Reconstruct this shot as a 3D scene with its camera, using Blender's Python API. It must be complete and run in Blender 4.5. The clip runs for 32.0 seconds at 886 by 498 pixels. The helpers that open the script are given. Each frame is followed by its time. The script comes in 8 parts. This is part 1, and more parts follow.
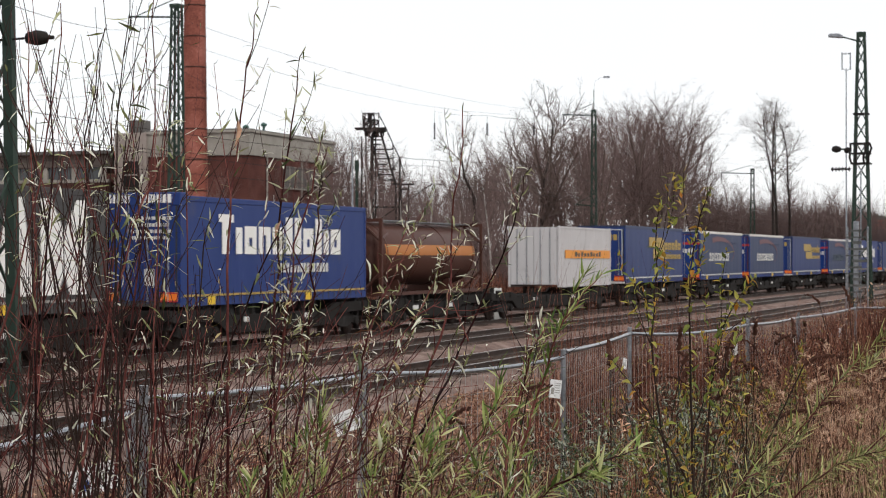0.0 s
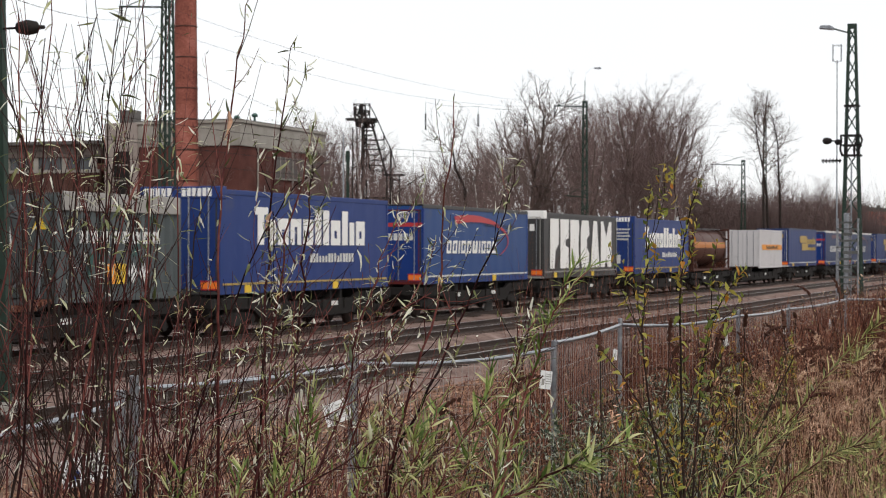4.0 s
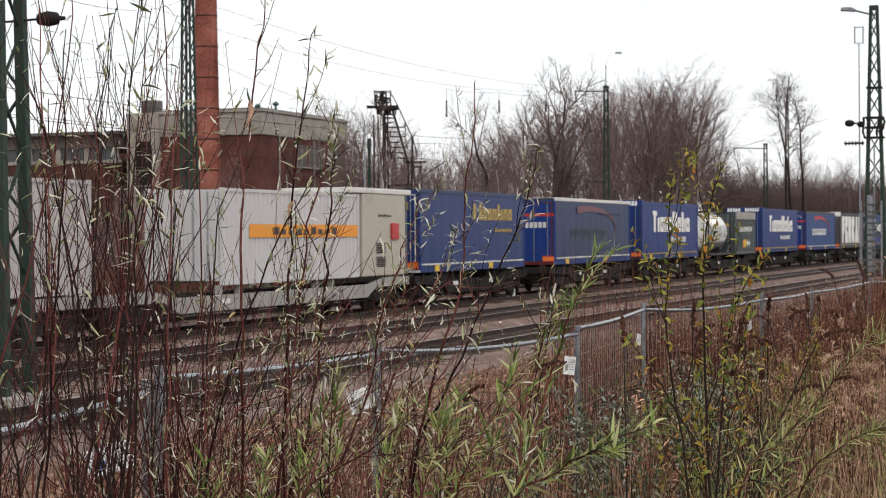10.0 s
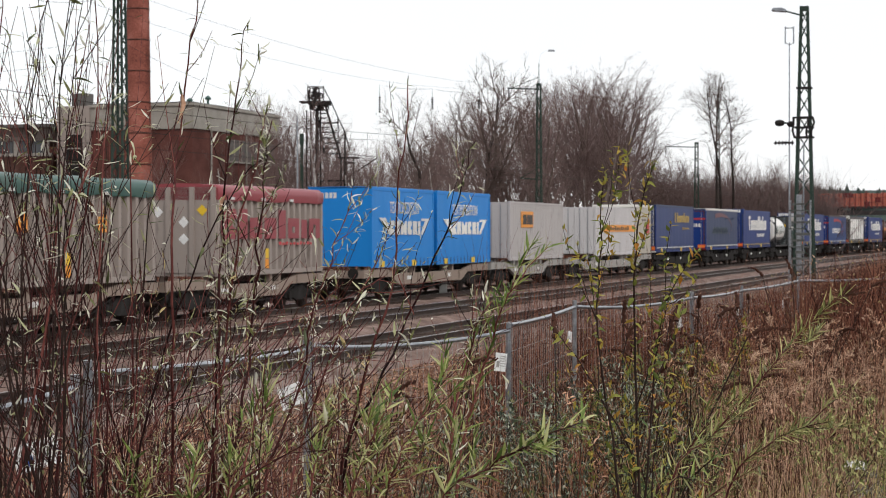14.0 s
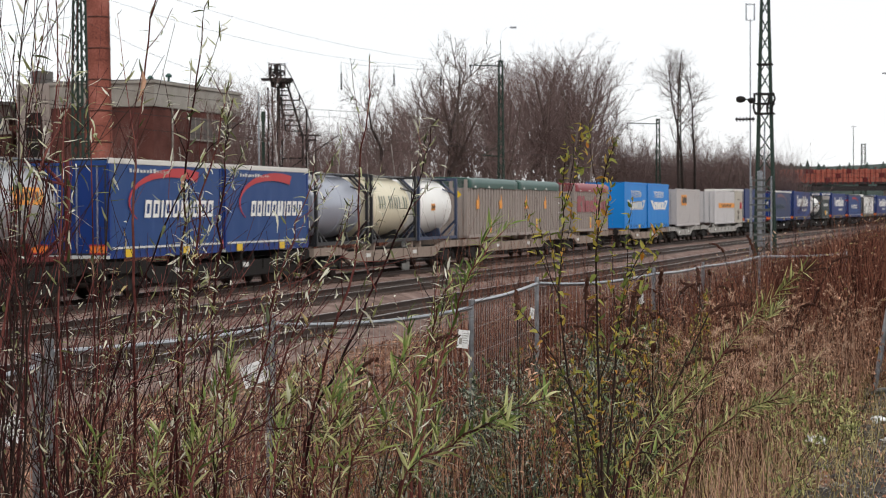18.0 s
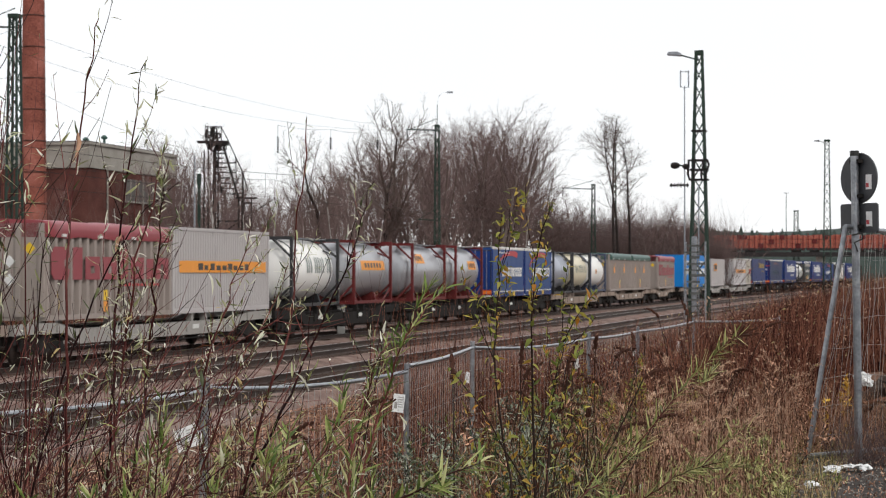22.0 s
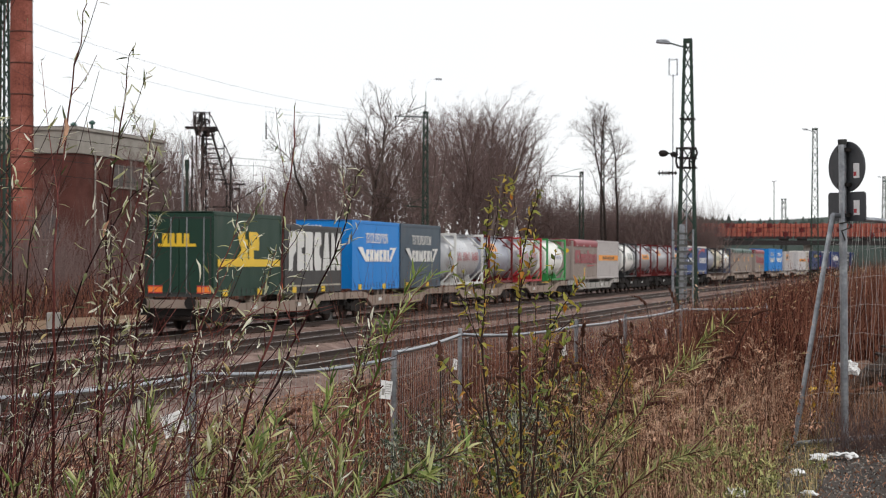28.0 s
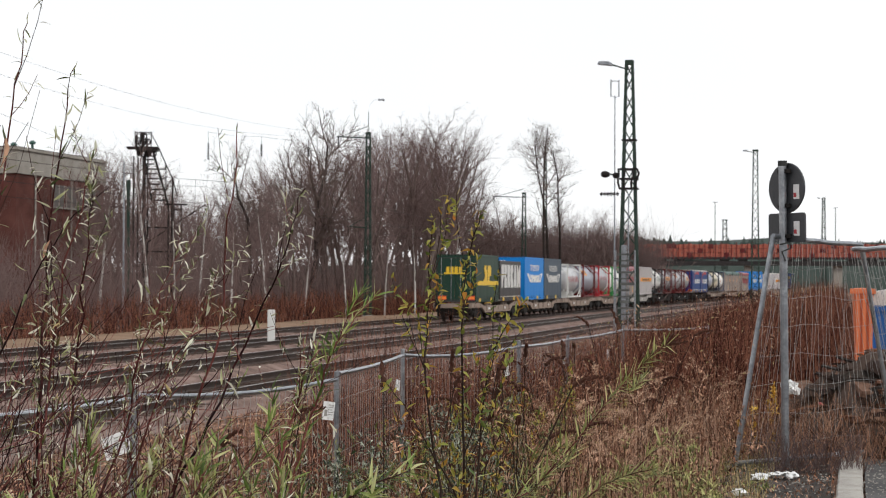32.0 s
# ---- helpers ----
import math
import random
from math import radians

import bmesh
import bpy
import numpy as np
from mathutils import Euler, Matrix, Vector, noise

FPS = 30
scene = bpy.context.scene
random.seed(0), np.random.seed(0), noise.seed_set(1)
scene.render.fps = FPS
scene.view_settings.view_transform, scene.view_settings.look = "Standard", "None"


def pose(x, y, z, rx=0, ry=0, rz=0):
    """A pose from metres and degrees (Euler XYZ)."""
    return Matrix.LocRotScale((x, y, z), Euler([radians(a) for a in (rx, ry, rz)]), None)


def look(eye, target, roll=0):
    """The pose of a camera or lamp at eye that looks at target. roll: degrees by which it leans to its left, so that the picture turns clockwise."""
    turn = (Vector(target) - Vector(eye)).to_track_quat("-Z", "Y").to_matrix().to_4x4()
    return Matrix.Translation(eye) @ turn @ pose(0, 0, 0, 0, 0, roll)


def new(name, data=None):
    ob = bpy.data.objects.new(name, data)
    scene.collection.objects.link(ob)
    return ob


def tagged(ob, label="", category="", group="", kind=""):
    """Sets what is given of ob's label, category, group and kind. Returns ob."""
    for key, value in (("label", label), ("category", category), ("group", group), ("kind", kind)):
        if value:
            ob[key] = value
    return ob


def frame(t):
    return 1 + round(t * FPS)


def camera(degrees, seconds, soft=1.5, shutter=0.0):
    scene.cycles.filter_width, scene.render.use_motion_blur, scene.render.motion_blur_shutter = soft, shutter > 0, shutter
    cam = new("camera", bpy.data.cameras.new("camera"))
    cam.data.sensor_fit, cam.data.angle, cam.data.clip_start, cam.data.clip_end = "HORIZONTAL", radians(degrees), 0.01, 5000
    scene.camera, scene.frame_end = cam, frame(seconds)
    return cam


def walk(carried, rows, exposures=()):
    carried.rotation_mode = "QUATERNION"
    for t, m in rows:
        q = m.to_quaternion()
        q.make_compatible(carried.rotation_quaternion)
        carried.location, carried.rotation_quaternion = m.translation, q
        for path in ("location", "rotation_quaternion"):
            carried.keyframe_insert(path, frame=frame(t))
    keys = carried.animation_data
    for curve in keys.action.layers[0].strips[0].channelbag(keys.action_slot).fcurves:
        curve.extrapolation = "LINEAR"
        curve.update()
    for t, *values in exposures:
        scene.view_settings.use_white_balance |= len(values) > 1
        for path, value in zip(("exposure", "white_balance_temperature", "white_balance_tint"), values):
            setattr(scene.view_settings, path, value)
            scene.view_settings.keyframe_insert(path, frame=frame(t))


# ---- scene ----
# camera: handheld beside the tracks, turning only
EYE = 2.5
cam = camera(28.0, 32.0, soft=0.5, shutter=0.2)
cam.data.dof.use_dof = True
cam.data.dof.focus_distance = 7.0
cam.data.dof.aperture_fstop = 12.0
TURNS = [
    (0.0, 0.000, 0.300, 0.000), (0.5, 0.153, 0.321, -0.021), (1.0, 0.001, 0.310, -0.253), (1.5, -0.239, 0.099, -0.180),
    (2.0, -0.224, -0.119, -0.189), (2.5, -0.160, -0.110, -0.276), (3.0, -0.143, -0.120, -0.196), (3.5, -0.130, -0.046, -0.116),
    (5.5, -1.295, 0.131, -0.030), (6.0, -1.499, 0.358, 0.168), (6.5, -1.492, 0.525, 0.332), (7.0, -1.098, 0.375, 0.356),
    (7.5, -0.985, 0.105, 0.339), (8.0, -0.988, -0.060, 0.354), (8.5, -0.778, -0.173, 0.422), (9.0, -0.611, -0.276, 0.467),
    (9.5, -0.113, -0.326, 0.577), (10.0, 0.421, -0.419, 0.467), (10.5, 0.623, -0.571, 0.158), (11.0, 0.553, -0.716, 0.038),
    (11.5, 0.247, -0.657, -0.140), (12.0, -0.206, -0.632, -0.243), (12.5, -0.717, -0.668, -0.074), (13.0, -1.139, -0.775, -0.227),
    (13.5, -1.474, -0.778, -0.086), (14.0, -1.762, -0.549, 0.078), (14.5, -1.913, -0.313, 0.021), (16.5, -2.354, -0.345, 0.445),
    (17.0, -2.456, -0.456, 0.454), (17.5, -2.560, -0.857, 0.256), (18.0, -2.979, -1.288, 0.266), (18.5, -3.466, -1.222, 0.607),
    (19.0, -4.237, -0.862, 0.202), (19.5, -4.814, -0.667, 0.240), (20.0, -5.103, -0.223, 0.106), (20.5, -5.335, 0.227, -0.119),
    (21.0, -5.442, 0.678, -0.438), (21.5, -5.226, 0.803, -0.401), (22.0, -5.045, 0.765, -0.041), (22.5, -4.795, 0.681, -0.064),
    (23.0, -4.778, 0.361, -0.175), (23.5, -4.826, 0.203, -0.090), (24.0, -4.772, 0.082, -0.262), (24.5, -4.695, -0.065, -0.244),
    (26.5, -4.863, -0.215, -0.518), (27.0, -5.048, -0.086, -0.593), (27.5, -5.184, 0.046, -0.503), (28.0, -5.435, 0.344, -0.273),
    (28.5, -5.821, 0.544, -0.265), (29.0, -6.162, 0.618, -0.249), (29.5, -6.341, 0.722, -0.155), (30.0, -6.495, 0.836, -0.174),
    (30.5, -6.637, 1.034, -0.193), (31.0, -6.930, 1.149, -0.087), (31.5, -7.220, 1.113, -0.345), (32.0, -7.281, 1.018, -0.248)]
walk(cam, [(t, pose(0, 0, EYE, 90 + pitch, roll, yaw)) for t, yaw, pitch, roll in TURNS], exposures=[(0, 0.0), (32, 0.0)])

# overcast daylight
world = bpy.data.worlds.new("overcast_sky")
scene.world = world
world.use_nodes = True
wt = world.node_tree
wt.nodes.clear()
sky = wt.nodes.new("ShaderNodeTexSky")
sky.sky_type = "NISHITA"
sky.sun_disc = False
sky.sun_elevation, sky.sun_rotation = radians(32), radians(-60)
w_coord = wt.nodes.new("ShaderNodeTexCoord")
w_noise = wt.nodes.new("ShaderNodeTexNoise")
w_noise.inputs["Scale"].default_value = 2.2
w_noise.inputs["Detail"].default_value = 5
w_ramp = wt.nodes.new("ShaderNodeValToRGB")
w_ramp.color_ramp.elements[0].color = (7.6, 7.75, 8.0, 1)
w_ramp.color_ramp.elements[1].color = (8.8, 8.8, 8.8, 1)
w_mix = wt.nodes.new("ShaderNodeMix")
w_mix.data_type = "RGBA"
w_mix.inputs[0].default_value = 0.93
w_bg = wt.nodes.new("ShaderNodeBackground")
w_bg.inputs["Strength"].default_value = 0.128
w_out = wt.nodes.new("ShaderNodeOutputWorld")
wt.links.new(w_coord.outputs["Generated"], w_noise.inputs["Vector"])
wt.links.new(w_noise.outputs["Fac"], w_ramp.inputs["Fac"])
wt.links.new(sky.outputs["Color"], w_mix.inputs[6])
wt.links.new(w_ramp.outputs["Color"], w_mix.inputs[7])
wt.links.new(w_mix.outputs[2], w_bg.inputs["Color"])
wt.links.new(w_bg.outputs["Background"], w_out.inputs["Surface"])
sun = new("sun", bpy.data.lights.new("sun", "SUN"))
sun.data.energy, sun.data.angle, sun.data.color = 1.4, radians(12), (1.0, 0.96, 0.9)
sun.matrix_world = look((20, -30, 30), (0, 0, 0))


# materials
def ramp_mat(name, colors, scale=4.0, rough=0.8, metal=0.0, bump=0.3, fine=40.0, spread=(0.3, 0.7), per_object=0.0, stretch=(1, 1, 1), per_island=0.0):
    """Two scales of noise over a colour ramp, with bump."""
    m = bpy.data.materials.new(name)
    m.use_nodes = True
    nt = m.node_tree
    bsdf = nt.nodes["Principled BSDF"]
    co = nt.nodes.new("ShaderNodeTexCoord")
    mp = nt.nodes.new("ShaderNodeMapping")
    mp.inputs["Scale"].default_value = stretch
    nt.links.new(co.outputs["Object"], mp.inputs["Vector"])
    n1, n2 = nt.nodes.new("ShaderNodeTexNoise"), nt.nodes.new("ShaderNodeTexNoise")
    n1.inputs["Scale"].default_value, n1.inputs["Detail"].default_value = scale, 6
    n2.inputs["Scale"].default_value, n2.inputs["Detail"].default_value = fine, 4
    nt.links.new(mp.outputs["Vector"], n1.inputs["Vector"])
    nt.links.new(mp.outputs["Vector"], n2.inputs["Vector"])
    add = nt.nodes.new("ShaderNodeMath")
    add.operation = "MULTIPLY_ADD"
    add.inputs[1].default_value = 0.35
    nt.links.new(n2.outputs["Fac"], add.inputs[0])
    off = nt.nodes.new("ShaderNodeMath")
    off.operation = "MULTIPLY"
    off.inputs[1].default_value = 0.65
    nt.links.new(n1.outputs["Fac"], off.inputs[0])
    nt.links.new(off.outputs[0], add.inputs[2])
    last = add
    if per_object or per_island:
        src = nt.nodes.new("ShaderNodeObjectInfo" if per_object else "ShaderNodeNewGeometry")
        r = nt.nodes.new("ShaderNodeMath")
        r.operation = "MULTIPLY_ADD"
        r.inputs[1].default_value = per_object or per_island
        nt.links.new(src.outputs["Random" if per_object else "Random Per Island"], r.inputs[0])
        nt.links.new(add.outputs[0], r.inputs[2])
        sub = nt.nodes.new("ShaderNodeMath")
        sub.operation = "SUBTRACT"
        sub.inputs[1].default_value = (per_object or per_island) / 2
        nt.links.new(r.outputs[0], sub.inputs[0])
        last = sub
    rp = nt.nodes.new("ShaderNodeValToRGB")
    el = rp.color_ramp.elements
    while len(el) < len(colors):
        el.new(0.5)
    for i, c in enumerate(colors):
        el[i].position = spread[0] + (spread[1] - spread[0]) * i / max(1, len(colors) - 1)
        el[i].color = (*c, 1)
    nt.links.new(last.outputs[0], rp.inputs["Fac"])
    nt.links.new(rp.outputs["Color"], bsdf.inputs["Base Color"])
    bsdf.inputs["Roughness"].default_value, bsdf.inputs["Metallic"].default_value = rough, metal
    if bump:
        bp = nt.nodes.new("ShaderNodeBump")
        bp.inputs["Strength"].default_value, bp.inputs["Distance"].default_value = bump, 0.02
        nt.links.new(n2.outputs["Fac"], bp.inputs["Height"])
        nt.links.new(bp.outputs["Normal"], bsdf.inputs["Normal"])
    return m


def paint(name, c, rough=0.45, dirt=0.35, metal=0.0, scale=0.9, grime=(0.09, 0.08, 0.07)):
    """Weathered paint or tarpaulin: the colour, faded patches and grime streaks running down."""
    lo = tuple(a * (1 - dirt) + b * dirt for a, b in zip(c, grime))
    hi = tuple(min(0.9, a * 1.08 + 0.012) for a in c)
    return ramp_mat(name, [lo, c, c, hi], scale=scale, rough=rough, metal=metal, bump=0.08, fine=6.0, spread=(0.3, 0.68), stretch=(1, 1, 0.35))


M = {
    "earth": ramp_mat("earth", [(0.052, 0.028, 0.019), (0.175, 0.103, 0.074), (0.34, 0.22, 0.165)], scale=1.6, rough=0.95, bump=1.0, fine=24),
    "ballast": ramp_mat("ballast", [(0.075, 0.05, 0.041), (0.175, 0.118, 0.1), (0.32, 0.235, 0.205)], scale=1.4, rough=0.95, bump=1.0, fine=26),
    "sand": ramp_mat("sand", [(0.14, 0.09, 0.06), (0.3, 0.2, 0.135)], scale=0.5, rough=0.95, bump=0.6, fine=20),
    "asphalt": ramp_mat("asphalt", [(0.03, 0.03, 0.031), (0.06, 0.058, 0.058), (0.12, 0.115, 0.11)], scale=1.1, rough=0.9, bump=0.9, fine=70),
    "rail_rust": ramp_mat("rail_rust", [(0.022, 0.014, 0.011), (0.06, 0.036, 0.027)], scale=3, rough=0.7, metal=0.3),
    "rail_top": ramp_mat("rail_top", [(0.25, 0.23, 0.22), (0.4, 0.38, 0.36)], scale=3, rough=0.35, metal=0.9, bump=0.05),
    "sleeper": ramp_mat("sleeper", [(0.042, 0.028, 0.022), (0.1, 0.072, 0.06)], scale=2, rough=0.9, bump=0.6, per_object=0.2),
    "trans_blue": paint("trans_blue", (0.015, 0.037, 0.155)),
    "pan_blue": paint("pan_blue", (0.018, 0.056, 0.18)),
    "pan_deep": paint("pan_deep", (0.010, 0.037, 0.18)),
    "grey_blue": paint("grey_blue", (0.03, 0.047, 0.105), dirt=0.15),
    "dag_blue": paint("dag_blue", (0.026, 0.046, 0.14), dirt=0.25),
    "sky_blue": paint("sky_blue", (0.01, 0.2, 0.58), dirt=0.12, scale=0.5),
    "slate": paint("slate", (0.05, 0.075, 0.10), dirt=0.3),
    "dark_grey": paint("dark_grey", (0.05, 0.048, 0.048), dirt=0.3),
    "dark_green": paint("dark_green", (0.014, 0.042, 0.028), dirt=0.3),
    "grey_green": paint("grey_green", (0.05, 0.062, 0.064), dirt=0.3),
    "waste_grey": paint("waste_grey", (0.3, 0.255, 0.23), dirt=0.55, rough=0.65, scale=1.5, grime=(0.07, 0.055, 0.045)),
    # Darker tone of waste_grey: container wall between the ribs, annex parapet.
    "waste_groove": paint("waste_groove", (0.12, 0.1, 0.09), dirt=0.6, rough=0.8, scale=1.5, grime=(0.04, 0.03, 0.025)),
    "cont_grey": paint("cont_grey", (0.42, 0.395, 0.39), dirt=0.4, rough=0.55, scale=1.6),
    "cont_white": paint("cont_white", (0.499, 0.482, 0.486), dirt=0.32, rough=0.5, scale=1.4),
    "beige": paint("beige", (0.405, 0.37, 0.308), dirt=0.3),
    "white": paint("white", (0.78, 0.77, 0.74), dirt=0.12),
    "cream": paint("cream", (0.66, 0.60, 0.45), dirt=0.2),
    "off_white": paint("off_white", (0.60, 0.60, 0.58), dirt=0.3),
    "roof_white": paint("roof_white", (0.6, 0.58, 0.54), dirt=0.4),
    "tank_steel": paint("tank_steel", (0.41, 0.415, 0.435), rough=0.32, dirt=0.4, metal=0.45),
    "tank_blue_grey": paint("tank_blue_grey", (0.34, 0.36, 0.42), rough=0.35, dirt=0.35, metal=0.3),
    "brown": paint("brown", (0.075, 0.032, 0.024), dirt=0.4),
    "frame_red": paint("frame_red", (0.36, 0.018, 0.025), dirt=0.2),
    "frame_maroon": paint("frame_maroon", (0.12, 0.022, 0.022), dirt=0.4),
    "frame_green": paint("frame_green", (0.03, 0.24, 0.06), dirt=0.2),
    "frame_black": paint("frame_black", (0.018, 0.018, 0.02), dirt=0.3),
    "frame_navy": paint("frame_navy", (0.03, 0.045, 0.09), dirt=0.3),
    "tarp_green": paint("tarp_green", (0.03, 0.085, 0.07), dirt=0.3),
    "faded_red": paint("faded_red", (0.13, 0.045, 0.055), dirt=0.4),
    "tarp_red": paint("tarp_red", (0.24, 0.035, 0.045), dirt=0.3),
    "sign_red": paint("sign_red", (0.42, 0.025, 0.03), dirt=0.1),
    "sign_orange": paint("sign_orange", (0.72, 0.27, 0.02), dirt=0.12),
    "tail_orange": paint("tail_orange", (0.85, 0.2, 0.02), dirt=0.05),
    "tank_pale": paint("tank_pale", (0.52, 0.525, 0.54), rough=0.34, dirt=0.35, metal=0.35),
    "sign_yellow": paint("sign_yellow", (0.70, 0.46, 0.02), dirt=0.12),
    "gold": paint("gold", (0.38, 0.26, 0.06), dirt=0.3),
    "ink_green": paint("ink_green", (0.01, 0.06, 0.05), dirt=0.1),
    "ink_blue": paint("ink_blue", (0.02, 0.07, 0.3), dirt=0.1),
    "ink_dark": paint("ink_dark", (0.03, 0.02, 0.015), dirt=0.1),
    "copper": paint("copper", (0.40, 0.15, 0.04), dirt=0.3),
    "wagon_beige": paint("wagon_beige", (0.27, 0.213, 0.178), dirt=0.65, rough=0.8, scale=1.3, grime=(0.045, 0.034, 0.028)),
    "wagon_dark": paint("wagon_dark", (0.022, 0.02, 0.019), dirt=0.35, rough=0.85, scale=1.6, grime=(0.038, 0.032, 0.029)),
    "wagon_grey": paint("wagon_grey", (0.29, 0.275, 0.255), dirt=0.5, rough=0.75, scale=1.3, grime=(0.07, 0.055, 0.045)),
    "wheel": ramp_mat("wheel", [(0.03, 0.025, 0.022), (0.07, 0.055, 0.05)], scale=4, rough=0.6, metal=0.5),
    "rubber": ramp_mat("rubber", [(0.015, 0.015, 0.015), (0.035, 0.035, 0.034)], scale=5, rough=0.85),
    "mast_green": paint("mast_green", (0.03, 0.048, 0.038), dirt=0.4, rough=0.6, scale=2.5),
    "galv": ramp_mat("galv", [(0.15, 0.16, 0.178), (0.27, 0.284, 0.305), (0.42, 0.435, 0.46)], scale=9, rough=0.3, metal=0.8, bump=0.1),
    "mesh_wire": ramp_mat("mesh_wire", [(0.25, 0.25, 0.25), (0.4, 0.38, 0.36)], scale=9, rough=0.5, metal=0.5, bump=0),
    "concrete": ramp_mat("concrete", [(0.17, 0.155, 0.135), (0.28, 0.26, 0.23), (0.36, 0.335, 0.30)], scale=0.6, rough=0.9, bump=0.3, fine=9),
    "brick": ramp_mat("brick", [(0.048, 0.02, 0.016), (0.1, 0.041, 0.034), (0.155, 0.069, 0.058)], scale=0.5, rough=0.9, bump=0.4, fine=12),
    "chimney_brick": ramp_mat("chimney_brick", [(0.12, 0.042, 0.032), (0.25, 0.085, 0.064), (0.35, 0.14, 0.11)], scale=0.5, rough=0.9, bump=0.5, fine=9, spread=(0.36, 0.64)),
    "roofing": ramp_mat("roofing", [(0.06, 0.055, 0.05), (0.13, 0.12, 0.115)], scale=0.7, rough=0.9),
    "slat_grey": ramp_mat("slat_grey", [(0.05, 0.052, 0.05), (0.13, 0.135, 0.13)], scale=3, rough=0.7),
    "dark_iron": ramp_mat("dark_iron", [(0.012, 0.012, 0.012), (0.035, 0.03, 0.028)], scale=3, rough=0.7, metal=0.3),
    "bark": ramp_mat("bark", [(0.05, 0.036, 0.031), (0.12, 0.09, 0.08), (0.2, 0.165, 0.15)], scale=1.5, rough=0.95, bump=0.6, per_object=0.15),
    "dark_bark": ramp_mat("dark_bark", [(0.02, 0.015, 0.014), (0.06, 0.046, 0.042)], scale=1.5, rough=0.95, bump=0.4),
    "twig": ramp_mat("twig", [(0.1, 0.068, 0.063), (0.2, 0.142, 0.132)], scale=0.6, rough=0.95, bump=0, per_object=0.3),
    "birch": ramp_mat("birch", [(0.12, 0.1, 0.09), (0.5, 0.48, 0.45), (0.62, 0.6, 0.56)], scale=2.5, rough=0.8, bump=0.3),
    "red_stem": ramp_mat("red_stem", [(0.02, 0.007, 0.005), (0.108, 0.034, 0.024), (0.3, 0.13, 0.082)], scale=2.0, rough=0.6, bump=0, per_island=0.6),
    "willow_stem": ramp_mat("willow_stem", [(0.015, 0.006, 0.006), (0.068, 0.02, 0.019), (0.19, 0.064, 0.054)], scale=3.0, rough=0.6, bump=0, per_island=0.45),
    "dark_stem": ramp_mat("dark_stem", [(0.018, 0.012, 0.01), (0.05, 0.03, 0.025)], scale=3.0, rough=0.7, bump=0),
    "willow_leaf": ramp_mat("willow_leaf", [(0.06, 0.075, 0.025), (0.2, 0.22, 0.075), (0.42, 0.43, 0.22), (0.6, 0.6, 0.42), (0.74, 0.73, 0.62)], scale=6, rough=0.4, bump=0.1, per_island=0.9, spread=(0.16, 0.78)),
    "fresh_leaf": ramp_mat("fresh_leaf", [(0.07, 0.115, 0.025), (0.2, 0.28, 0.07), (0.36, 0.4, 0.13), (0.52, 0.52, 0.26)], scale=6, rough=0.5, bump=0.1, per_island=0.6),
    "herb_leaf": ramp_mat("herb_leaf", [(0.13, 0.15, 0.04), (0.3, 0.31, 0.1), (0.5, 0.48, 0.2)], scale=6, rough=0.5, bump=0.1, per_island=0.7),
    "yellow_leaf": ramp_mat("yellow_leaf", [(0.09, 0.12, 0.025), (0.24, 0.27, 0.055), (0.38, 0.34, 0.07), (0.4, 0.27, 0.05), (0.42, 0.15, 0.02)], scale=6, rough=0.55, bump=0.1, per_island=0.7, spread=(0.2, 0.92)),
    "ochre_leaf": ramp_mat("ochre_leaf", [(0.4, 0.2, 0.01), (0.62, 0.36, 0.02), (0.72, 0.46, 0.04)], scale=6, rough=0.55, bump=0.1, per_island=0.6),
    "green_leaf": ramp_mat("green_leaf", [(0.035, 0.066, 0.024), (0.12, 0.15, 0.055), (0.27, 0.27, 0.11)], scale=5, rough=0.6, bump=0.1, per_island=0.6),
    "dry_grass": ramp_mat("dry_grass", [(0.05, 0.022, 0.014), (0.3, 0.155, 0.1), (0.62, 0.41, 0.29)], scale=3, rough=0.85, bump=0, per_island=0.8),
    "grey_leaf": ramp_mat("grey_leaf", [(0.025, 0.045, 0.028), (0.12, 0.15, 0.09), (0.42, 0.45, 0.36)], scale=5, rough=0.6, bump=0.1, per_island=0.8),
    "dead_leaf": ramp_mat("dead_leaf", [(0.06, 0.028, 0.018), (0.27, 0.125, 0.075), (0.55, 0.33, 0.22)], scale=3, rough=0.85, bump=0, per_island=0.6),
    "seed_head": ramp_mat("seed_head", [(0.4, 0.23, 0.15), (0.7, 0.5, 0.36)], scale=3, rough=0.9, bump=0, per_island=0.5),
    "brown_head": ramp_mat("brown_head", [(0.03, 0.014, 0.01), (0.09, 0.04, 0.028)], scale=8, rough=0.9, bump=0.4),
    "paper": ramp_mat("paper", [(0.6, 0.6, 0.6), (0.82, 0.82, 0.81)], scale=7, rough=0.6, bump=0.1),
    "sign_back": ramp_mat("sign_back", [(0.035, 0.037, 0.042), (0.06, 0.062, 0.068)], scale=5, rough=0.45, metal=0.2, bump=0.05),
    "bin_orange": paint("bin_orange", (0.62, 0.16, 0.06), dirt=0.15),
    "bin_blue": paint("bin_blue", (0.01, 0.11, 0.38), dirt=0.15),
    "red_plastic": paint("red_plastic", (0.4, 0.03, 0.04), dirt=0.15),
    "bridge_red": paint("bridge_red", (0.36, 0.09, 0.055), dirt=0.3),
    "bridge_steel": paint("bridge_steel", (0.022, 0.018, 0.018), dirt=0.3, rough=0.9),
    # Distance haze is mixed into this dull blue-green of ridge, conifers and embankment.
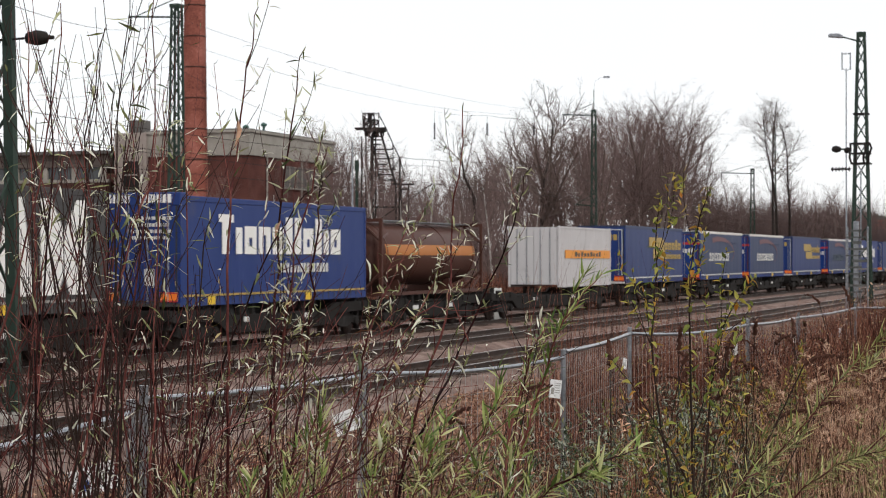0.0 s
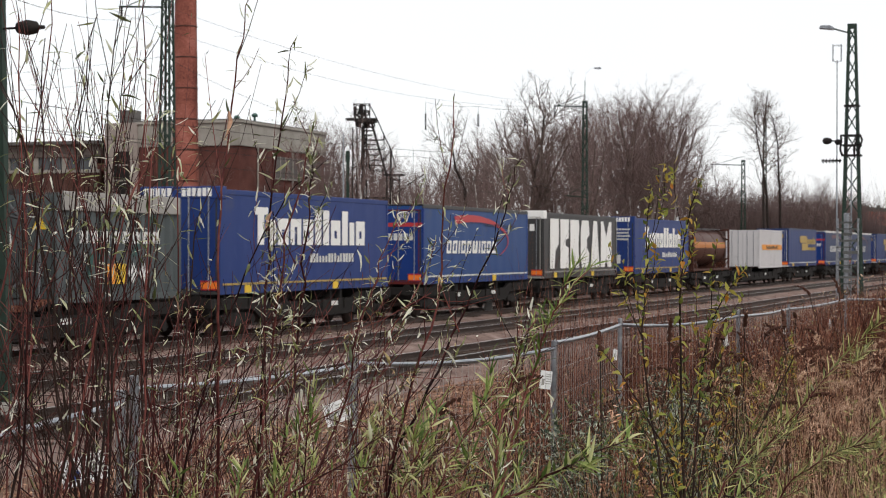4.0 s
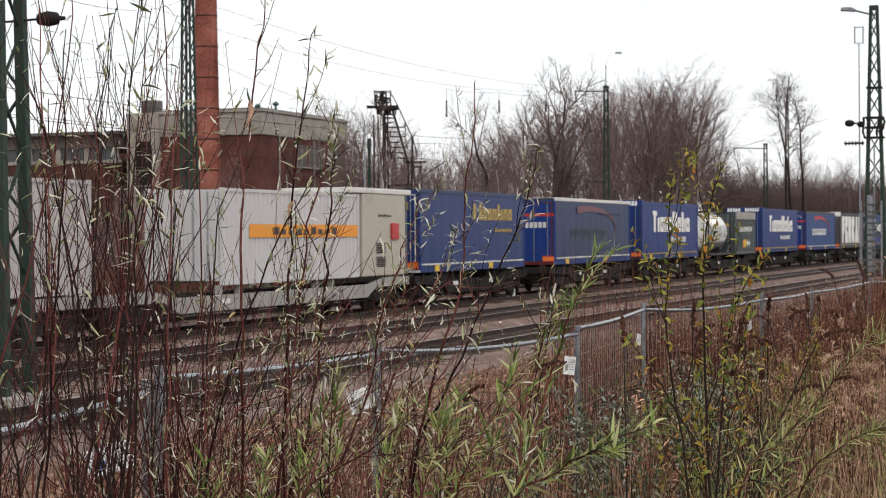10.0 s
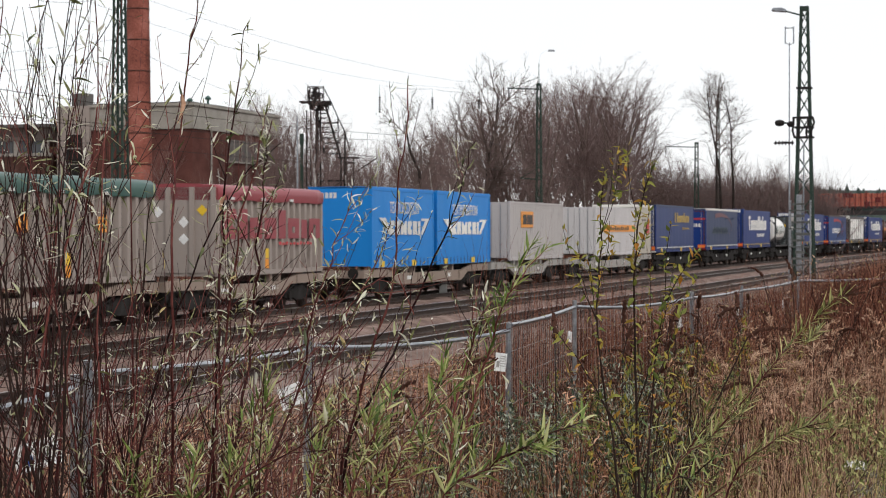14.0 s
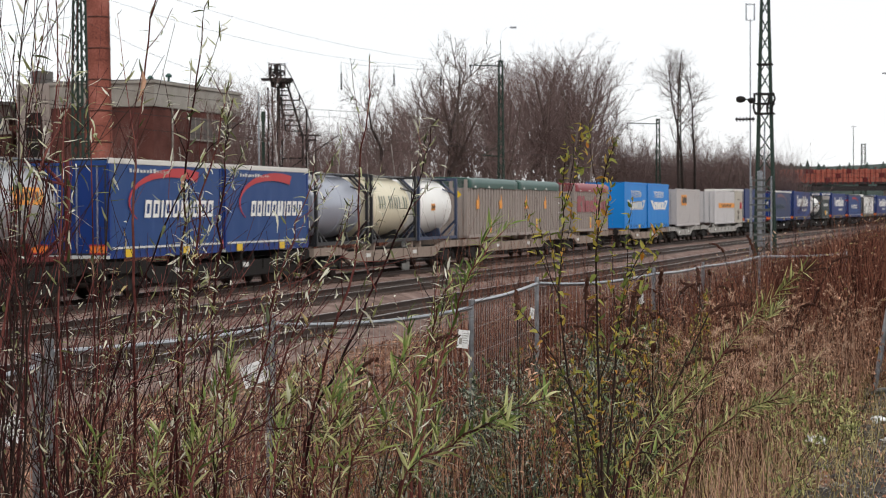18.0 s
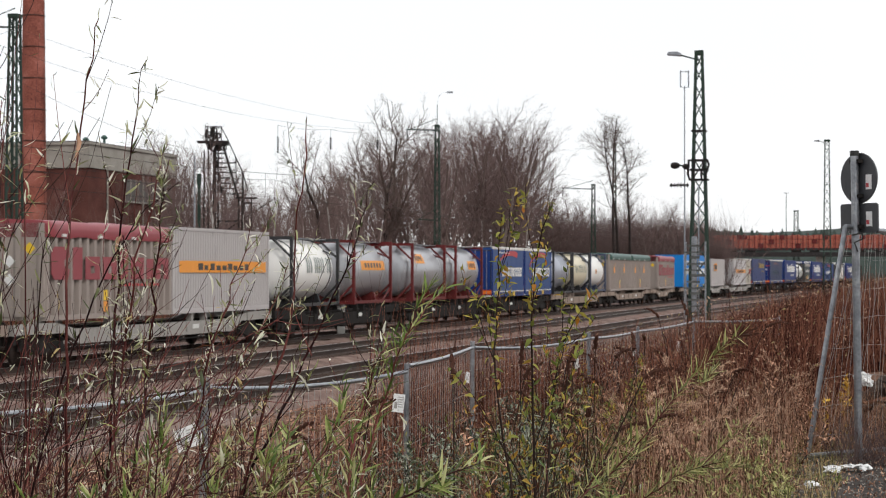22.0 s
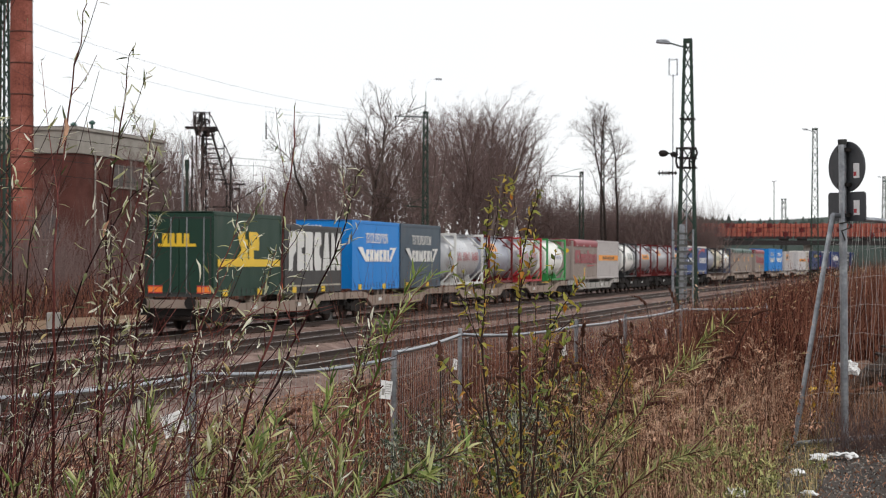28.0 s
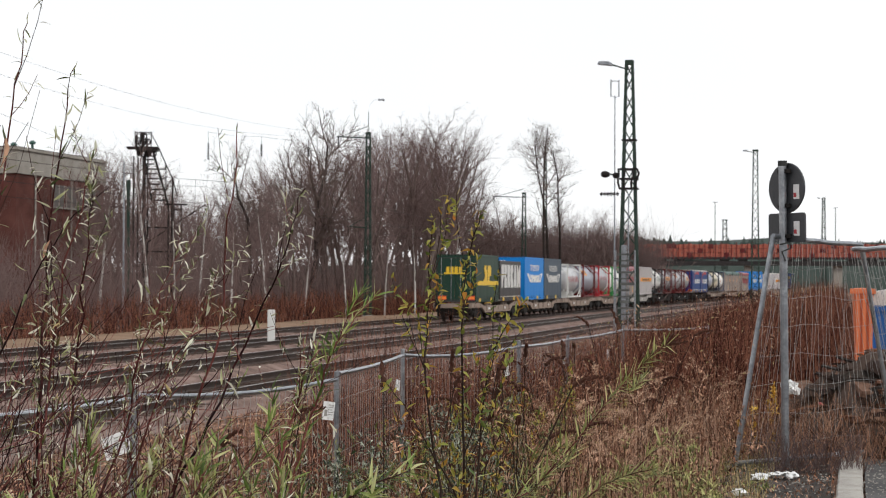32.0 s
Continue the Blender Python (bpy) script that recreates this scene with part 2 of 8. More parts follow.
    "far_wood": ramp_mat("far_wood", [(0.03, 0.045, 0.04), (0.075, 0.09, 0.08)], scale=0.3, rough=1.0, bump=0, fine=2),
    "glass": ramp_mat("glass", [(0.03, 0.035, 0.04), (0.06, 0.065, 0.07)], scale=0.5, rough=0.12, bump=0),
    "soil_dark": ramp_mat("soil_dark", [(0.012, 0.009, 0.008), (0.035, 0.026, 0.021), (0.09, 0.068, 0.055)], scale=2.2, rough=0.95, bump=1.0, fine=45),
    "straw_green": ramp_mat("straw_green", [(0.1, 0.082, 0.024), (0.29, 0.235, 0.085), (0.55, 0.44, 0.21)], scale=3, rough=0.8, bump=0, per_island=0.7),
    "kerb": ramp_mat("kerb", [(0.22, 0.20, 0.18), (0.34, 0.32, 0.29), (0.42, 0.40, 0.36)], scale=6, rough=0.9, bump=0.5),
}


def matte(level, *names):
    """Dull surfaces with little gloss."""
    for k in names:
        M[k].node_tree.nodes["Principled BSDF"].inputs["Specular IOR Level"].default_value = level


def thin_leaf(amount, *names):
    """Leaves let part of the light through."""
    for k in names:
        nt = M[k].node_tree
        b = nt.nodes["Principled BSDF"]
        tr, mx = nt.nodes.new("ShaderNodeBsdfTranslucent"), nt.nodes.new("ShaderNodeMixShader")
        mx.inputs["Fac"].default_value = amount
        nt.links.new(b.inputs["Base Color"].links[0].from_socket, tr.inputs["Color"])
        nt.links.new(b.outputs["BSDF"], mx.inputs[1])
        nt.links.new(tr.outputs["BSDF"], mx.inputs[2])
        out = [n for n in nt.nodes if n.type == "OUTPUT_MATERIAL"][0]
        nt.links.new(mx.outputs[0], out.inputs["Surface"])


matte(0.08, "earth", "ballast", "sand", "sleeper", "bark", "dark_bark", "twig", "red_stem", "willow_stem", "dark_stem", "dry_grass", "dead_leaf", "seed_head", "brown_head", "brick", "chimney_brick", "wagon_dark", "wagon_beige", "wheel", "far_wood")
matte(0.2, "sky_blue", "trans_blue", "pan_blue", "pan_deep", "dag_blue", "grey_blue", "slate", "dark_grey", "dark_green", "waste_grey", "waste_groove", "cont_grey", "cont_white")
matte(0.12, "mast_green", "brown", "copper", "frame_maroon", "dark_iron")
matte(0.25, "green_leaf", "yellow_leaf", "fresh_leaf")
thin_leaf(0.35, "willow_leaf", "fresh_leaf", "yellow_leaf", "green_leaf", "grey_leaf", "herb_leaf", "dry_grass", "seed_head", "straw_green")


# mesh helpers
def bx(bm, x0, x1, y0, y1, z0, z1):
    v = [bm.verts.new((x, y, z)) for z in (z0, z1) for y in (y0, y1) for x in (x0, x1)]
    for q in ((0, 2, 3, 1), (4, 5, 7, 6), (0, 1, 5, 4), (2, 6, 7, 3), (0, 4, 6, 2), (1, 3, 7, 5)):
        bm.faces.new([v[i] for i in q])


def tube(bm, a, b, r0, r1=None, n=6, caps=True):
    r1 = r0 if r1 is None else r1
    a, b = Vector(a), Vector(b)
    d = (b - a)
    if d.length < 1e-6:
        return
    u = d.orthogonal().normalized()
    w = d.cross(u).normalized()
    ra, rb = [], []
    for i in range(n):
        o = u * math.cos(math.tau * i / n) + w * math.sin(math.tau * i / n)
        ra.append(bm.verts.new(a + o * r0))
        rb.append(bm.verts.new(b + o * r1))
    for i in range(n):
        bm.faces.new((ra[i], ra[(i + 1) % n], rb[(i + 1) % n], rb[i]))
    if caps and n > 2:
        bm.faces.new(ra[::-1])
        bm.faces.new(rb)


def pipe(bm, pts, r0, r1=None, n=8, caps=True):
    """One continuous tube through the points."""
    r1 = r0 if r1 is None else r1
    pts = [Vector(p) for p in pts]
    k, prev, first = len(pts) - 1, None, None
    for i, p in enumerate(pts):
        d = (pts[min(k, i + 1)] - pts[max(0, i - 1)]).normalized()
        u = d.orthogonal().normalized()
        if prev:
            u = (prev[0].co - pts[i - 1])
            u = (u - d * u.dot(d)).normalized()
        w = d.cross(u)
        r = r0 + (r1 - r0) * i / k
        ring = [bm.verts.new(p + (u * math.cos(math.tau * j / n) + w * math.sin(math.tau * j / n)) * r) for j in range(n)]
        if prev:
            for j in range(n):
                bm.faces.new((prev[j], prev[(j + 1) % n], ring[(j + 1) % n], ring[j]))
        first, prev = first or ring, ring
    if caps:
        bm.faces.new(first[::-1])
        bm.faces.new(prev)


def prism(bm, pts, axis, lo, hi):
    """A closed outline in two axes, drawn out along the third."""
    def at(p, k):
        return (k, p[0], p[1]) if axis == "x" else ((p[0], k, p[1]) if axis == "y" else (p[0], p[1], k))
    a = [bm.verts.new(at(p, lo)) for p in pts]
    b = [bm.verts.new(at(p, hi)) for p in pts]
    n = len(pts)
    bm.faces.new(a[::-1])
    bm.faces.new(b)
    for i in range(n):
        bm.faces.new((a[i], a[(i + 1) % n], b[(i + 1) % n], b[i]))


def lathe(bm, rings, axis="y", n=28, cx=0.0, cz=0.0):
    """Rings of (position, radius) along an axis, closed at both ends."""
    prev = None
    for p, r in rings:
        ring = []
        for i in range(n):
            a = math.tau * i / n
            c, s = r * math.cos(a), r * math.sin(a)
            ring.append(bm.verts.new((cx + c, p, cz + s) if axis == "y" else ((p, cx + c, cz + s) if axis == "x" else (cx + c, cz + s, p))))
        if prev:
            for i in range(n):
                f = bm.faces.new((prev[i], prev[(i + 1) % n], ring[(i + 1) % n], ring[i]))
                f.smooth = True
        else:
            bm.faces.new(ring[::-1])
        prev = ring
    bm.faces.new(prev)


def bevel(bm, w=0.02, seg=2):
    bmesh.ops.bevel(bm, geom=bm.edges[:], offset=w, segments=seg, affect="EDGES", profile=0.5)


def mesh_of(name, bm):
    bmesh.ops.recalc_face_normals(bm, faces=bm.faces[:])
    me = bpy.data.meshes.new(name)
    bm.to_mesh(me)
    bm.free()
    return me


def part(name, bm, material, parent=None, label="", m=None):
    ob = new(name, mesh_of(name, bm))
    ob.data.materials.append(material)
    ob.parent = parent
    if m is not None:
        ob.matrix_basis = m
    if label:
        ob["label"] = label
    if name.endswith("_mark") or name in ("buckle_straps", "wire_mesh", "walkway", "vent_grille"):
        ob["kind"] = "stuff"
    return ob


def share(name, data, parent, m, label=""):
    ob = new(name, data)
    ob.parent = parent
    ob.matrix_basis = m
    if label:
        ob["label"] = label
    return ob


def thing(name, label, category, group="", m=None):
    ob = new(name)
    ob.empty_display_size = 0.3
    if m is not None:
        ob.matrix_basis = m
    return tagged(ob, label, category, group)


def raw(name, verts, faces, material, parent=None, smooth=False):
    me = bpy.data.meshes.new(name)
    me.from_pydata(verts, [], faces)
    me.materials.append(material)
    if smooth:
        me.shade_smooth()
    ob = new(name, me)
    ob.parent = parent
    return ob

# ---- plan: the railway runs away to the north-east, heading 20.4 degrees east of north and bending slightly east
HEAD, BEND = radians(20.4355), 0.000254
LINE_X, LINE_Y = -2.061, 60.0
CH, SH = math.cos(HEAD), math.sin(HEAD)


def track(s, side=0.0):
    """Place and heading s metres along the train's near side; side: metres to the left of that line."""
    h = HEAD + BEND * s
    x = LINE_X + s * math.sin(HEAD + BEND * s / 2)
    y = LINE_Y + s * math.cos(HEAD + BEND * s / 2)
    return x - side * math.cos(h), y + side * math.sin(h), h


def ground_z(w):
    """Height of the ground w metres to the left of the camera, square to the railway."""
    keys = [(-60, 0.56), (-0.4, 0.56), (0.05, 0.68), (0.9, 0.70), (1.6, 0.66), (2.4, 0.45), (4.4, -0.22), (6.0, -0.32), (60, -0.32), (72, 0.1), (200, 1.5), (3000, 2.0)]
    for (a, za), (b, zb) in zip(keys, keys[1:]):
        if w <= b:
            k = (w - a) / (b - a)
            return za + (zb - za) * k
    return 2.0


def at_uw(u, w):
    """u metres along the railway from the camera, w to its left."""
    return u * SH - w * CH, u * CH + w * SH


def ground_at(x, y):
    w = -x * CH + y * SH
    return ground_z(w) + 0.05 * noise.noise((x * 0.5, y * 0.5, 0))


def build_ground():
    us = [-2500, -800, -300, -120, -60, -30, -15] + [i * 1.0 for i in range(-8, 60)] + [60, 70, 85, 100, 130, 170, 230, 320, 500, 900, 1600, 2800]
    ws = [-2500, -700, -250, -90, -40, -20, -10, -6, -4, -2.5, -1, 0, 0.5, 0.9, 1.2, 1.6, 2, 2.4, 2.9, 3.4, 3.9, 4.4, 5, 5.6, 6.2, 7, 8, 9.5, 11, 13, 15, 17, 20, 24, 28, 32, 36, 42, 50, 60, 72, 90, 130, 200, 400, 900, 2500]
    vs, fs = [], []
    for u in us:
        for w in ws:
            x, y = at_uw(u, w)
            near = 1.0 if abs(u) < 120 and -2 < w < 60 else 0.3
            vs.append((x, y, ground_z(w) + near * 0.05 * noise.noise((x * 0.5, y * 0.5, 0)) + near * 0.05 * noise.noise((x * 2, y * 2, 3))))
    n = len(ws)
    for i in range(len(us) - 1):
        for j in range(n - 1):
            fs.append((i * n + j, (i + 1) * n + j, (i + 1) * n + j + 1, i * n + j + 1))
    g = raw("ground", vs, fs, M["earth"], smooth=True)
    return tagged(g, "bare brown soil with dry grass and weeds", "ground", kind="structure")


ground = build_ground()

# track beds, rails and sleepers: side is the distance of the track's middle from the near side of the train, to the left
TRACKS = [("railway_track", 1.25, -150, 620), ("railway_track", -3.4, -120, 330), ("railway_track", -8.1, -110, 240), ("railway_track", 5.9, -150, 620)]
RAIL = [(-0.075, -0.17), (0.075, -0.17), (0.075, -0.155), (0.012, -0.13), (0.012, -0.045), (0.036, -0.035), (0.036, 0.0), (-0.036, 0.0), (-0.036, -0.035), (-0.012, -0.045), (-0.012, -0.13), (-0.075, -0.155)]


def sweep(name, profile, side, s0, s1, step, material, parent, z=0.0, jitter=0.0):
    vs, fs = [], []
    n = len(profile)
    k = int((s1 - s0) / step) + 1
    for i in range(k + 1):
        s = s0 + (s1 - s0) * i / k
        for a, b in profile:
            x, y, h = track(s, side - a)
            vs.append((x, y, b + z + (noise.noise((x * 1.3, y * 1.3, b)) * jitter if jitter else 0)))
    for i in range(k):
        for j in range(n if profile[0] != profile[-1] else n - 1):
            j2 = (j + 1) % n
            if profile is not RAIL and j2 == 0:
                continue
            fs.append((i * n + j, i * n + j2, (i + 1) * n + j2, (i + 1) * n + j))
    return raw(name, vs, fs, material, parent)


sleeper_bm = bmesh.new()
bx(sleeper_bm, -1.3, 1.3, -0.13, 0.13, -0.24, -0.165)
sleeper_mesh = mesh_of("sleeper", sleeper_bm)
sleeper_mesh.materials.append(M["sleeper"])
for name, side, s0, s1 in TRACKS:
    bed = thing(name, "rusty steel rails on dark sleepers in brown ballast", "railway track", "parallel railway tracks")
    tagged(bed, kind="structure")
    sweep("ballast_bed", [(2.25, -0.36), (1.65, -0.17), (0.78, -0.16), (0.7, -0.2), (0, -0.2), (-0.7, -0.2), (-0.78, -0.16), (-1.65, -0.17), (-2.25, -0.36)], side, s0, s1, 1.6, M["ballast"], bed, jitter=0.05)
    for g in (-0.755, 0.755):
        rail = sweep("rail", RAIL, side + g, s0, s1, 8.0, M["rail_rust"], bed)
        sweep("rail_head", [(0.034, 0.001), (0.032, 0.004), (-0.032, 0.004), (-0.034, 0.001)], side + g, s0, s1, 8.0, M["rail_top"], rail)
    lo = -62
    for i in range(150):
        x, y, h = track(lo + i * 0.65, side)
        share("sleeper", sleeper_mesh, bed, pose(x, y, 0.015, 0, 0, -math.degrees(h)))
sand = sweep("ballast_strip", [(2.3, -0.3), (1.6, -0.12), (-1.6, -0.1), (-2.3, -0.3)], 10.6, -150, 500, 3, M["sand"], None, jitter=0.06)
tagged(sand, "pale sandy strip beside the far track", "ground strip", kind="structure")



# ---- the freight train
SPEED = 12.43
TRAIN = []          # (thing, s of its rear end at the start, height)
DECK = 1.2


def load(ob, s, z=DECK):
    x, y, h = track(s, 1.25)
    ob.matrix_basis = pose(x, y, z, 0, 0, -math.degrees(h))
    TRAIN.append((ob, s, z))
    return ob


def slab(bm, side_x, y0, y1, z0, z1, lean=0.0, t=0.008):
    """A flat marking on the near side wall; lean shifts its top along the wall."""
    pts = [(y0, z0), (y1, z0), (y1 + lean, z1), (y0 + lean, z1)]
    prism(bm, pts, "x", side_x, side_x + t)


BLOCKS = {          # width and outlines of plain blocks, in parts of the line's height
    "I": (0.5, [[(0, 0), (1, 0), (1, 1), (0, 1)]]),
    "H": (0.95, [[(0.22, 0), (0.7, 0), (0.7, 0.8), (1, 0.8), (1, 1), (0, 1), (0, 0.8), (0.22, 0.8)]]),
    "i": (0.42, [[(0, 0), (1, 0), (1, 0.68), (0, 0.68)]]),
    "o": (0.8, [[(0, 0), (0.36, 0), (0.36, 0.72), (0, 0.72)], [(0.36, 0), (1, 0), (1, 0.2), (0.36, 0.2)], [(0.36, 0.42), (1, 0.42), (1, 0.72), (0.36, 0.72)], [(0.64, 0.2), (1, 0.2), (1, 0.42), (0.64, 0.42)]]),
    "a": (0.68, [[(0, 0), (0.26, 0), (0.26, 0.72), (0, 0.72)], [(0.26, 0), (1, 0), (1, 0.16), (0.26, 0.16)], [(0.26, 0.56), (1, 0.56), (1, 0.72), (0.26, 0.72)], [(0.74, 0.16), (1, 0.16), (1, 0.56), (0.74, 0.56)]]),
    "l": (0.2, [[(0, 0), (1, 0), (1, 0.72), (0, 0.72)]]),
    "n": (0.82, [[(0, 0), (0.38, 0), (0.38, 0.5), (0.62, 0.5), (0.62, 0), (1, 0), (1, 0.72), (0, 0.72)]]),
    "u": (0.82, [[(0, 0), (1, 0), (1, 0.72), (0.62, 0.72), (0.62, 0.22), (0.38, 0.22), (0.38, 0.72), (0, 0.72)]]),
    "p": (0.85, [[(0, 0), (0.5, 0), (0.62, 0.36), (1, 0.5), (1, 1), (0, 1)]]),
    "s": (0.85, [[(0, 0), (1, 0), (1, 0.42), (0.62, 0.46), (0.62, 0.58), (1, 0.62), (1, 1), (0, 1)]]),
    "k": (0.95, [[(0, 0), (0.42, 0), (0.5, 0.34), (0.6, 0), (1, 0), (0.92, 0.5), (1, 0.9), (0.9, 1), (0, 1)]]),
    "d": (0.95, [[(0.16, 0), (0.9, 0), (1, 0.3), (0.7, 0.42), (0.7, 0.6), (1, 0.7), (0.9, 1), (0.16, 1), (0, 0.82), (0, 0.18)]]),
    "v": (1.0, [[(0, 0), (0.42, 0), (0.5, 0.16), (0.58, 0), (1, 0), (0.7, 1), (0.3, 1)]]),
    "w": (1.25, [[(0, 0), (0.36, 0), (0.5, 0.22), (0.64, 0), (1, 0), (1, 1), (0.78, 1), (0.5, 0.66), (0.22, 1), (0, 1)]]),
    " ": (0.3, []),
}


def name_blocks(bm, x, y0, y1, z0, z1, rhythm, lean=0.0, gap=0.16):
    """A painted name as a row of plain blocks of the true widths and heights."""
    total = sum(BLOCKS[c][0] for c in rhythm) + gap * (len(rhythm) - 1)
    k, y = (y1 - y0) / total, y0
    for c in rhythm:
        w, shapes = BLOCKS[c]
        for pts in shapes:
            prism(bm, [(y + a * w * k + lean * b, z0 + (z1 - z0) * b) for a, b in pts], "x", x, x + 0.008)
        y += (w + gap) * k


def word_bars(bm, x, y0, y1, z0, z1, n, seed, fat=0.62, ascend=0.3, lean=0.0):
    """A line of small unreadable writing: short upright bars."""
    r = random.Random(seed)
    step = (y1 - y0) / n
    for i in range(n):
        top = z1 if r.random() < ascend or i == 0 else z0 + (z1 - z0) * 0.72
        a = y0 + step * i
        slab(bm, x, a, a + step * fat * r.uniform(0.8, 1.25), z0, top, lean)


def rear_bars(bm, y, x0, x1, z0, z1, n):
    step = (x1 - x0) / n
    for i in range(n):
        bx(bm, x0 + step * i, x0 + step * (i + 0.72), y - 0.008, y, z0, z1 if i % 3 else z1 * 0.98 + z0 * 0.02)


def curtain_body(name, label, L, H, side, end, roof, stripe=None, marks=(), wheels=False, doors=True, group="", rear_roof=None, border=None):
    """A curtain-sided trailer or swap body: tarpaulin sides between posts, roof rail, rear doors, skirt."""
    t = thing(name, label, "swap body" if not wheels else "trailer", group)
    bm = bmesh.new()
    bx(bm, -1.22, 1.22, 0.03, L - 0.02, 0.06, H - 0.06)
    part("body", bm, side, t)
    # tarpaulin with shallow vertical folds and buckle straps
    bm = bmesh.new()
    k = max(8, int(L / 0.35))
    for sx in (1, -1):
        prev = None
        for i in range(k + 1):
            y = 0.12 + (L - 0.24) * i / k
            xo = 1.235 + 0.012 * math.sin(i * 2.1) + 0.006 * math.sin(i * 5.3)
            col = [bm.verts.new((sx * xx, y, z)) for xx, z in ((1.228, 0.2), (xo, 0.45), (xo, H * 0.6), (1.23, H - 0.14))]
            if prev:
                for a in range(3):
                    bm.faces.new((prev[a], col[a], col[a + 1], prev[a + 1])).smooth = True
            prev = col
    part("curtain", bm, side, t, "faded tarpaulin with shallow folds")
    bm = bmesh.new()
    for sx in (-1.25, 1.19):
        bx(bm, sx, sx + 0.06, 0, L, H - 0.15, H)
    bx(bm, -1.25, 1.25, L - 0.07, L, H - 0.15, H)
    bx(bm, -1.19, 1.19, 0.02, L - 0.07, H - 0.03, H - 0.005)
    bevel(bm, 0.012, 1)
    part("roof_rail", bm, roof, t)
    if rear_roof:
        bm = bmesh.new()
        bx(bm, -1.26, 1.26, -0.05, 0.4, H - 0.28, H + 0.08)
        bevel(bm, 0.03, 2)
        part("roof_cap", bm, rear_roof, t)
    for sx in (1.2, -1.25):
        for y in (0.0, L - 0.1):
            bm = bmesh.new()
            bx(bm, sx, sx + 0.05, y, y + 0.1, 0.0, H - 0.15)
            part("post", bm, end, t)
        bm = bmesh.new()
        bx(bm, sx - 0.01, sx + 0.055, 0.1, L - 0.1, 0.0, 0.2)
        part("side_rail", bm, end, t)
    if stripe:
        bm = bmesh.new()
        bx(bm, 1.256, 1.262, 0.15, L - 0.15, 0.25, 0.31)
        part("stripe", bm, stripe, t)
    bm = bmesh.new()
    bx(bm, 1.257, 1.264, -0.0175, 0.0175, 0.02, 0.3)
    bx(bm, 1.264, 1.272, -0.03, 0.03, 0.12, 0.2)
    strap = mesh_of("buckle_strap", bm)
    strap.materials.append(M["dark_grey"])
    for i in range(max(4, int((L - 0.6) / 0.44))):
        share("buckle_strap", strap, t, Matrix.Translation((0, 0.35 + i * 0.44, 0)))
    if doors:
        for x0 in (-1.19, 0.01):
            bm = bmesh.new()
            bx(bm, x0, x0 + 1.18, -0.03, 0.03, 0.08, H - 0.17)
            bevel(bm, 0.012, 1)
            d = part("door", bm, end, t)
            for xx in (x0 + 0.28, x0 + 0.9):
                bm = bmesh.new()
                tube(bm, (xx, -0.05, 0.12), (xx, -0.05, H - 0.22), 0.018, n=6)
                part("lock_rod", bm, M["galv"], d)
        for nm, mat, e, yy in (("door_seal", M["rubber"], 0.05, -0.034),) + ((("door_border", border or stripe, 0.035, -0.05),) if stripe and wheels and border is not False else ()):
            bm = bmesh.new()
            lo, hi, ed = 0.1, H - 0.2, 1.17 if nm == "door_seal" else 1.1
            for x0, x1, z0, z1 in ((-ed, -ed + e, lo, hi), (ed - e, ed, lo, hi), (-ed + e, ed - e, hi - e, hi), (-ed + e, ed - e, lo, lo + e)):
                bx(bm, x0, x1, yy, yy + 0.006, z0, z1)
            part(nm, bm, mat, t)
        bm = bmesh.new()
        bx(bm, -1.25, 1.25, -0.04, 0.0, 0.0, 0.09)
        part("bumper_rail", bm, (stripe if border is None else border) or M["dark_grey"], t)
        for x0 in (-1.1, 0.68):
            bm = bmesh.new()
            bx(bm, x0, x0 + 0.5, -0.06, -0.03, 0.12, 0.38)
            plate = part("tail_light", bm, M["tail_orange"], t, "orange and red marker plate")
            bm = bmesh.new()
            for za in (0.12, 0.34):
                bx(bm, x0 - 0.01, x0 + 0.51, -0.064, -0.06, za, za + 0.045)
            part("plate_border", bm, M["sign_red"], plate)
    for y in (L * 0.12, L * 0.62):
        bm = bmesh.new()
        bx(bm, 1.262, 1.275, y, y + 0.42, 0.02, 0.24)
        part("marker_plate", bm, M["sign_yellow"], t, "yellow lifting-point plate")
    for mname, bm, mm, lab in marks:
        part(mname, bm, mm, t, lab)
    if wheels:
        for i, y in enumerate((1.9, 3.2, 4.5)):
            for sx in (-1.02, 0.72):
                bm = bmesh.new()
                lathe(bm, [(sx, 0.2), (sx, 0.42), (sx + 0.03, 0.47), (sx + 0.27, 0.47), (sx + 0.3, 0.42), (sx + 0.3, 0.2)], axis="x", n=18, cx=y, cz=-0.42)
                part("wheel", bm, M["rubber"], t)
        bm = bmesh.new()
        for sx in (-0.5, 0.4):
            bx(bm, sx, sx + 0.1, 0.4, L - 1, -0.28, -0.002)
        bx(bm, -1.1, 1.1, -0.02, 0.08, -0.55, -0.4)
        part("chassis", bm, M["wagon_dark"], t)
    return t


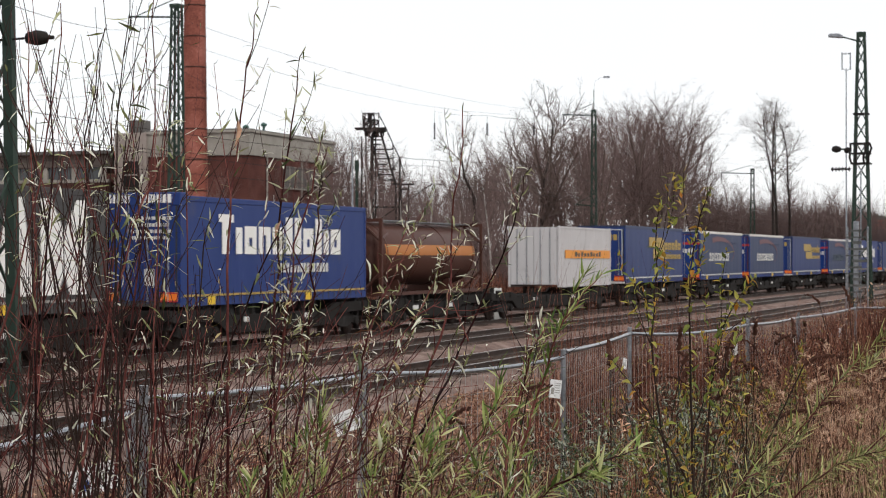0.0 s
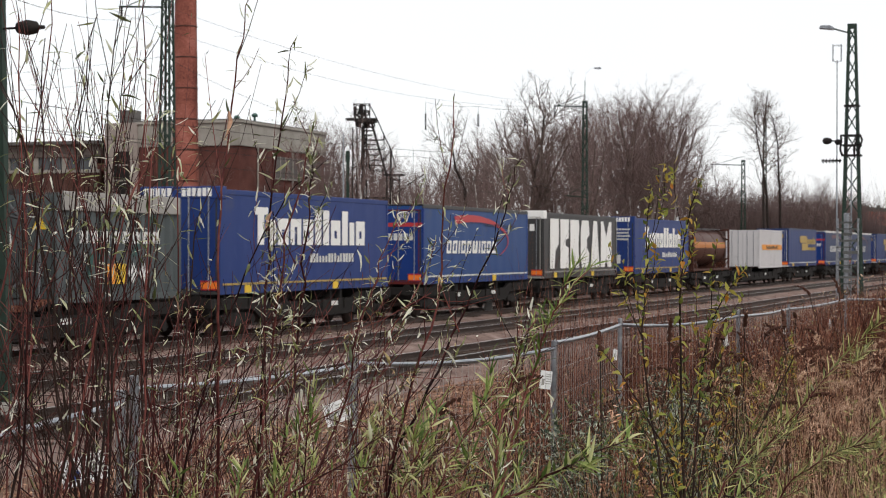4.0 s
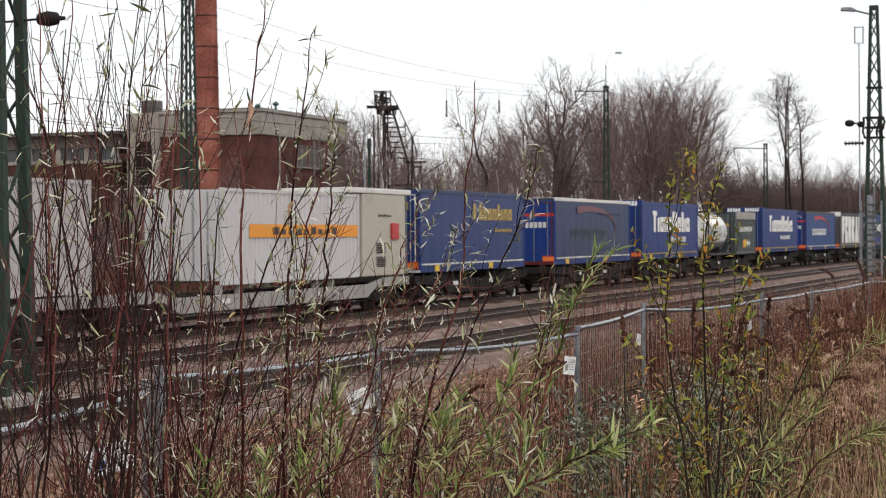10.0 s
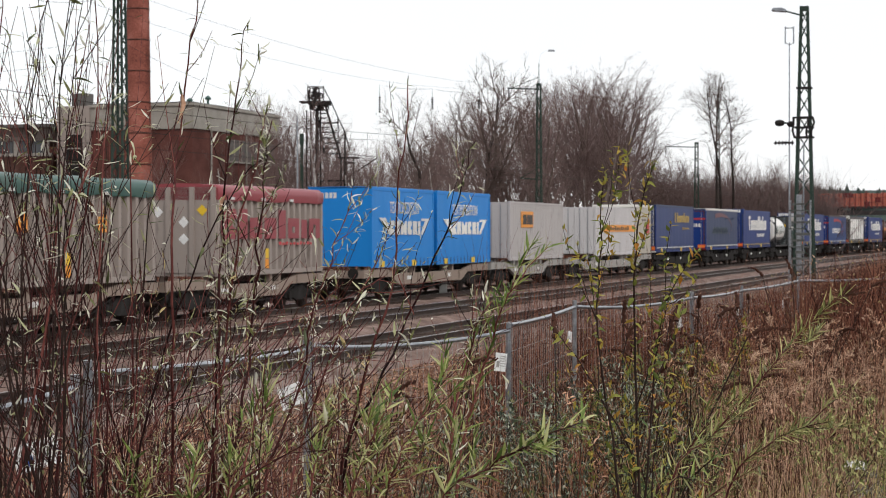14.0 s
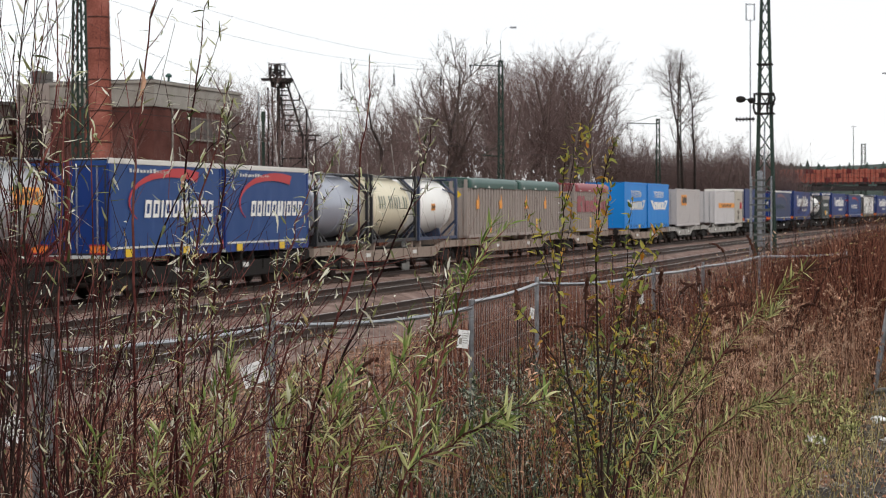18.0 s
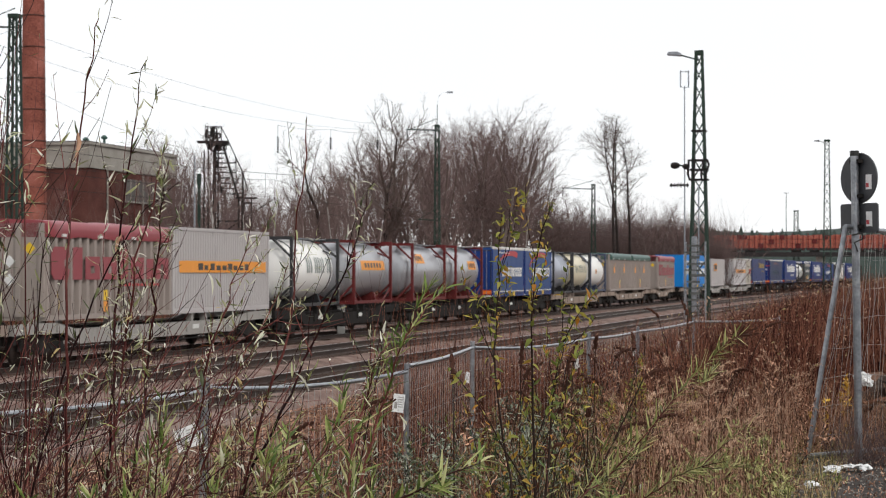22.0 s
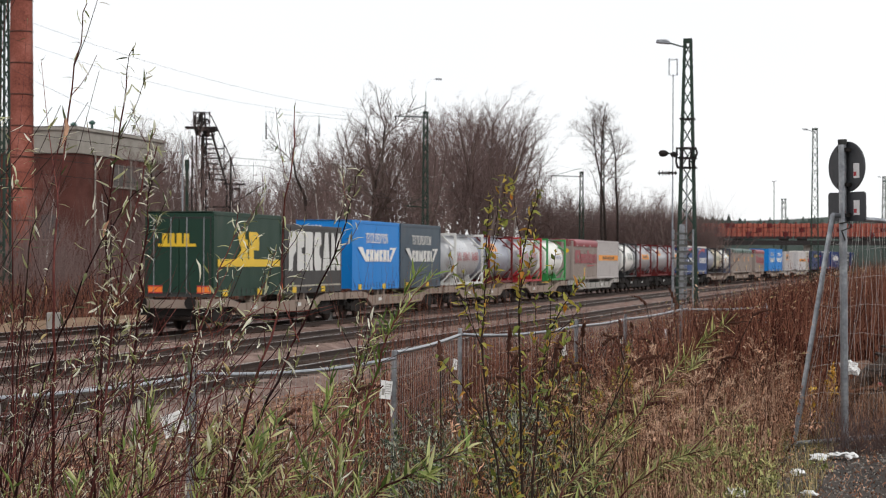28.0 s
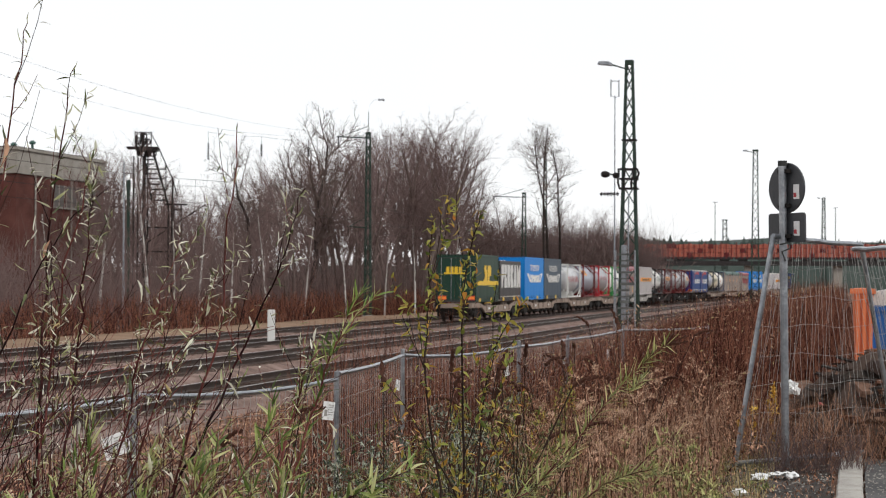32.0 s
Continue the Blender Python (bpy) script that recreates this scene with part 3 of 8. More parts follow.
def swoosh(x, y0, y1, zc, flip=False, turn=190):
    """The red arc: thick at one end and thinning round to a hook."""
    bm = bmesh.new()
    n, prev = 26, None
    for i in range(n + 1):
        k = i / n
        a = radians(118 - turn * k)
        w = 0.30 * (1 - k) ** 1.2 + 0.03
        cy, ry, rz = y0 + (y1 - y0) * 0.52, (y1 - y0) * 0.48, 0.86
        def at(r):
            yy = math.cos(a) * (ry + r)
            return (cy + (-yy if flip else yy), zc + math.sin(a) * (rz + r))
        cur = [bm.verts.new((x, *at(-w / 2))), bm.verts.new((x, *at(w / 2))), bm.verts.new((x + 0.008, *at(w / 2))), bm.verts.new((x + 0.008, *at(-w / 2)))]
        if prev:
            for j in range(4):
                bm.faces.new((prev[j], prev[(j + 1) % 4], cur[(j + 1) % 4], cur[j]))
        prev = cur
    return bm


def blocks(x, *lines):
    bm = bmesh.new()
    for a in lines:
        name_blocks(bm, x, *a)
    return bm


def bars(x, spec):
    bm = bmesh.new()
    for s in spec:
        word_bars(bm, x, *s)
    return bm


def trailer_white_name(s0, s1, lines=False):
    L, H = s1 - s0, 2.95
    marks = [("name_mark", blocks(1.262, (L * 0.17, L * 0.83, 1.4, 2.5, "HionoIIoIio")), M["white"], "bold white painted name"),
             ("address_mark", bars(1.262, [(L * 0.48, L * 0.76, 0.86, 1.14, 15, 8, 0.6, 0.4)]), M["off_white"], "small white address line")]
    bm = bmesh.new()
    rear_bars(bm, -0.058, -1.12, -0.2, H - 0.2, H + 0.03, 5)
    rear_bars(bm, -0.058, 0.08, 1.05, H - 0.2, H + 0.03, 6)
    marks.append(("rear_name_mark", bm, M["white"], "white name on the roof cap above the doors"))
    if lines:
        bm = bmesh.new()
        for k, (z, n) in enumerate(((2.3, 8), (2.12, 11), (1.95, 9), (1.78, 12))):
            rear_bars(bm, -0.058, -0.2, 1.05 - 0.1 * (k % 2), z, z + 0.09, n)
        bx(bm, 0.2, 0.5, -0.058, -0.052, 0.55, 1.0)
        marks.append(("rear_text_mark", bm, M["off_white"], "white lines of text on the doors"))
    return load(curtain_body("curtain_trailer", "blue curtain-sided trailer with bold white name and yellow stripe", L, H, M["trans_blue"], M["trans_blue"], M["trans_blue"], M["gold"], marks, True, group="trailers on the train", rear_roof=M["trans_blue"], border=False), s0, 1.22)


def trailer_swoosh(s0, s1, faded=False, pale=False):
    L, H = s1 - s0, 2.92
    red = M["faded_red"] if faded else M["sign_red"]
    marks = [("swoosh_mark", swoosh(1.262, L * 0.05, L * 0.78, 1.62, False, 160), red, "red swoosh"),
             ("name_mark", blocks(1.262, (L * 0.19, L * 0.65, 1.12, 1.8, "aalaaulaaa", 0.12, 0.26)), M["off_white"] if pale else (M["slate"] if faded else M["white"]), "slanted painted name"),
             ("text_mark", bars(1.262, [(L * 0.55, L * 0.86, 2.2, 2.32, 18, 4)]), M["grey_blue"], "faint line of text")]
    bm = bmesh.new()
    bx(bm, -1.2, 1.2, -0.04, -0.032, 2.1, 2.24)
    marks.append(("rear_stripe", bm, M["sign_red"], "red line across the doors"))
    bm = bmesh.new()
    rear_bars(bm, -0.04, -0.9, 0.9, 1.6, 1.85, 9)
    marks.append(("rear_name_mark", bm, M["off_white"], "pale name on the doors"))
    t = load(curtain_body("curtain_trailer", "dusty grey-blue curtain-sided trailer with faded red swoosh" if faded else "blue curtain-sided trailer with red swoosh and white name", L, H,
                          M["grey_blue"] if faded else M["pan_blue"], M["pan_deep"], M["dark_grey"] if not faded else M["roof_white"], M["off_white"], marks, True, group="trailers on the train", border=M["frame_maroon"]), s0, 1.22)
    if not faded:
        for txt, y, z, sz in (("3871", -0.045, 2.42, 0.3),):
            cu = bpy.data.curves.new("number_mark", "FONT")
            cu.body, cu.size, cu.extrude = txt, sz, 0.003
            cu.materials.append(M["white"])
            o = new("number_mark", cu)
            o.parent = t
            o.matrix_basis = pose(0.3, y, z, 90, 0, 0)
    return t


def trailer_block_name(s0, s1):
    """White letter blocks as tall as the side on dark grey."""
    L, H = s1 - s0, 2.92
    bm = blocks(1.262, (L * 0.07, L * 0.915, 0.42, 2.66, "pskdvw", 0.0, 0.16))
    marks = [("name_mark", bm, M["white"], "giant white painted blocks")]
    bm = bmesh.new()
    rear_bars(bm, -0.04, -0.9, 0.9, 2.1, 2.4, 6)
    marks.append(("rear_name_mark", bm, M["white"], "white name on the doors"))
    return load(curtain_body("curtain_trailer", "dark grey curtain-sided trailer with giant white letters", L, H, M["dark_grey"], M["dark_grey"], M["dark_grey"], M["wagon_grey"], marks, True, group="trailers on the train", rear_roof=M["white"]), s0, 1.22)


def trailer_gold(s0, s1, logo=False):
    L, H = s1 - s0, 2.95
    if logo:
        bm = bmesh.new()
        slab(bm, 1.262, L * 0.38, L * 0.62, 1.85, 2.4)
        slab(bm, 1.262, L * 0.45, L * 0.66, 1.25, 1.8)
        name_blocks(bm, 1.262, L * 0.6, L * 0.95, 1.75, 2.3, "IonoIo")
        name_blocks(bm, 1.262, L * 0.66, L * 0.95, 1.25, 1.6, "onuoio")
    else:
        bm = blocks(1.262, (L * 0.47, L * 0.86, 1.88, 2.5, "I IoonIino"))
        word_bars(bm, 1.262, L * 0.68, L * 0.86, 1.42, 1.58, 13, 2)
    marks = [("name_mark", bm, M["gold"], "golden painted name")]
    bm = bmesh.new()
    rear_bars(bm, -0.04, -0.2, 0.9, 2.2, 2.5, 4)
    bx(bm, -1.1, -0.2, -0.04, -0.032, 0.35, 0.6)
    marks.append(("rear_name_mark", bm, M["gold"], "golden mark on the doors"))
    return load(curtain_body("curtain_trailer", "blue curtain-sided trailer with golden lettering", L, H, M["dag_blue"], M["trans_blue"], M["grey_blue"], M["off_white"], marks, True, group="trailers on the train"), s0, 1.22)


def swap_swoosh(s0, s1):
    L, H = s1 - s0, 2.72
    marks = [("swoosh_mark", swoosh(1.262, L * 0.12, L * 0.98, 1.52, True, 150), M["sign_red"], "red swoosh"),
             ("name_mark", blocks(1.262, (L * 0.28, L * 0.9, 1.1, 1.78, "aalaaulaaa", 0.12, 0.26)), M["white"], "white slanted painted name"),
             ("text_mark", bars(1.262, [(L * 0.16, L * 0.5, 2.35, 2.46, 12, 4)]), M["off_white"], "small pale text")]
    return load(curtain_body("swap_body", "blue tarpaulin swap body with red swoosh, dirty white roof edge", L, H, M["pan_blue"], M["pan_deep"], M["roof_white"], M["off_white"], marks, group="swap bodies on the train"), s0)


def swap_wing(s0, s1, mat, pale, label, high=0.0):
    L, H = s1 - s0, 2.95 + high
    bm = bmesh.new()
    z0, z1 = 1.2, 1.72
    name_blocks(bm, 1.262, L * 0.27, L * 0.76, z0, z1, "skwdkI", 0.0, 0.2)
    prism(bm, [(L * 0.1, z1 + 0.1), (L * 0.2, z1 + 0.1), (L * 0.265, z0 + 0.22), (L * 0.265, z0 - 0.02)], "x", 1.262, 1.27)
    prism(bm, [(L * 0.92, z1 + 0.1), (L * 0.78, z1 + 0.1), (L * 0.775, z1), (L * 0.84, z1), (L * 0.775, z0 + 0.1), (L * 0.775, z0 - 0.02), (L * 0.8, z0)], "x", 1.262, 1.27)
    rear = bmesh.new()
    for k in range(6):
        bx(rear, -1.05 + k * 0.16, -0.94 + k * 0.16, 0.018, 0.026, H - 0.42, H - 0.22)
    t = curtain_body("swap_body", label, L, H, mat, mat, mat, None, [("wing_mark", bm, pale, "pale winged name mark"), ("code_mark", rear, pale, "small pale code on the rear tarpaulin")], doors=False, group="swap bodies on the train")
    cu = bpy.data.curves.new("trade_mark", "FONT")
    cu.body, cu.size, cu.extrude = "TEXTILSPEDITION", 0.62, 0.004
    cu.materials.append(pale)
    o = new("trade_mark", cu)
    o.parent = t
    cu.align_x = "CENTER"
    o.matrix_basis = pose(1.264, L * 0.5, 2.0, 90, 0, 90) @ Matrix.Diagonal((L * 0.62 / 6.6, 1, 1, 1))
    return load(t, s0)


def swap_green(s0, s1):
    L, H = s1 - s0, 2.9
    bm = bmesh.new()
    slab(bm, 1.262, L * 0.05, L * 0.97, 1.02, 1.28)
    prism(bm, [(L * 0.3, 1.28), (L * 0.47, 1.28), (L * 0.47, 1.95), (L * 0.43, 2.0), (L * 0.43, 2.25), (L * 0.36, 2.25), (L * 0.33, 2.05), (L * 0.38, 1.6)], "x", 1.262, 1.27)
    prism(bm, [(L * 0.49, 1.28), (L * 0.56, 1.28), (L * 0.56, 1.6), (L * 0.64, 1.6), (L * 0.64, 2.15), (L * 0.6, 2.25), (L * 0.49, 2.25)], "x", 1.262, 1.27)
    marks = [("sail_mark", bm, M["sign_yellow"], "yellow sail-shaped mark on a yellow band")]
    bm = bmesh.new()
    rear_bars(bm, -0.05, -0.6, 0.45, 1.8, 2.15, 4)
    bx(bm, -0.75, 0.62, -0.055, -0.047, 1.7, 1.8)
    marks.append(("rear_mark", bm, M["sign_yellow"], "yellow sail-shaped mark"))
    return load(curtain_body("swap_body", "dark green tarpaulin swap body with yellow mark", L, H, M["dark_green"], M["dark_green"], M["dark_green"], None, marks, group="swap bodies on the train"), s0)


def swap_letters(s0, s1):
    L, H = s1 - s0, 2.6
    bm = blocks(1.262, (L * 0.06, L * 0.97, 0.85, 2.35, "pskdvw", 0.0, 0.16))
    return load(curtain_body("swap_body", "dark grey tarpaulin swap body with large pale letters", L, H, M["dark_grey"], M["dark_grey"], M["dark_grey"], M["beige"], [("name_mark", bm, M["off_white"], "large pale letters")], group="swap bodies on the train"), s0)


def corrugated(bm, x, y0, y1, z0, z1, pitch=0.278, depth=0.055, out=1):
    """A steel wall of upright trapezoid folds."""
    n = max(1, round((y1 - y0) / pitch))
    p = (y1 - y0) / n
    prev = None
    for i in range(n):
        for k, d in ((0, 0), (0.25, 0), (0.5, 1), (0.75, 1)):
            cur = [bm.verts.new((x - out * depth * d, y0 + (i + k) * p, z)) for z in (z0, z1)]
            if prev:
                bm.faces.new((prev[0], cur[0], cur[1], prev[1]))
            prev = cur
    cur = [bm.verts.new((x, y1, z)) for z in (z0, z1)]
    bm.faces.new((prev[0], cur[0], cur[1], prev[1]))


def steel_container(s0, s1, mat, label, H=2.75, band=None, band_ink=True, plaque=False, pitch=0.278, z=DECK, name="shipping_container", seam=None):
    L = s1 - s0
    t = thing(name, label, "container", "containers on the train")
    bm = bmesh.new()
    for o in (1, -1):
        corrugated(bm, o * 1.21, 0.1, L - 0.1, 0.16, H - 0.1, pitch, 0.085, o)
    part("side_wall", bm, mat, t, "corrugated steel wall")
    bm = bmesh.new()
    bx(bm, -1.11, 1.11, 0.06, L - 0.06, 0.12, H - 0.05)
    part("body", bm, mat, t)
    for x in (-1.22, 1.1):
        for y in (0, L - 0.12):
            bm = bmesh.new()
            bx(bm, x, x + 0.12, y, y + 0.12, 0, H)
            bevel(bm, 0.012, 1)
            part("corner_post", bm, mat, t)
        for z0, z1 in ((0.0, 0.16), (H - 0.1, H - 0.01)):
            bm = bmesh.new()
            bx(bm, x + 0.01, x + 0.11, 0.12, L - 0.12, z0, z1)
            part("rail", bm, mat, t)
    for x0 in (-1.08, 0.01):
        bm = bmesh.new()
        bx(bm, x0, x0 + 1.07, 0.0, 0.05, 0.12, H - 0.1)
        d = part("door", bm, mat, t)
        for xx in (x0 + 0.3, x0 + 0.75):
            bm = bmesh.new()
            tube(bm, (xx, -0.02, 0.1), (xx, -0.02, H - 0.1), 0.02, n=6)
            part("lock_rod", bm, M["galv"], d)
    if band:
        bm = bmesh.new()
        y0, y1 = band
        bx(bm, 1.212, 1.22, y0 * L, y1 * L, 1.3, 1.68)
        part("band", bm, M["sign_orange"], t, "orange band")
        if band_ink:
            bm = bars(1.222, [((y0 + (y1 - y0) * 0.2) * L, (y0 + (y1 - y0) * 0.8) * L, 1.38, 1.6, 9, 6)])
            part("band_mark", bm, M["ink_dark"], t, "dark letters on the band")
    if plaque:
        bm = bmesh.new()
        bx(bm, 1.212, 1.222, L * 0.19, L * 0.41, 1.5, 2.25)
        part("plaque", bm, M["sign_orange"], t, "yellow-orange name plaque")
        part("plaque_mark", bars(1.224, [(L * 0.22, L * 0.4, 1.65, 2.1, 5, 6, 0.8, 0.8)]), M["ink_dark"], t, "dark letters on the plaque")
    if seam:
        bm = bmesh.new()
        bx(bm, 1.2, 1.225, L * seam, L * seam + 0.12, 0.1, H - 0.08)
        part("seam_post", bm, mat, t)
    return load(t, s0, z)


def waste_container(s0, s1, top, label, name_mark=False, H=2.75, blobs=False):
    """An open-topped ribbed container with a rolled tarpaulin along its top."""
    L = s1 - s0
    t = thing("waste_container", label, "container", "containers on the train")
    # The wall set back behind the ribs takes the darker waste tone.
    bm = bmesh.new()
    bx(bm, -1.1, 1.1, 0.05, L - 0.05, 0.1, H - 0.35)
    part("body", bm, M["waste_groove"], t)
    bm = bmesh.new()
    bx(bm, -1.2, 1.2, -0.02, 0.05, 0.1, H - 0.12)
    back = part("rear_wall", bm, M["waste_grey"], t, "flat grey rear wall")
    for x0 in (-1.2, -0.42, 0.36, 1.05):
        bm = bmesh.new()
        bx(bm, x0, x0 + 0.15, -0.09, -0.02, 0.1, H - 0.12)
        part("rear_post", bm, M["waste_grey"], back)
    for xc, zc, mm in ((0.75, 1.95, "sign_yellow"), (0.15, 1.6, "paper"), (0.15, 1.1, "paper"), (-0.7, 1.9, "paper")):
        bm = bmesh.new()
        prism(bm, [(xc, zc - 0.17), (xc + 0.17, zc), (xc, zc + 0.17), (xc - 0.17, zc)], "y", -0.03, -0.021)
        part("placard", bm, M[mm], back)
    n = int(L / 0.46)
    for i in range(n + 1):
        y = 0.02 + (L - 0.14) * i / n
        for sx in (1.09, -1.24):
            bm = bmesh.new()
            prism(bm, [(sx, y - 0.04), (sx + 0.15, y), (sx + 0.15, y + 0.15), (sx, y + 0.19)] if sx > 0 else [(sx + 0.15, y - 0.04), (sx + 0.15, y + 0.19), (sx, y + 0.15), (sx, y)], "z", 0.1, H - 0.36)
            part("rib", bm, M["waste_grey"], t)
    bm = bmesh.new()
    for z in (0.0, H - 0.42):
        for sx in (1.16, -1.25):
            bx(bm, sx, sx + 0.09, 0, L, z, z + 0.14)
        bx(bm, -1.16, 1.16, 0, 0.08, z, z + 0.14)
    part("rim", bm, M["waste_grey"], t)
    bm = bmesh.new()
    ya = 0.0
    nb = max(6, int((L - ya) / 0.55))
    rings = []
    for i in range(nb + 1):
        y = ya - 0.02 + (L + 0.04 - ya) * i / nb
        dip = 0.025 * math.sin(i * 2.3) + 0.015 * math.sin(i * 5.1)
        row = [(1.262, H - 0.5 + dip), (1.285, H - 0.3), (1.27, H - 0.16), (1.1, H - 0.06 + dip * 0.6), (0.5, H - 0.02 + dip), (0, H + dip), (-0.5, H - 0.02 + dip), (-1.1, H - 0.06), (-1.27, H - 0.16), (-1.27, H - 0.5)]
        rings.append([bm.verts.new((x, y, z)) for x, z in row])
    for a, b in zip(rings, rings[1:]):
        for q in range(9):
            bm.faces.new((a[q], b[q], b[q + 1], a[q + 1])).smooth = True
    bm.faces.new(rings[0])
    bm.faces.new(rings[-1][::-1])
    part("tarpaulin", bm, top, t, "tarpaulin rolled over the open top")
    for i in range(max(2, int(L / 2.2))):
        bm = bmesh.new()
        bx(bm, 1.27, 1.3, 0.8 + i * 2.2, 1.05 + i * 2.2, H - 0.48, H - 0.4)
        part("tarpaulin_clip", bm, M["off_white"], t)
    if name_mark:
        part("name_mark", blocks(1.244, (L * 0.03, L * 0.97, 1.1, 2.0, "dIooIoin")), M["tarp_red"], t, "large red painted name")
        part("text_mark", bars(1.244, [(L * 0.55, L * 0.9, 0.9, 1.0, 10, 14)]), M["sign_red"], t, "small red line")
    if blobs:
        for y in (L * 0.15, L * 0.62):
            bm = bmesh.new()
            prism(bm, [(y, 1.3), (y + 0.45, 1.3), (y + 0.45, 1.65), (y + 0.3, 2.0), (y + 0.25, 1.7), (y, 1.7)], "x", 1.243, 1.25)
            part("flame_mark", bm, M["sign_orange"], t, "orange emblem")
    for y, mm in ((L * 0.42, M["sign_yellow"]), (L * 0.42, M["sign_orange"])):
        bm = bmesh.new()
        z0 = 0.5 if mm is M["sign_yellow"] else 0.18
        bx(bm, 1.243, 1.25, y, y + 0.25, z0, z0 + 0.3)
        part("label_plate", bm, mm, t)
    return load(t, s0)


def tank_container(s0, s1, shell, frame_mat, label, mark=None, plate=None, r=1.16, rings=2, band=None, H=2.65, two=False, jacket=False):
    """A tank with dished ends in a frame of posts, braces and rails."""
    L = s1 - s0
    t = thing("tank_container", label, "tank container", "tank containers on the train")
    zc = H - r - 0.08
    y0, y1 = 0.12, L - 0.12
    bm = bmesh.new()
    dome = [(0, 0.05), (0.03, 0.35), (0.1, 0.62), (0.22, 0.84), (0.38, 0.96), (0.5, 1.0)]
    lathe(bm, [(y0 + a, r * b) for a, b in dome] + [(y1 - a, r * b) for a, b in dome[::-1]], n=36, cz=zc)
    part("tank", bm, shell, t)
    for i in range(rings):
        y = y0 + 0.7 + (y1 - y0 - 1.4) * (i / max(1, rings - 1))
        bm = bmesh.new()
        e = 0.11 if jacket else 0.04
        lathe(bm, [(y - e, r + 0.001), (y - e + 0.005, r + 0.022), (y + e - 0.005, r + 0.022), (y + e, r + 0.001)], n=36, cz=zc)
        part("ring", bm, frame_mat if two else shell, t)
    for y in (0.0, L - 0.12):
        for sx in (-1.25, 1.13):
            bm = bmesh.new()
            bx(bm, sx, sx + 0.12, y, y + 0.12, 0, H)
            bevel(bm, 0.01, 1)
            part("corner_post", bm, frame_mat, t)
        for z in (0.0, H - 0.12):
            bm = bmesh.new()
            bx(bm, -1.13, 1.13, y + 0.005, y + 0.115, z, z + 0.12)
            part("cross_beam", bm, frame_mat, t)
        for sx in (-1, 1):
            bm = bmesh.new()
            tube(bm, (sx * 1.15, y + 0.06, H - 0.75), (sx * 0.45, y + 0.06, H - 0.1), 0.05, n=6)
            part("brace", bm, frame_mat, t)
            bm = bmesh.new()
            tube(bm, (sx * 1.15, y + 0.06, 0.8), (sx * 0.45, y + 0.06, 0.1), 0.05, n=6)
            part("brace", bm, frame_mat, t)
    for sx in (-1.22, 1.12):
        bm = bmesh.new()
        bx(bm, sx, sx + 0.1, 0.12, L - 0.12, 0.02, 0.14)
        part("bottom_rail", bm, frame_mat, t)
        for ya, yb in ((0.12, 1.2), (L - 0.12, L - 1.2)):
            for q0, q1 in (((sx + 0.05, ya, H - 0.7), (sx * 0.86, yb, H - 0.5)), ((sx + 0.05, ya, 0.6), (sx + 0.05, yb, 0.1))):
                bm = bmesh.new()
                tube(bm, q0, q1, 0.035, n=6)
                part("side_brace", bm, frame_mat, t)
    bm = bmesh.new()
    for i in range(int(L / 0.3)):
        bx(bm, 0.25, 0.75, 0.15 + i * 0.3, 0.36 + i * 0.3, H - 0.05, H - 0.02)
    bx(bm, 0.25, 0.29, 0.1, L - 0.1, H - 0.09, H - 0.05)
    part("walkway", bm, M["galv"], t)
    bm = bmesh.new()
    tube(bm, (0, L / 2, zc + r - 0.03), (0, L / 2, H - 0.02), 0.28, n=14)
    part("manhole", bm, shell, t)
    for f in (0.25, 0.75):
        bm = bmesh.new()
        prism(bm, [(-0.95, 0.02), (0.95, 0.02), (0.8, zc - r * 0.8), (-0.8, zc - r * 0.8)], "y", L * f - 0.05, L * f + 0.05)
        part("saddle", bm, frame_mat, t)

    def wrap(ya, yb, a0, a1, mm, nm, lab, off=0.012):
        """A painted patch that follows the shell's round side, from angle a0 to a1."""
        bm = bmesh.new()
        prev = None
        for i in range(7):
            a = radians(a0 + (a1 - a0) * i / 6)
            c = [bm.verts.new(((r + off) * math.cos(a), y, zc + (r + off) * math.sin(a))) for y in (ya, yb)]
            if prev:
                bm.faces.new((prev[0], prev[1], c[1], c[0])).smooth = True
            prev = c
        part(nm, bm, mm, t, lab)

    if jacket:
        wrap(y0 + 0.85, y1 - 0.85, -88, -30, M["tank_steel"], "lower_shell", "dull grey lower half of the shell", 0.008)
        bm = bmesh.new()
        rear_bars(bm, 0.07, -0.3, 0.55, zc - 0.16, zc + 0.16, 3)
        part("rear_mark", bm, M["ink_dark"], t, "dark letters on the domed end")
    if band:
        wrap(y0 + 0.55, y1 - 0.55, -2, 17, band, "band", "coloured band round the shell")
    if plate:
        pm, ya, yb, a0, a1 = plate
        wrap(ya * L, yb * L, a0, a1, pm, "label_plate", "orange name label")
        n = 6
        for i in range(n):
            w = (yb - ya) * L
            wrap(ya * L + w * (0.14 + 0.74 * i / n), ya * L + w * (0.14 + 0.74 * (i + 0.6) / n), a0 + (a1 - a0) * 0.25, a0 + (a1 - a0) * 0.75, M["ink_dark"], "label_mark", "", 0.02)
    if mark:
        mm, ya, yb, n, a0, a1 = mark
        w = (yb - ya) * L
        for i in range(n):
            wrap(ya * L + w * i / n, ya * L + w * (i + 0.17) / n, a0, a1, mm, "name_mark", "", 0.016)
            if i % 3 != 1:
                wrap(ya * L + w * (i + 0.48) / n, ya * L + w * (i + 0.64) / n, a0, a1 - (2 if i % 2 else 0), mm, "name_mark", "", 0.016)
    return load(t, s0)


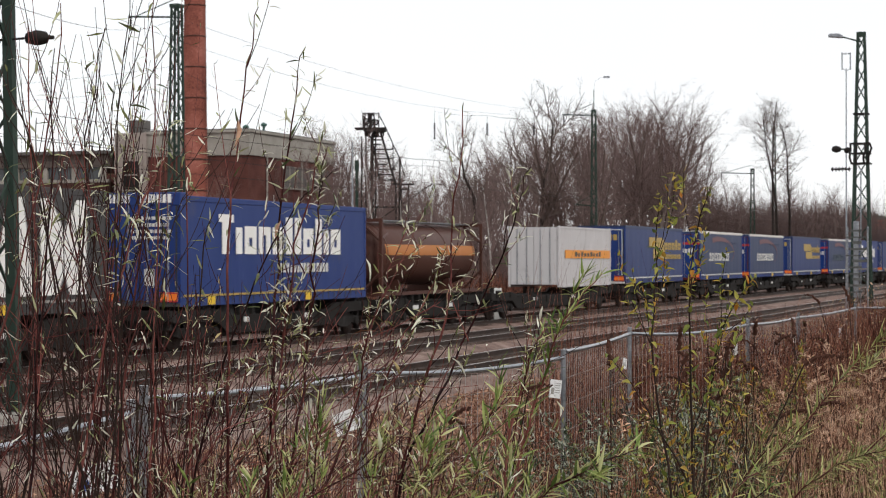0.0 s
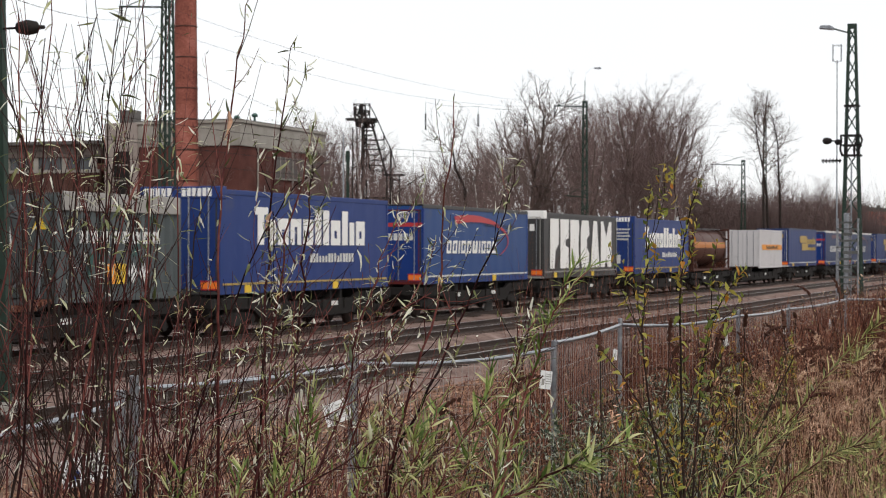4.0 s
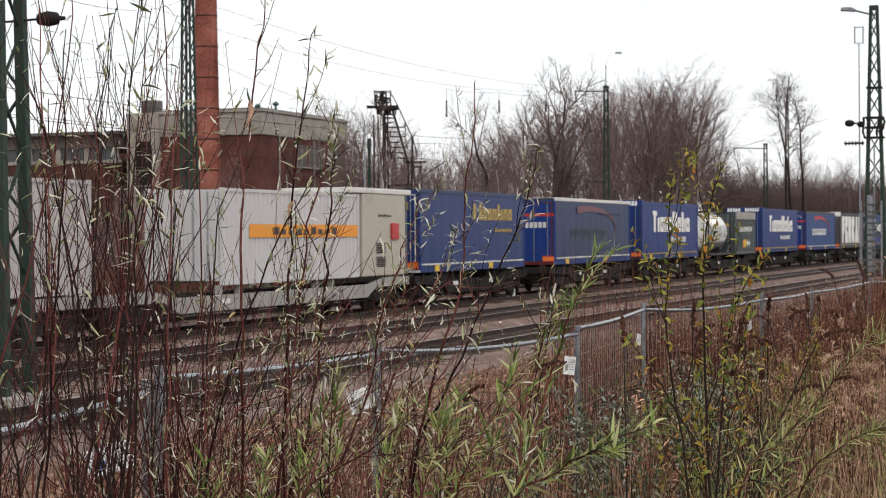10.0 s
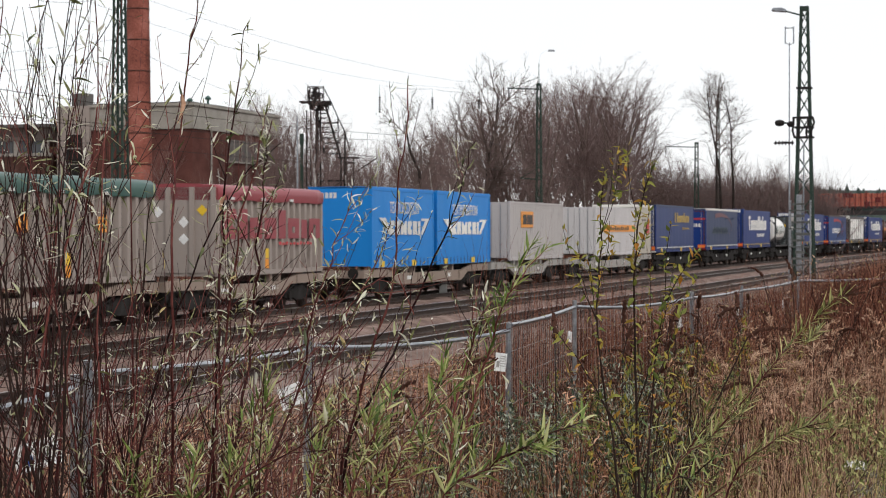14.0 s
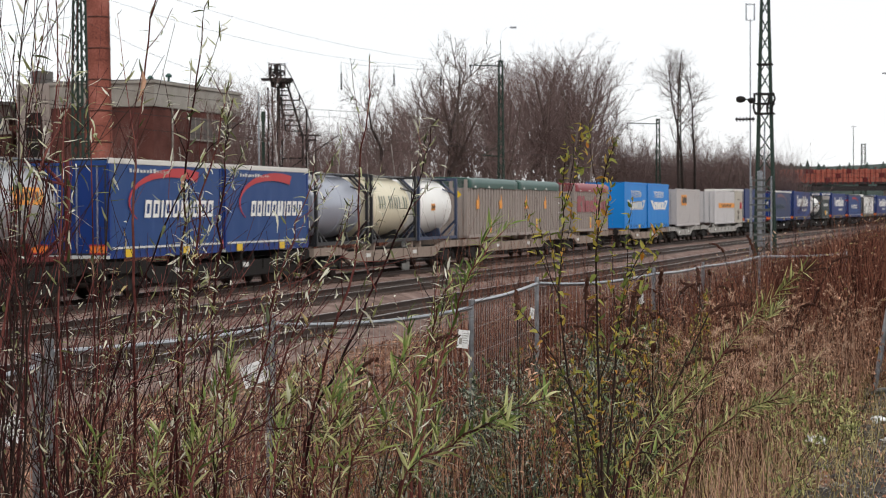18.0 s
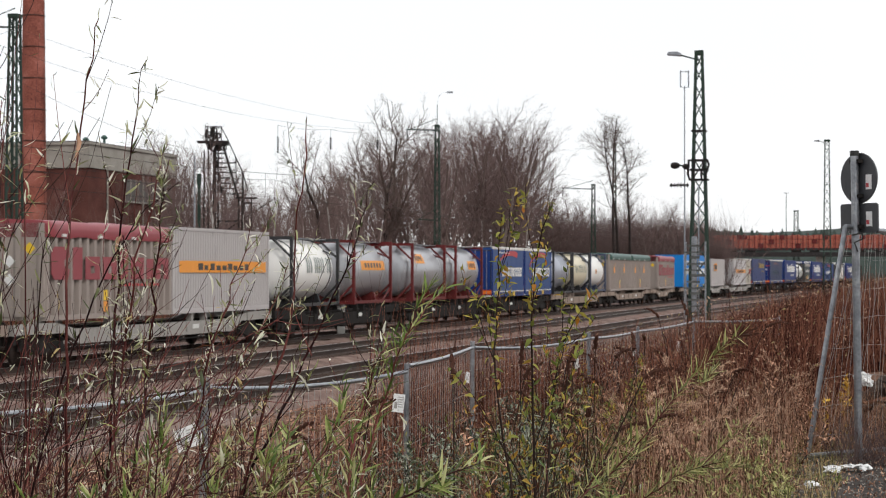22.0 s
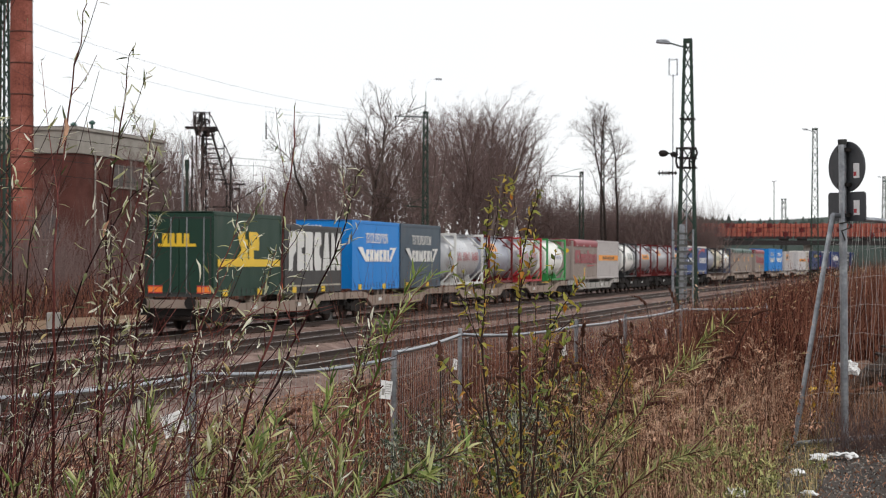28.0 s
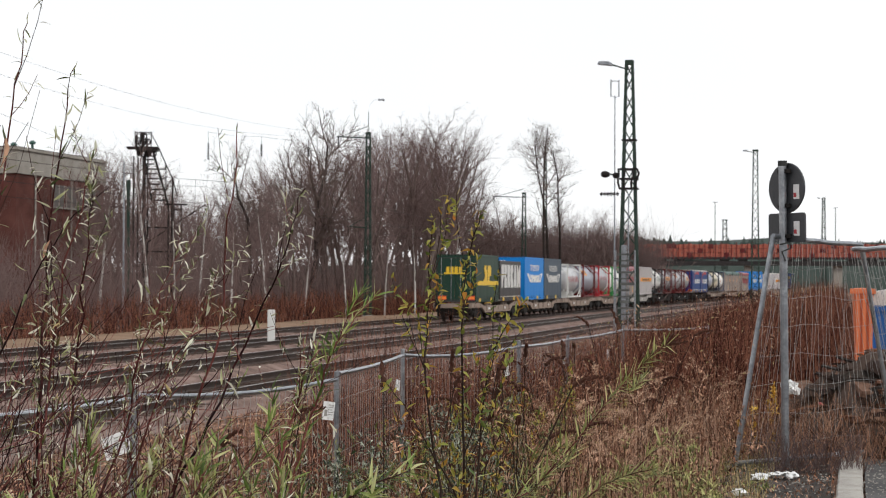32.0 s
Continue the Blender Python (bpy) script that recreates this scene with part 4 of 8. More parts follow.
# wagons
def bogie_parts():
    bm = bmesh.new()
    for sx in (-1, 1):
        prism(bm, [(-1.25, 0.42), (-1.1, 0.62), (-0.5, 0.66), (-0.35, 0.78), (0.35, 0.78), (0.5, 0.66), (1.1, 0.62), (1.25, 0.42), (1.0, 0.36), (0.6, 0.42), (0.3, 0.3), (-0.3, 0.3), (-0.6, 0.42), (-1.0, 0.36)], "x", sx * 1.02 - 0.06, sx * 1.02 + 0.06)
        for y in (-0.9, 0.9):
            tube(bm, (sx * 1.0, y, 0.46), (sx * 1.16, y, 0.46), 0.14, n=10)
            for k in (-0.22, 0.22):
                tube(bm, (sx * 1.02, y + k, 0.5), (sx * 1.02, y + k, 0.72), 0.07, n=8)
    bx(bm, -1.0, 1.0, -0.2, 0.2, 0.45, 0.78)
    frame_mesh = mesh_of("bogie_frame", bm)
    frame_mesh.materials.append(M["wagon_dark"])
    bm = bmesh.new()
    for sx in (-0.75, 0.75):
        lathe(bm, [(sx - 0.065, 0.1), (sx - 0.065, 0.44), (sx + 0.065, 0.46), (sx + 0.065, 0.1)], axis="x", n=20)
        for i in range(4):
            a = math.tau * i / 4
            bx(bm, sx - 0.07, sx + 0.07, 0.25 * math.cos(a) - 0.03, 0.25 * math.cos(a) + 0.03, 0.25 * math.sin(a) - 0.03, 0.25 * math.sin(a) + 0.03)
    tube(bm, (-1.0, 0, 0), (1.0, 0, 0), 0.08, n=8)
    wheel_mesh = mesh_of("wheelset", bm)
    wheel_mesh.materials.append(M["wheel"])
    return frame_mesh, wheel_mesh


BOGIE_FRAME, WHEELSET = bogie_parts()
WHEELS = []


def wagon(s0, s1, style="beige"):
    L = s1 - s0
    mm = M[{"beige": "wagon_beige", "grey": "wagon_grey", "dark": "wagon_dark"}[style]]
    lab = {"beige": "dusty beige container wagon with fish-belly side beams", "grey": "light grey container wagon with fish-belly side beams", "dark": "grimy dark pocket wagon"}[style]
    t = thing("container_wagon", lab, "railway wagon", "wagons of the freight train")
    for sx in (-1.2, 1.08):
        bm = bmesh.new()
        if style == "dark":
            prism(bm, [(0.1, 0.8), (0.1, 1.1), (2.7, 1.1), (3.3, 0.9), (L - 3.3, 0.9), (L - 2.7, 1.1), (L - 0.1, 1.1), (L - 0.1, 0.8), (L - 2.6, 0.76), (L - 3.2, 0.44), (3.2, 0.44), (2.6, 0.76)], "x", sx, sx + 0.12)
        else:
            prism(bm, [(0.1, 0.86), (0.1, 1.14), (2.2, 1.14), (3.4, 0.94), (L - 3.4, 0.94), (L - 2.2, 1.14), (L - 0.1, 1.14), (L - 0.1, 0.86), (L - 2.8, 0.84), (L - 3.6, 0.52), (3.6, 0.52), (2.8, 0.84)] if L > 9 else [(0.1, 0.7), (0.1, 1.16), (L - 0.1, 1.16), (L - 0.1, 0.7)], "x", sx, sx + 0.12)
        part("side_beam", bm, mm, t)
        n = max(3, int(L / 1.6))
        for i in range(n):
            bm = bmesh.new()
            y = 0.5 + (L - 1.1) * i / (n - 1)
            xo = sx + (0.12 if sx > 0 else -0.05)
            bx(bm, xo, xo + 0.05, y, y + 0.1, 0.62 if 3.6 < y < L - 3.6 else 0.9, 0.92 if 3.2 < y < L - 3.3 else 1.12)
            part("stiffener", bm, mm, t)
    for k in (0.06, 0.3, 0.36, 0.62, 0.68, 0.92):
        for sx in (-1.16, 0.98):
            bm = bmesh.new()
            bx(bm, sx, sx + 0.18, L * k, L * k + 0.16, 0.9, 1.195)
            part("container_support", bm, mm, t)
    for k in (0.38, 0.52, 0.57):
        bm = bmesh.new()
        bx(bm, 0.75, 1.12, L * k, L * k + 0.35 + 0.5 * (k < 0.4), 0.32, 0.6)
        bevel(bm, 0.03, 1)
        part("equipment_box", bm, M["wagon_dark"], t)
    bm = bmesh.new()
    pipe(bm, [(1.16, 2.4, 0.8), (1.18, 3.6, 0.42), (1.18, L * 0.5, 0.4), (1.18, L - 3.6, 0.42), (1.16, L - 2.4, 0.8)], 0.022, n=6)
    part("brake_pipe", bm, M["wagon_dark"], t)
    bm = bmesh.new()
    for i in range(int(L / 1.8) + 1):
        y = min(L - 0.25, 0.1 + i * 1.8)
        bx(bm, -1.08, 1.08, y, y + 0.16, 0.6, 0.88)
    bx(bm, -0.2, 0.2, 0.2, L - 0.2, 0.7, 0.93)
    part("underframe", bm, M["wagon_dark"], t)
    for y, d in ((0.0, -1), (L, 1)):
        for sx in (-0.87, 0.87):
            bm = bmesh.new()
            tube(bm, (sx, y - d * 0.05, 1.02), (sx, y + d * 0.28, 1.02), 0.09, n=10)
            tube(bm, (sx, y + d * 0.28, 1.02), (sx, y + d * 0.32, 1.02), 0.2, n=14)
            part("buffer", bm, M["wagon_dark"], t)
        bm = bmesh.new()
        bx(bm, -1.2, 1.2, y - 0.06, y + 0.06, 0.84, 1.12)
        part("headstock", bm, mm, t)
    for y in (1.75, L - 1.75) if L > 7 else (L / 2,):
        b = share("bogie", BOGIE_FRAME, t, pose(0, y, 0))
        for yy in (-0.9, 0.9):
            w = share("wheelset", WHEELSET, b, pose(0, yy, 0.46))
            WHEELS.append(w)
    bm = bmesh.new()
    bx(bm, 0.9, 1.1, L * 0.45, L * 0.45 + 0.7, 0.55, 0.85)
    part("brake_box", bm, M["wagon_dark"], t)
    for k in (0.3, 0.62):
        bm = bmesh.new()
        bx(bm, 1.205, 1.215, L * k, L * k + 0.5, 0.7, 0.84)
        part("data_plate", bm, M["off_white"], t, "pale stencilled data panel")
    return load(t, s0, 0.0)


# the train from its tail to its head: rear and front of each piece at the start of the film
swap_green(-347.9, -341.35)
swap_letters(-341.0, -334.3)
swap_wing(-332.9, -326.05, M["sky_blue"], M["white"], "bright blue tarpaulin swap body with white winged mark")
swap_wing(-325.85, -319.0, M["slate"], M["off_white"], "slate grey tarpaulin swap body with pale winged mark")
tank_container(-316.1, -310.4, M["tank_pale"], M["off_white"], "pale steel tank container with large red mark", mark=(M["sign_red"], 0.12, 0.94, 8, -8, 14), rings=3)
tank_container(-309.0, -303.5, M["tank_blue_grey"], M["frame_maroon"], "grey tank container with orange label and maroon frame", plate=(M["sign_orange"], 0.08, 0.42, 18, 42))
tank_container(-301.4, -295.8, M["tank_steel"], M["frame_red"], "grey steel tank container in a bright red frame", mark=(M["sign_red"], 0.24, 0.86, 5, 0, 16))
tank_container(-294.1, -288.6, M["white"], M["frame_green"], "white tank container in a green frame", mark=(M["ink_blue"], 0.22, 0.82, 10, -2, 10))
waste_container(-285.9, -277.75, M["tarp_red"], "ribbed grey container with red top tarpaulin and red lettering", True)
steel_container(-277.6, -269.2, M["cont_grey"], "grey-beige corrugated container with orange-yellow band", band=(0.06, 0.96), pitch=0.2)
tank_container(-266.9, -261.5, M["white"], M["frame_black"], "white tank container in a black frame", mark=(M["ink_green"], 0.34, 0.85, 6, -6, 24), two=True)
tank_container(-259.6, -254.4, M["tank_steel"], M["frame_maroon"], "grey tank container with orange band and maroon frame", plate=(M["sign_orange"], 0.22, 0.84, 0, 20))
tank_container(-251.2, -245.65, M["tank_steel"], M["frame_maroon"], "grey tank container with orange label and maroon frame", plate=(M["sign_orange"], 0.12, 0.42, 16, 40))
tank_container(-243.75, -238.5, M["tank_steel"], M["frame_maroon"], "grey tank container with small orange label and maroon frame", plate=(M["sign_orange"], 0.5, 0.78, 2, 24))
swap_swoosh(-236.4, -229.15)
swap_swoosh(-228.9, -222.0)
tank_container(-221.2, -215.85, M["tank_blue_grey"], M["frame_black"], "blue-grey steel tank container in a black frame", rings=3)
tank_container(-215.5, -210.1, M["cream"], M["frame_black"], "cream tank container in a black frame", mark=(M["ink_green"], 0.2, 0.85, 6, -4, 20))
tank_container(-209.8, -204.5, M["white"], M["frame_navy"], "white tank container in a navy frame", plate=(M["sign_orange"], 0.35, 0.45, -8, 6))
waste_container(-202.8, -194.7, M["tarp_green"], "ribbed grey container with dull green top tarpaulin", blobs=True)
waste_container(-194.4, -186.3, M["tarp_green"], "ribbed grey container with dull green top tarpaulin", blobs=True)
waste_container(-182.4, -174.4, M["tarp_red"], "ribbed grey container with red top tarpaulin and red lettering", True)
swap_wing(-169.8, -163.0, M["sky_blue"], M["off_white"], "bright blue tarpaulin swap body with faded winged mark")
swap_wing(-162.6, -155.5, M["sky_blue"], M["white"], "bright blue tarpaulin swap body with white winged mark")
steel_container(-152.4, -143.25, M["cont_grey"], "light grey corrugated container with yellow-orange plaque", plaque=True, H=2.7)
steel_container(-136.6, -127.2, M["cont_white"], "white corrugated container with orange band", band=(0.17, 0.985), H=2.68)


def reefer_box(s0, s1):
    L, H = s1 - s0, 2.95
    t = thing("refrigerated_container", "beige refrigerated container with cooling unit and red box", "container", "containers on the train")
    bm = bmesh.new()
    bx(bm, -1.22, 1.22, 0, L, 0, H - 0.25)
    bevel(bm, 0.03, 2)
    part("body", bm, M["beige"], t)
    bm = bmesh.new()
    bx(bm, -1.25, 1.25, -0.9, L + 0.4, H - 0.24, H - 0.06)
    bevel(bm, 0.03, 2)
    part("roof", bm, M["roof_white"], t)
    bm = bmesh.new()
    bx(bm, 1.222, 1.3, L * 0.62, L * 0.78, 1.2, 1.75)
    bevel(bm, 0.02, 2)
    part("red_box", bm, M["sign_red"], t, "red fire-extinguisher box")
    for z in (0.3, 0.75):
        bm = bmesh.new()
        for i in range(6):
            bx(bm, 1.222, 1.24, L * 0.3, L * 0.5, z + i * 0.06, z + i * 0.06 + 0.035)
        part("vent_grille", bm, M["dark_iron"], t)
    bm = bmesh.new()
    bx(bm, 1.1, 1.24, L - 0.12, L + 0.01, 0, H - 0.25)
    part("corner_post", bm, M["grey_green"], t)
    part("text_mark", bars(1.224, [(L * 0.35, L * 0.65, 1.95, 2.05, 8, 3)]), M["ink_dark"], t, "small dark stencil")
    return load(t, s0)


reefer_box(-127.0, -123.2)
trailer_gold(-122.0, -110.4)
trailer_swoosh(-106.2, -93.9, faded=True)
trailer_white_name(-91.6, -79.3)
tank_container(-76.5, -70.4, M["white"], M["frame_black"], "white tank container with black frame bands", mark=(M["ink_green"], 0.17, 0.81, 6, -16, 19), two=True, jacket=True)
ribbed = steel_container(-69.2, -63.1, M["grey_green"], "dark slate ribbed container with weathered grey top rail", H=2.62, pitch=0.5)
bm = bmesh.new()
bx(bm, 1.2, 1.26, 0.25, 5.98, 2.2, 2.66)
bevel(bm, 0.02, 1)
part("top_rail", bm, M["wagon_grey"], ribbed, "weathered pale grey top rail")
part("name_mark", blocks(1.222, (1.0, 4.9, 1.42, 1.85, "oononoon", 0.0, 0.3)), M["off_white"], ribbed, "worn white painted name")
bm = bmesh.new()
for y, z0, z1 in ((1.35, 0.5, 1.2), (1.75, 0.95, 1.3), (3.5, 1.1, 1.45), (4.35, 1.9, 2.15)):
    slab(bm, 1.222, y, y + 0.22, z0, z1, 0.14)
part("slash_mark", bm, M["ink_green"], ribbed, "teal slashes")
for y, mm in ((2.2, "sign_orange"), (2.72, "sign_yellow"), (3.3, "off_white"), (3.85, "off_white")):
    bm = bmesh.new()
    if mm == "off_white":
        prism(bm, [(y, 0.68), (y + 0.24, 0.42), (y + 0.48, 0.68), (y + 0.24, 0.94)], "x", 1.222, 1.23)
    else:
        slab(bm, 1.222, y, y + 0.46, 0.42, 0.92)
    part("placard", bm, M[mm], ribbed, "hazard placard")
bm = bmesh.new()
prism(bm, [(0.55, 1.75), (0.95, 1.75), (0.75, 2.1)], "y", -0.012, -0.004)
part("rear_placard", bm, M["sign_yellow"], ribbed, "yellow triangle")
trailer_white_name(-60.9, -48.3)
trailer_swoosh(-44.9, -32.3)
trailer_block_name(-30.0, -17.6)
trailer_white_name(-14.0, -1.35, lines=True)
tank_container(0.0, 10.4, M["brown"], M["brown"], "dark brown tank container with copper band", band=M["copper"], r=1.12, rings=4)
steel_container(20.8, 29.4, M["cont_white"], "white corrugated container with orange band", band=(0.1, 0.98), H=2.75)
trailer_gold(32.0, 44.6, logo=True)
trailer_swoosh(49.0, 61.2, faded=True, pale=True)
trailer_swoosh(63.6, 75.9, faded=True, pale=True)
trailer_gold(79.3, 91.7, logo=True)
trailer_swoosh(95.5, 107.5, faded=True)
for k, s in enumerate((111, 126.5, 142, 157.5, 173, 188.5, 204)):
    (trailer_white_name, trailer_gold, trailer_block_name, trailer_swoosh)[k % 4](s, s + 12.4)
for s0, s1, style in ((-348.7, -333.9, "beige"), (-333.5, -318.6, "beige"), (-318.0, -302.7, "beige"), (-302.3, -287.9, "beige"), (-287.5, -268.9, "grey"), (-268.5, -253.2, "dark"),
                      (-252.3, -237.8, "dark"), (-236.9, -221.8, "dark"), (-221.3, -203.9, "beige"), (-203.4, -186.0, "beige"), (-185.5, -174.2, "beige"), (-170.4, -155.7, "beige"),
                      (-155.2, -143.4, "grey"), (-142.6, -122.9, "grey"), (-122.3, -110.0, "dark"), (-106.6, -93.6, "dark"), (-92.0, -79.4, "dark"), (-78.9, -63.0, "dark"),
                      (-61.3, -48.0, "dark"), (-45.3, -32.0, "dark"), (-30.4, -17.4, "dark"), (-14.4, -1.0, "dark"), (-0.3, 10.7, "dark"), (11.6, 29.6, "dark"),
                      (31.6, 44.9, "dark"), (48.6, 61.5, "dark"), (63.2, 76.2, "dark"), (79.0, 92.0, "dark"), (95.1, 107.9, "dark"),
                      (110.6, 123.8, "dark"), (126.1, 139.3, "dark"), (141.6, 154.8, "dark"), (157.1, 170.3, "dark"), (172.6, 185.8, "dark"), (188.1, 201.3, "dark"), (203.6, 216.8, "dark")):
    wagon(s0, s1, style)

# ---- lattice masts, poles and wires
def lattice(bm_leg_mat, t, h, w0, w1, bays, leg=0.05, z0=0.0, leg_name="leg", brace_r=0.03, split=False):
    """Four tapering angle-iron legs with zigzag bracing on each face."""
    def corner(k, z):
        w = w0 + (w1 - w0) * (z - z0) / (h - z0)
        sx, sy = ((-1, -1), (1, -1), (1, 1), (-1, 1))[k]
        return Vector((sx * w / 2, sy * w / 2, z))
    for k in range(4):
        bm = bmesh.new()
        tube(bm, corner(k, z0), corner(k, h), leg, leg * 0.8, n=4)
        part(leg_name, bm, bm_leg_mat, t)
    zs = [z0 + (h - z0) * (1 - (1 - i / bays) ** 1.12) for i in range(bays + 1)]
    for k in range(4):
        bm = bmesh.new()
        for i in range(bays):
            a, b = (k, (k + 1) % 4) if i % 2 else ((k + 1) % 4, k)
            if split:
                bm = bmesh.new()
            tube(bm, corner(a, zs[i]), corner(b, zs[i + 1]), brace_r, n=4, caps=False)
            if split:
                part("brace", bm, bm_leg_mat, t)
        if not split:
            part("face_bracing", bm, bm_leg_mat, t)["kind"] = "stuff"


def insulator(bm, a, b, r=0.07, n=6):
    a, b = Vector(a), Vector(b)
    tube(bm, a, b, r * 0.35, n=6)
    for i in range(n):
        c = a.lerp(b, (i + 0.5) / n)
        d = (b - a).normalized() * 0.02
        tube(bm, c - d, c + d, r, r * 0.7, n=8)


def mast(x, y, h, w0, w1, turn, label, bays=14, z=-0.3, arm=None, lamp=False, mat=None, drum=False, leg=0.075, split=False):
    t = thing("lattice_mast", label, "lattice mast", "railway lattice masts", pose(x, y, z, 0, 0, turn))
    mat = mat or M["mast_green"]
    lattice(mat, t, h, w0, w1, bays, leg, split=split)
    bm = bmesh.new()
    bx(bm, -w0 * 0.8, w0 * 0.8, -w0 * 0.8, w0 * 0.8, -0.3, 0.25)
    bevel(bm, 0.03, 1)
    part("foundation", bm, M["concrete"], t)
    bm = bmesh.new()
    bx(bm, -w1 * 0.7, w1 * 0.7, -w1 * 0.7, w1 * 0.7, h - 0.05, h + 0.12)
    part("cap", bm, mat, t)
    if arm:
        for z_arm, length in arm:
            bm = bmesh.new()
            tube(bm, (0.2, 0, z_arm), (-length, 0, z_arm + 0.15), 0.045, n=6)
            tube(bm, (0, 0, z_arm + 0.9), (-length * 0.85, 0, z_arm + 0.15), 0.025, n=5)
            part("cross_arm", bm, mat, t)
            bm = bmesh.new()
            insulator(bm, (-length * 0.95, 0, z_arm + 0.12), (-length * 0.95, 0, z_arm - 0.55), 0.09)
            part("insulator", bm, M["dark_iron"], t)
    if lamp:
        bm = bmesh.new()
        tube(bm, (0, 0, h - 0.25), (-0.75, 0, h - 0.02), 0.03, n=6)
        part("lamp_arm", bm, mat, t)
        bm = bmesh.new()
        prism(bm, [(-1.25, h - 0.02), (-0.7, h - 0.08), (-0.68, h + 0.02), (-0.85, h + 0.1), (-1.2, h + 0.1)], "y", -0.14, 0.14)
        bevel(bm, 0.02, 1)
        part("lamp_head", bm, M["galv"], t)
    if drum:
        for zz in (6.98, 6.23):
            bm = bmesh.new()
            tube(bm, (-w0 * 0.6, 0, zz), (-0.75, 0, zz + 0.02), 0.03, n=6)
            part("bracket", bm, mat, t)
            bm = bmesh.new()
            lathe(bm, [(-1.12, 0.02), (-1.08, 0.1), (-0.95, 0.14), (-0.8, 0.1), (-0.74, 0.02)], axis="x", n=14, cz=zz + 0.02) if zz > 6.5 else insulator(bm, (-0.4, 0, zz), (-1.15, 0, zz), 0.1)
            part("loudspeaker" if zz > 6.5 else "insulator", bm, M["dark_iron"], t)
        for zz, wd in ((6.4, 0.36), (6.78, 0.35), (7.16, 0.34), (8.3, 0.29)):
            bm = bmesh.new()
            bx(bm, -wd, wd, -wd, wd, zz, zz + 0.06)
            part("clamp_ring", bm, M["dark_iron"], t)
        for sx in (-0.42, -0.2, 0.15, 0.36):
            bm = bmesh.new()
            pipe(bm, [(sx * 0.9, -0.36, 7.2), (sx + 0.05, -0.42, 7.0), (sx * 0.9 - 0.03, -0.4, 6.65), (sx * 0.8, -0.3, 6.4)], 0.042, n=7)
            part("cable_end", bm, M["dark_iron"], t)
        bm = bmesh.new()
        lathe(bm, [(-0.66, 0.02), (-0.62, 0.09), (-0.5, 0.12), (-0.4, 0.09), (-0.36, 0.02)], axis="x", n=12, cz=6.95)
        part("loudspeaker", bm, M["dark_iron"], t)
        bm = bmesh.new()
        tube(bm, (0.0, -0.4, 0.3), (0.0, -0.25, 6.2), 0.03, n=6)
        part("cable_pipe", bm, M["galv"], t)
    return t


# the tall mast beside the fence, with its lamp, loudspeaker and switch boxes
mast(16.04, 68.1, 11.35, 0.78, 0.24, -18, "green lattice mast with lamp and loudspeaker", bays=15, lamp=True, drum=True, leg=0.08, split=True)
pole = thing("pole", "thin grey pole with forked antennas", "pole", m=pose(16.46, 72.5, -0.3))
bm = bmesh.new()
tube(bm, (0, 0, 0), (0, 0, 10.55), 0.04, 0.022, n=8)
part("shaft", bm, M["galv"], pole)
for dx in (-0.17, 0.17):
    bm = bmesh.new()
    tube(bm, (0, 0, 10.45), (dx, 0, 10.55), 0.015, n=5)
    tube(bm, (dx, 0, 10.5), (dx, 0, 11.2), 0.028, n=5)
    part("antenna", bm, M["galv"], pole)
bm = bmesh.new()
pipe(bm, [(0.16 * math.cos(math.tau * i / 12), 0.16 * math.sin(math.tau * i / 12), 11.15) for i in range(13)], 0.012, n=4, caps=False)
part("clamp_ring", bm, M["galv"], pole)
box = thing("switch_cabinet", "grey slatted switch cabinet on a pole", "switch cabinet", m=pose(15.45, 67.3, -0.3, 0, 0, -18))
bm = bmesh.new()
bx(bm, 0.1, 0.3, -0.12, 0.12, 1.3, 4.2)
bevel(bm, 0.02, 1)
part("body", bm, M["galv"], box)
for i in range(0, 11):
    bm = bmesh.new()
    bx(bm, -0.18 + 0.12 * (i % 3), 0.42 + 0.2 * (i % 2), -0.16, -0.122, 1.5 + i * 0.23, 1.55 + i * 0.23 + 0.03 * (i % 3))
    part("slat", bm, M["slat_grey"], box)
for sx in (-0.15, 0.6):
    bm = bmesh.new()
    bx(bm, sx, sx + 0.06, -0.121, -0.05, 0, 4.0)
    part("leg", bm, M["galv"], box)
# the mast close to the train
mast(-7.68, 29.3, 12.5, 0.9, 0.6, -14, "dark green lattice mast beside the track", bays=13, leg=0.13, split=True)
near_speaker = thing("loudspeaker", "dark oval loudspeaker hung from a wire", "loudspeaker", m=pose(-6.72, 29.4, 6.15, 0, 0, -14))
bm = bmesh.new()
lathe(bm, [(-0.22, 0.02), (-0.18, 0.09), (0.0, 0.13), (0.16, 0.1), (0.2, 0.04), (0.3, 0.03)], axis="x", n=14)
part("body", bm, M["dark_iron"], near_speaker)
bm = bmesh.new()
tube(bm, (-0.9, 0.05, -0.02), (-0.2, 0, 0), 0.02, n=5)
part("bracket", bm, M["dark_iron"], near_speaker)
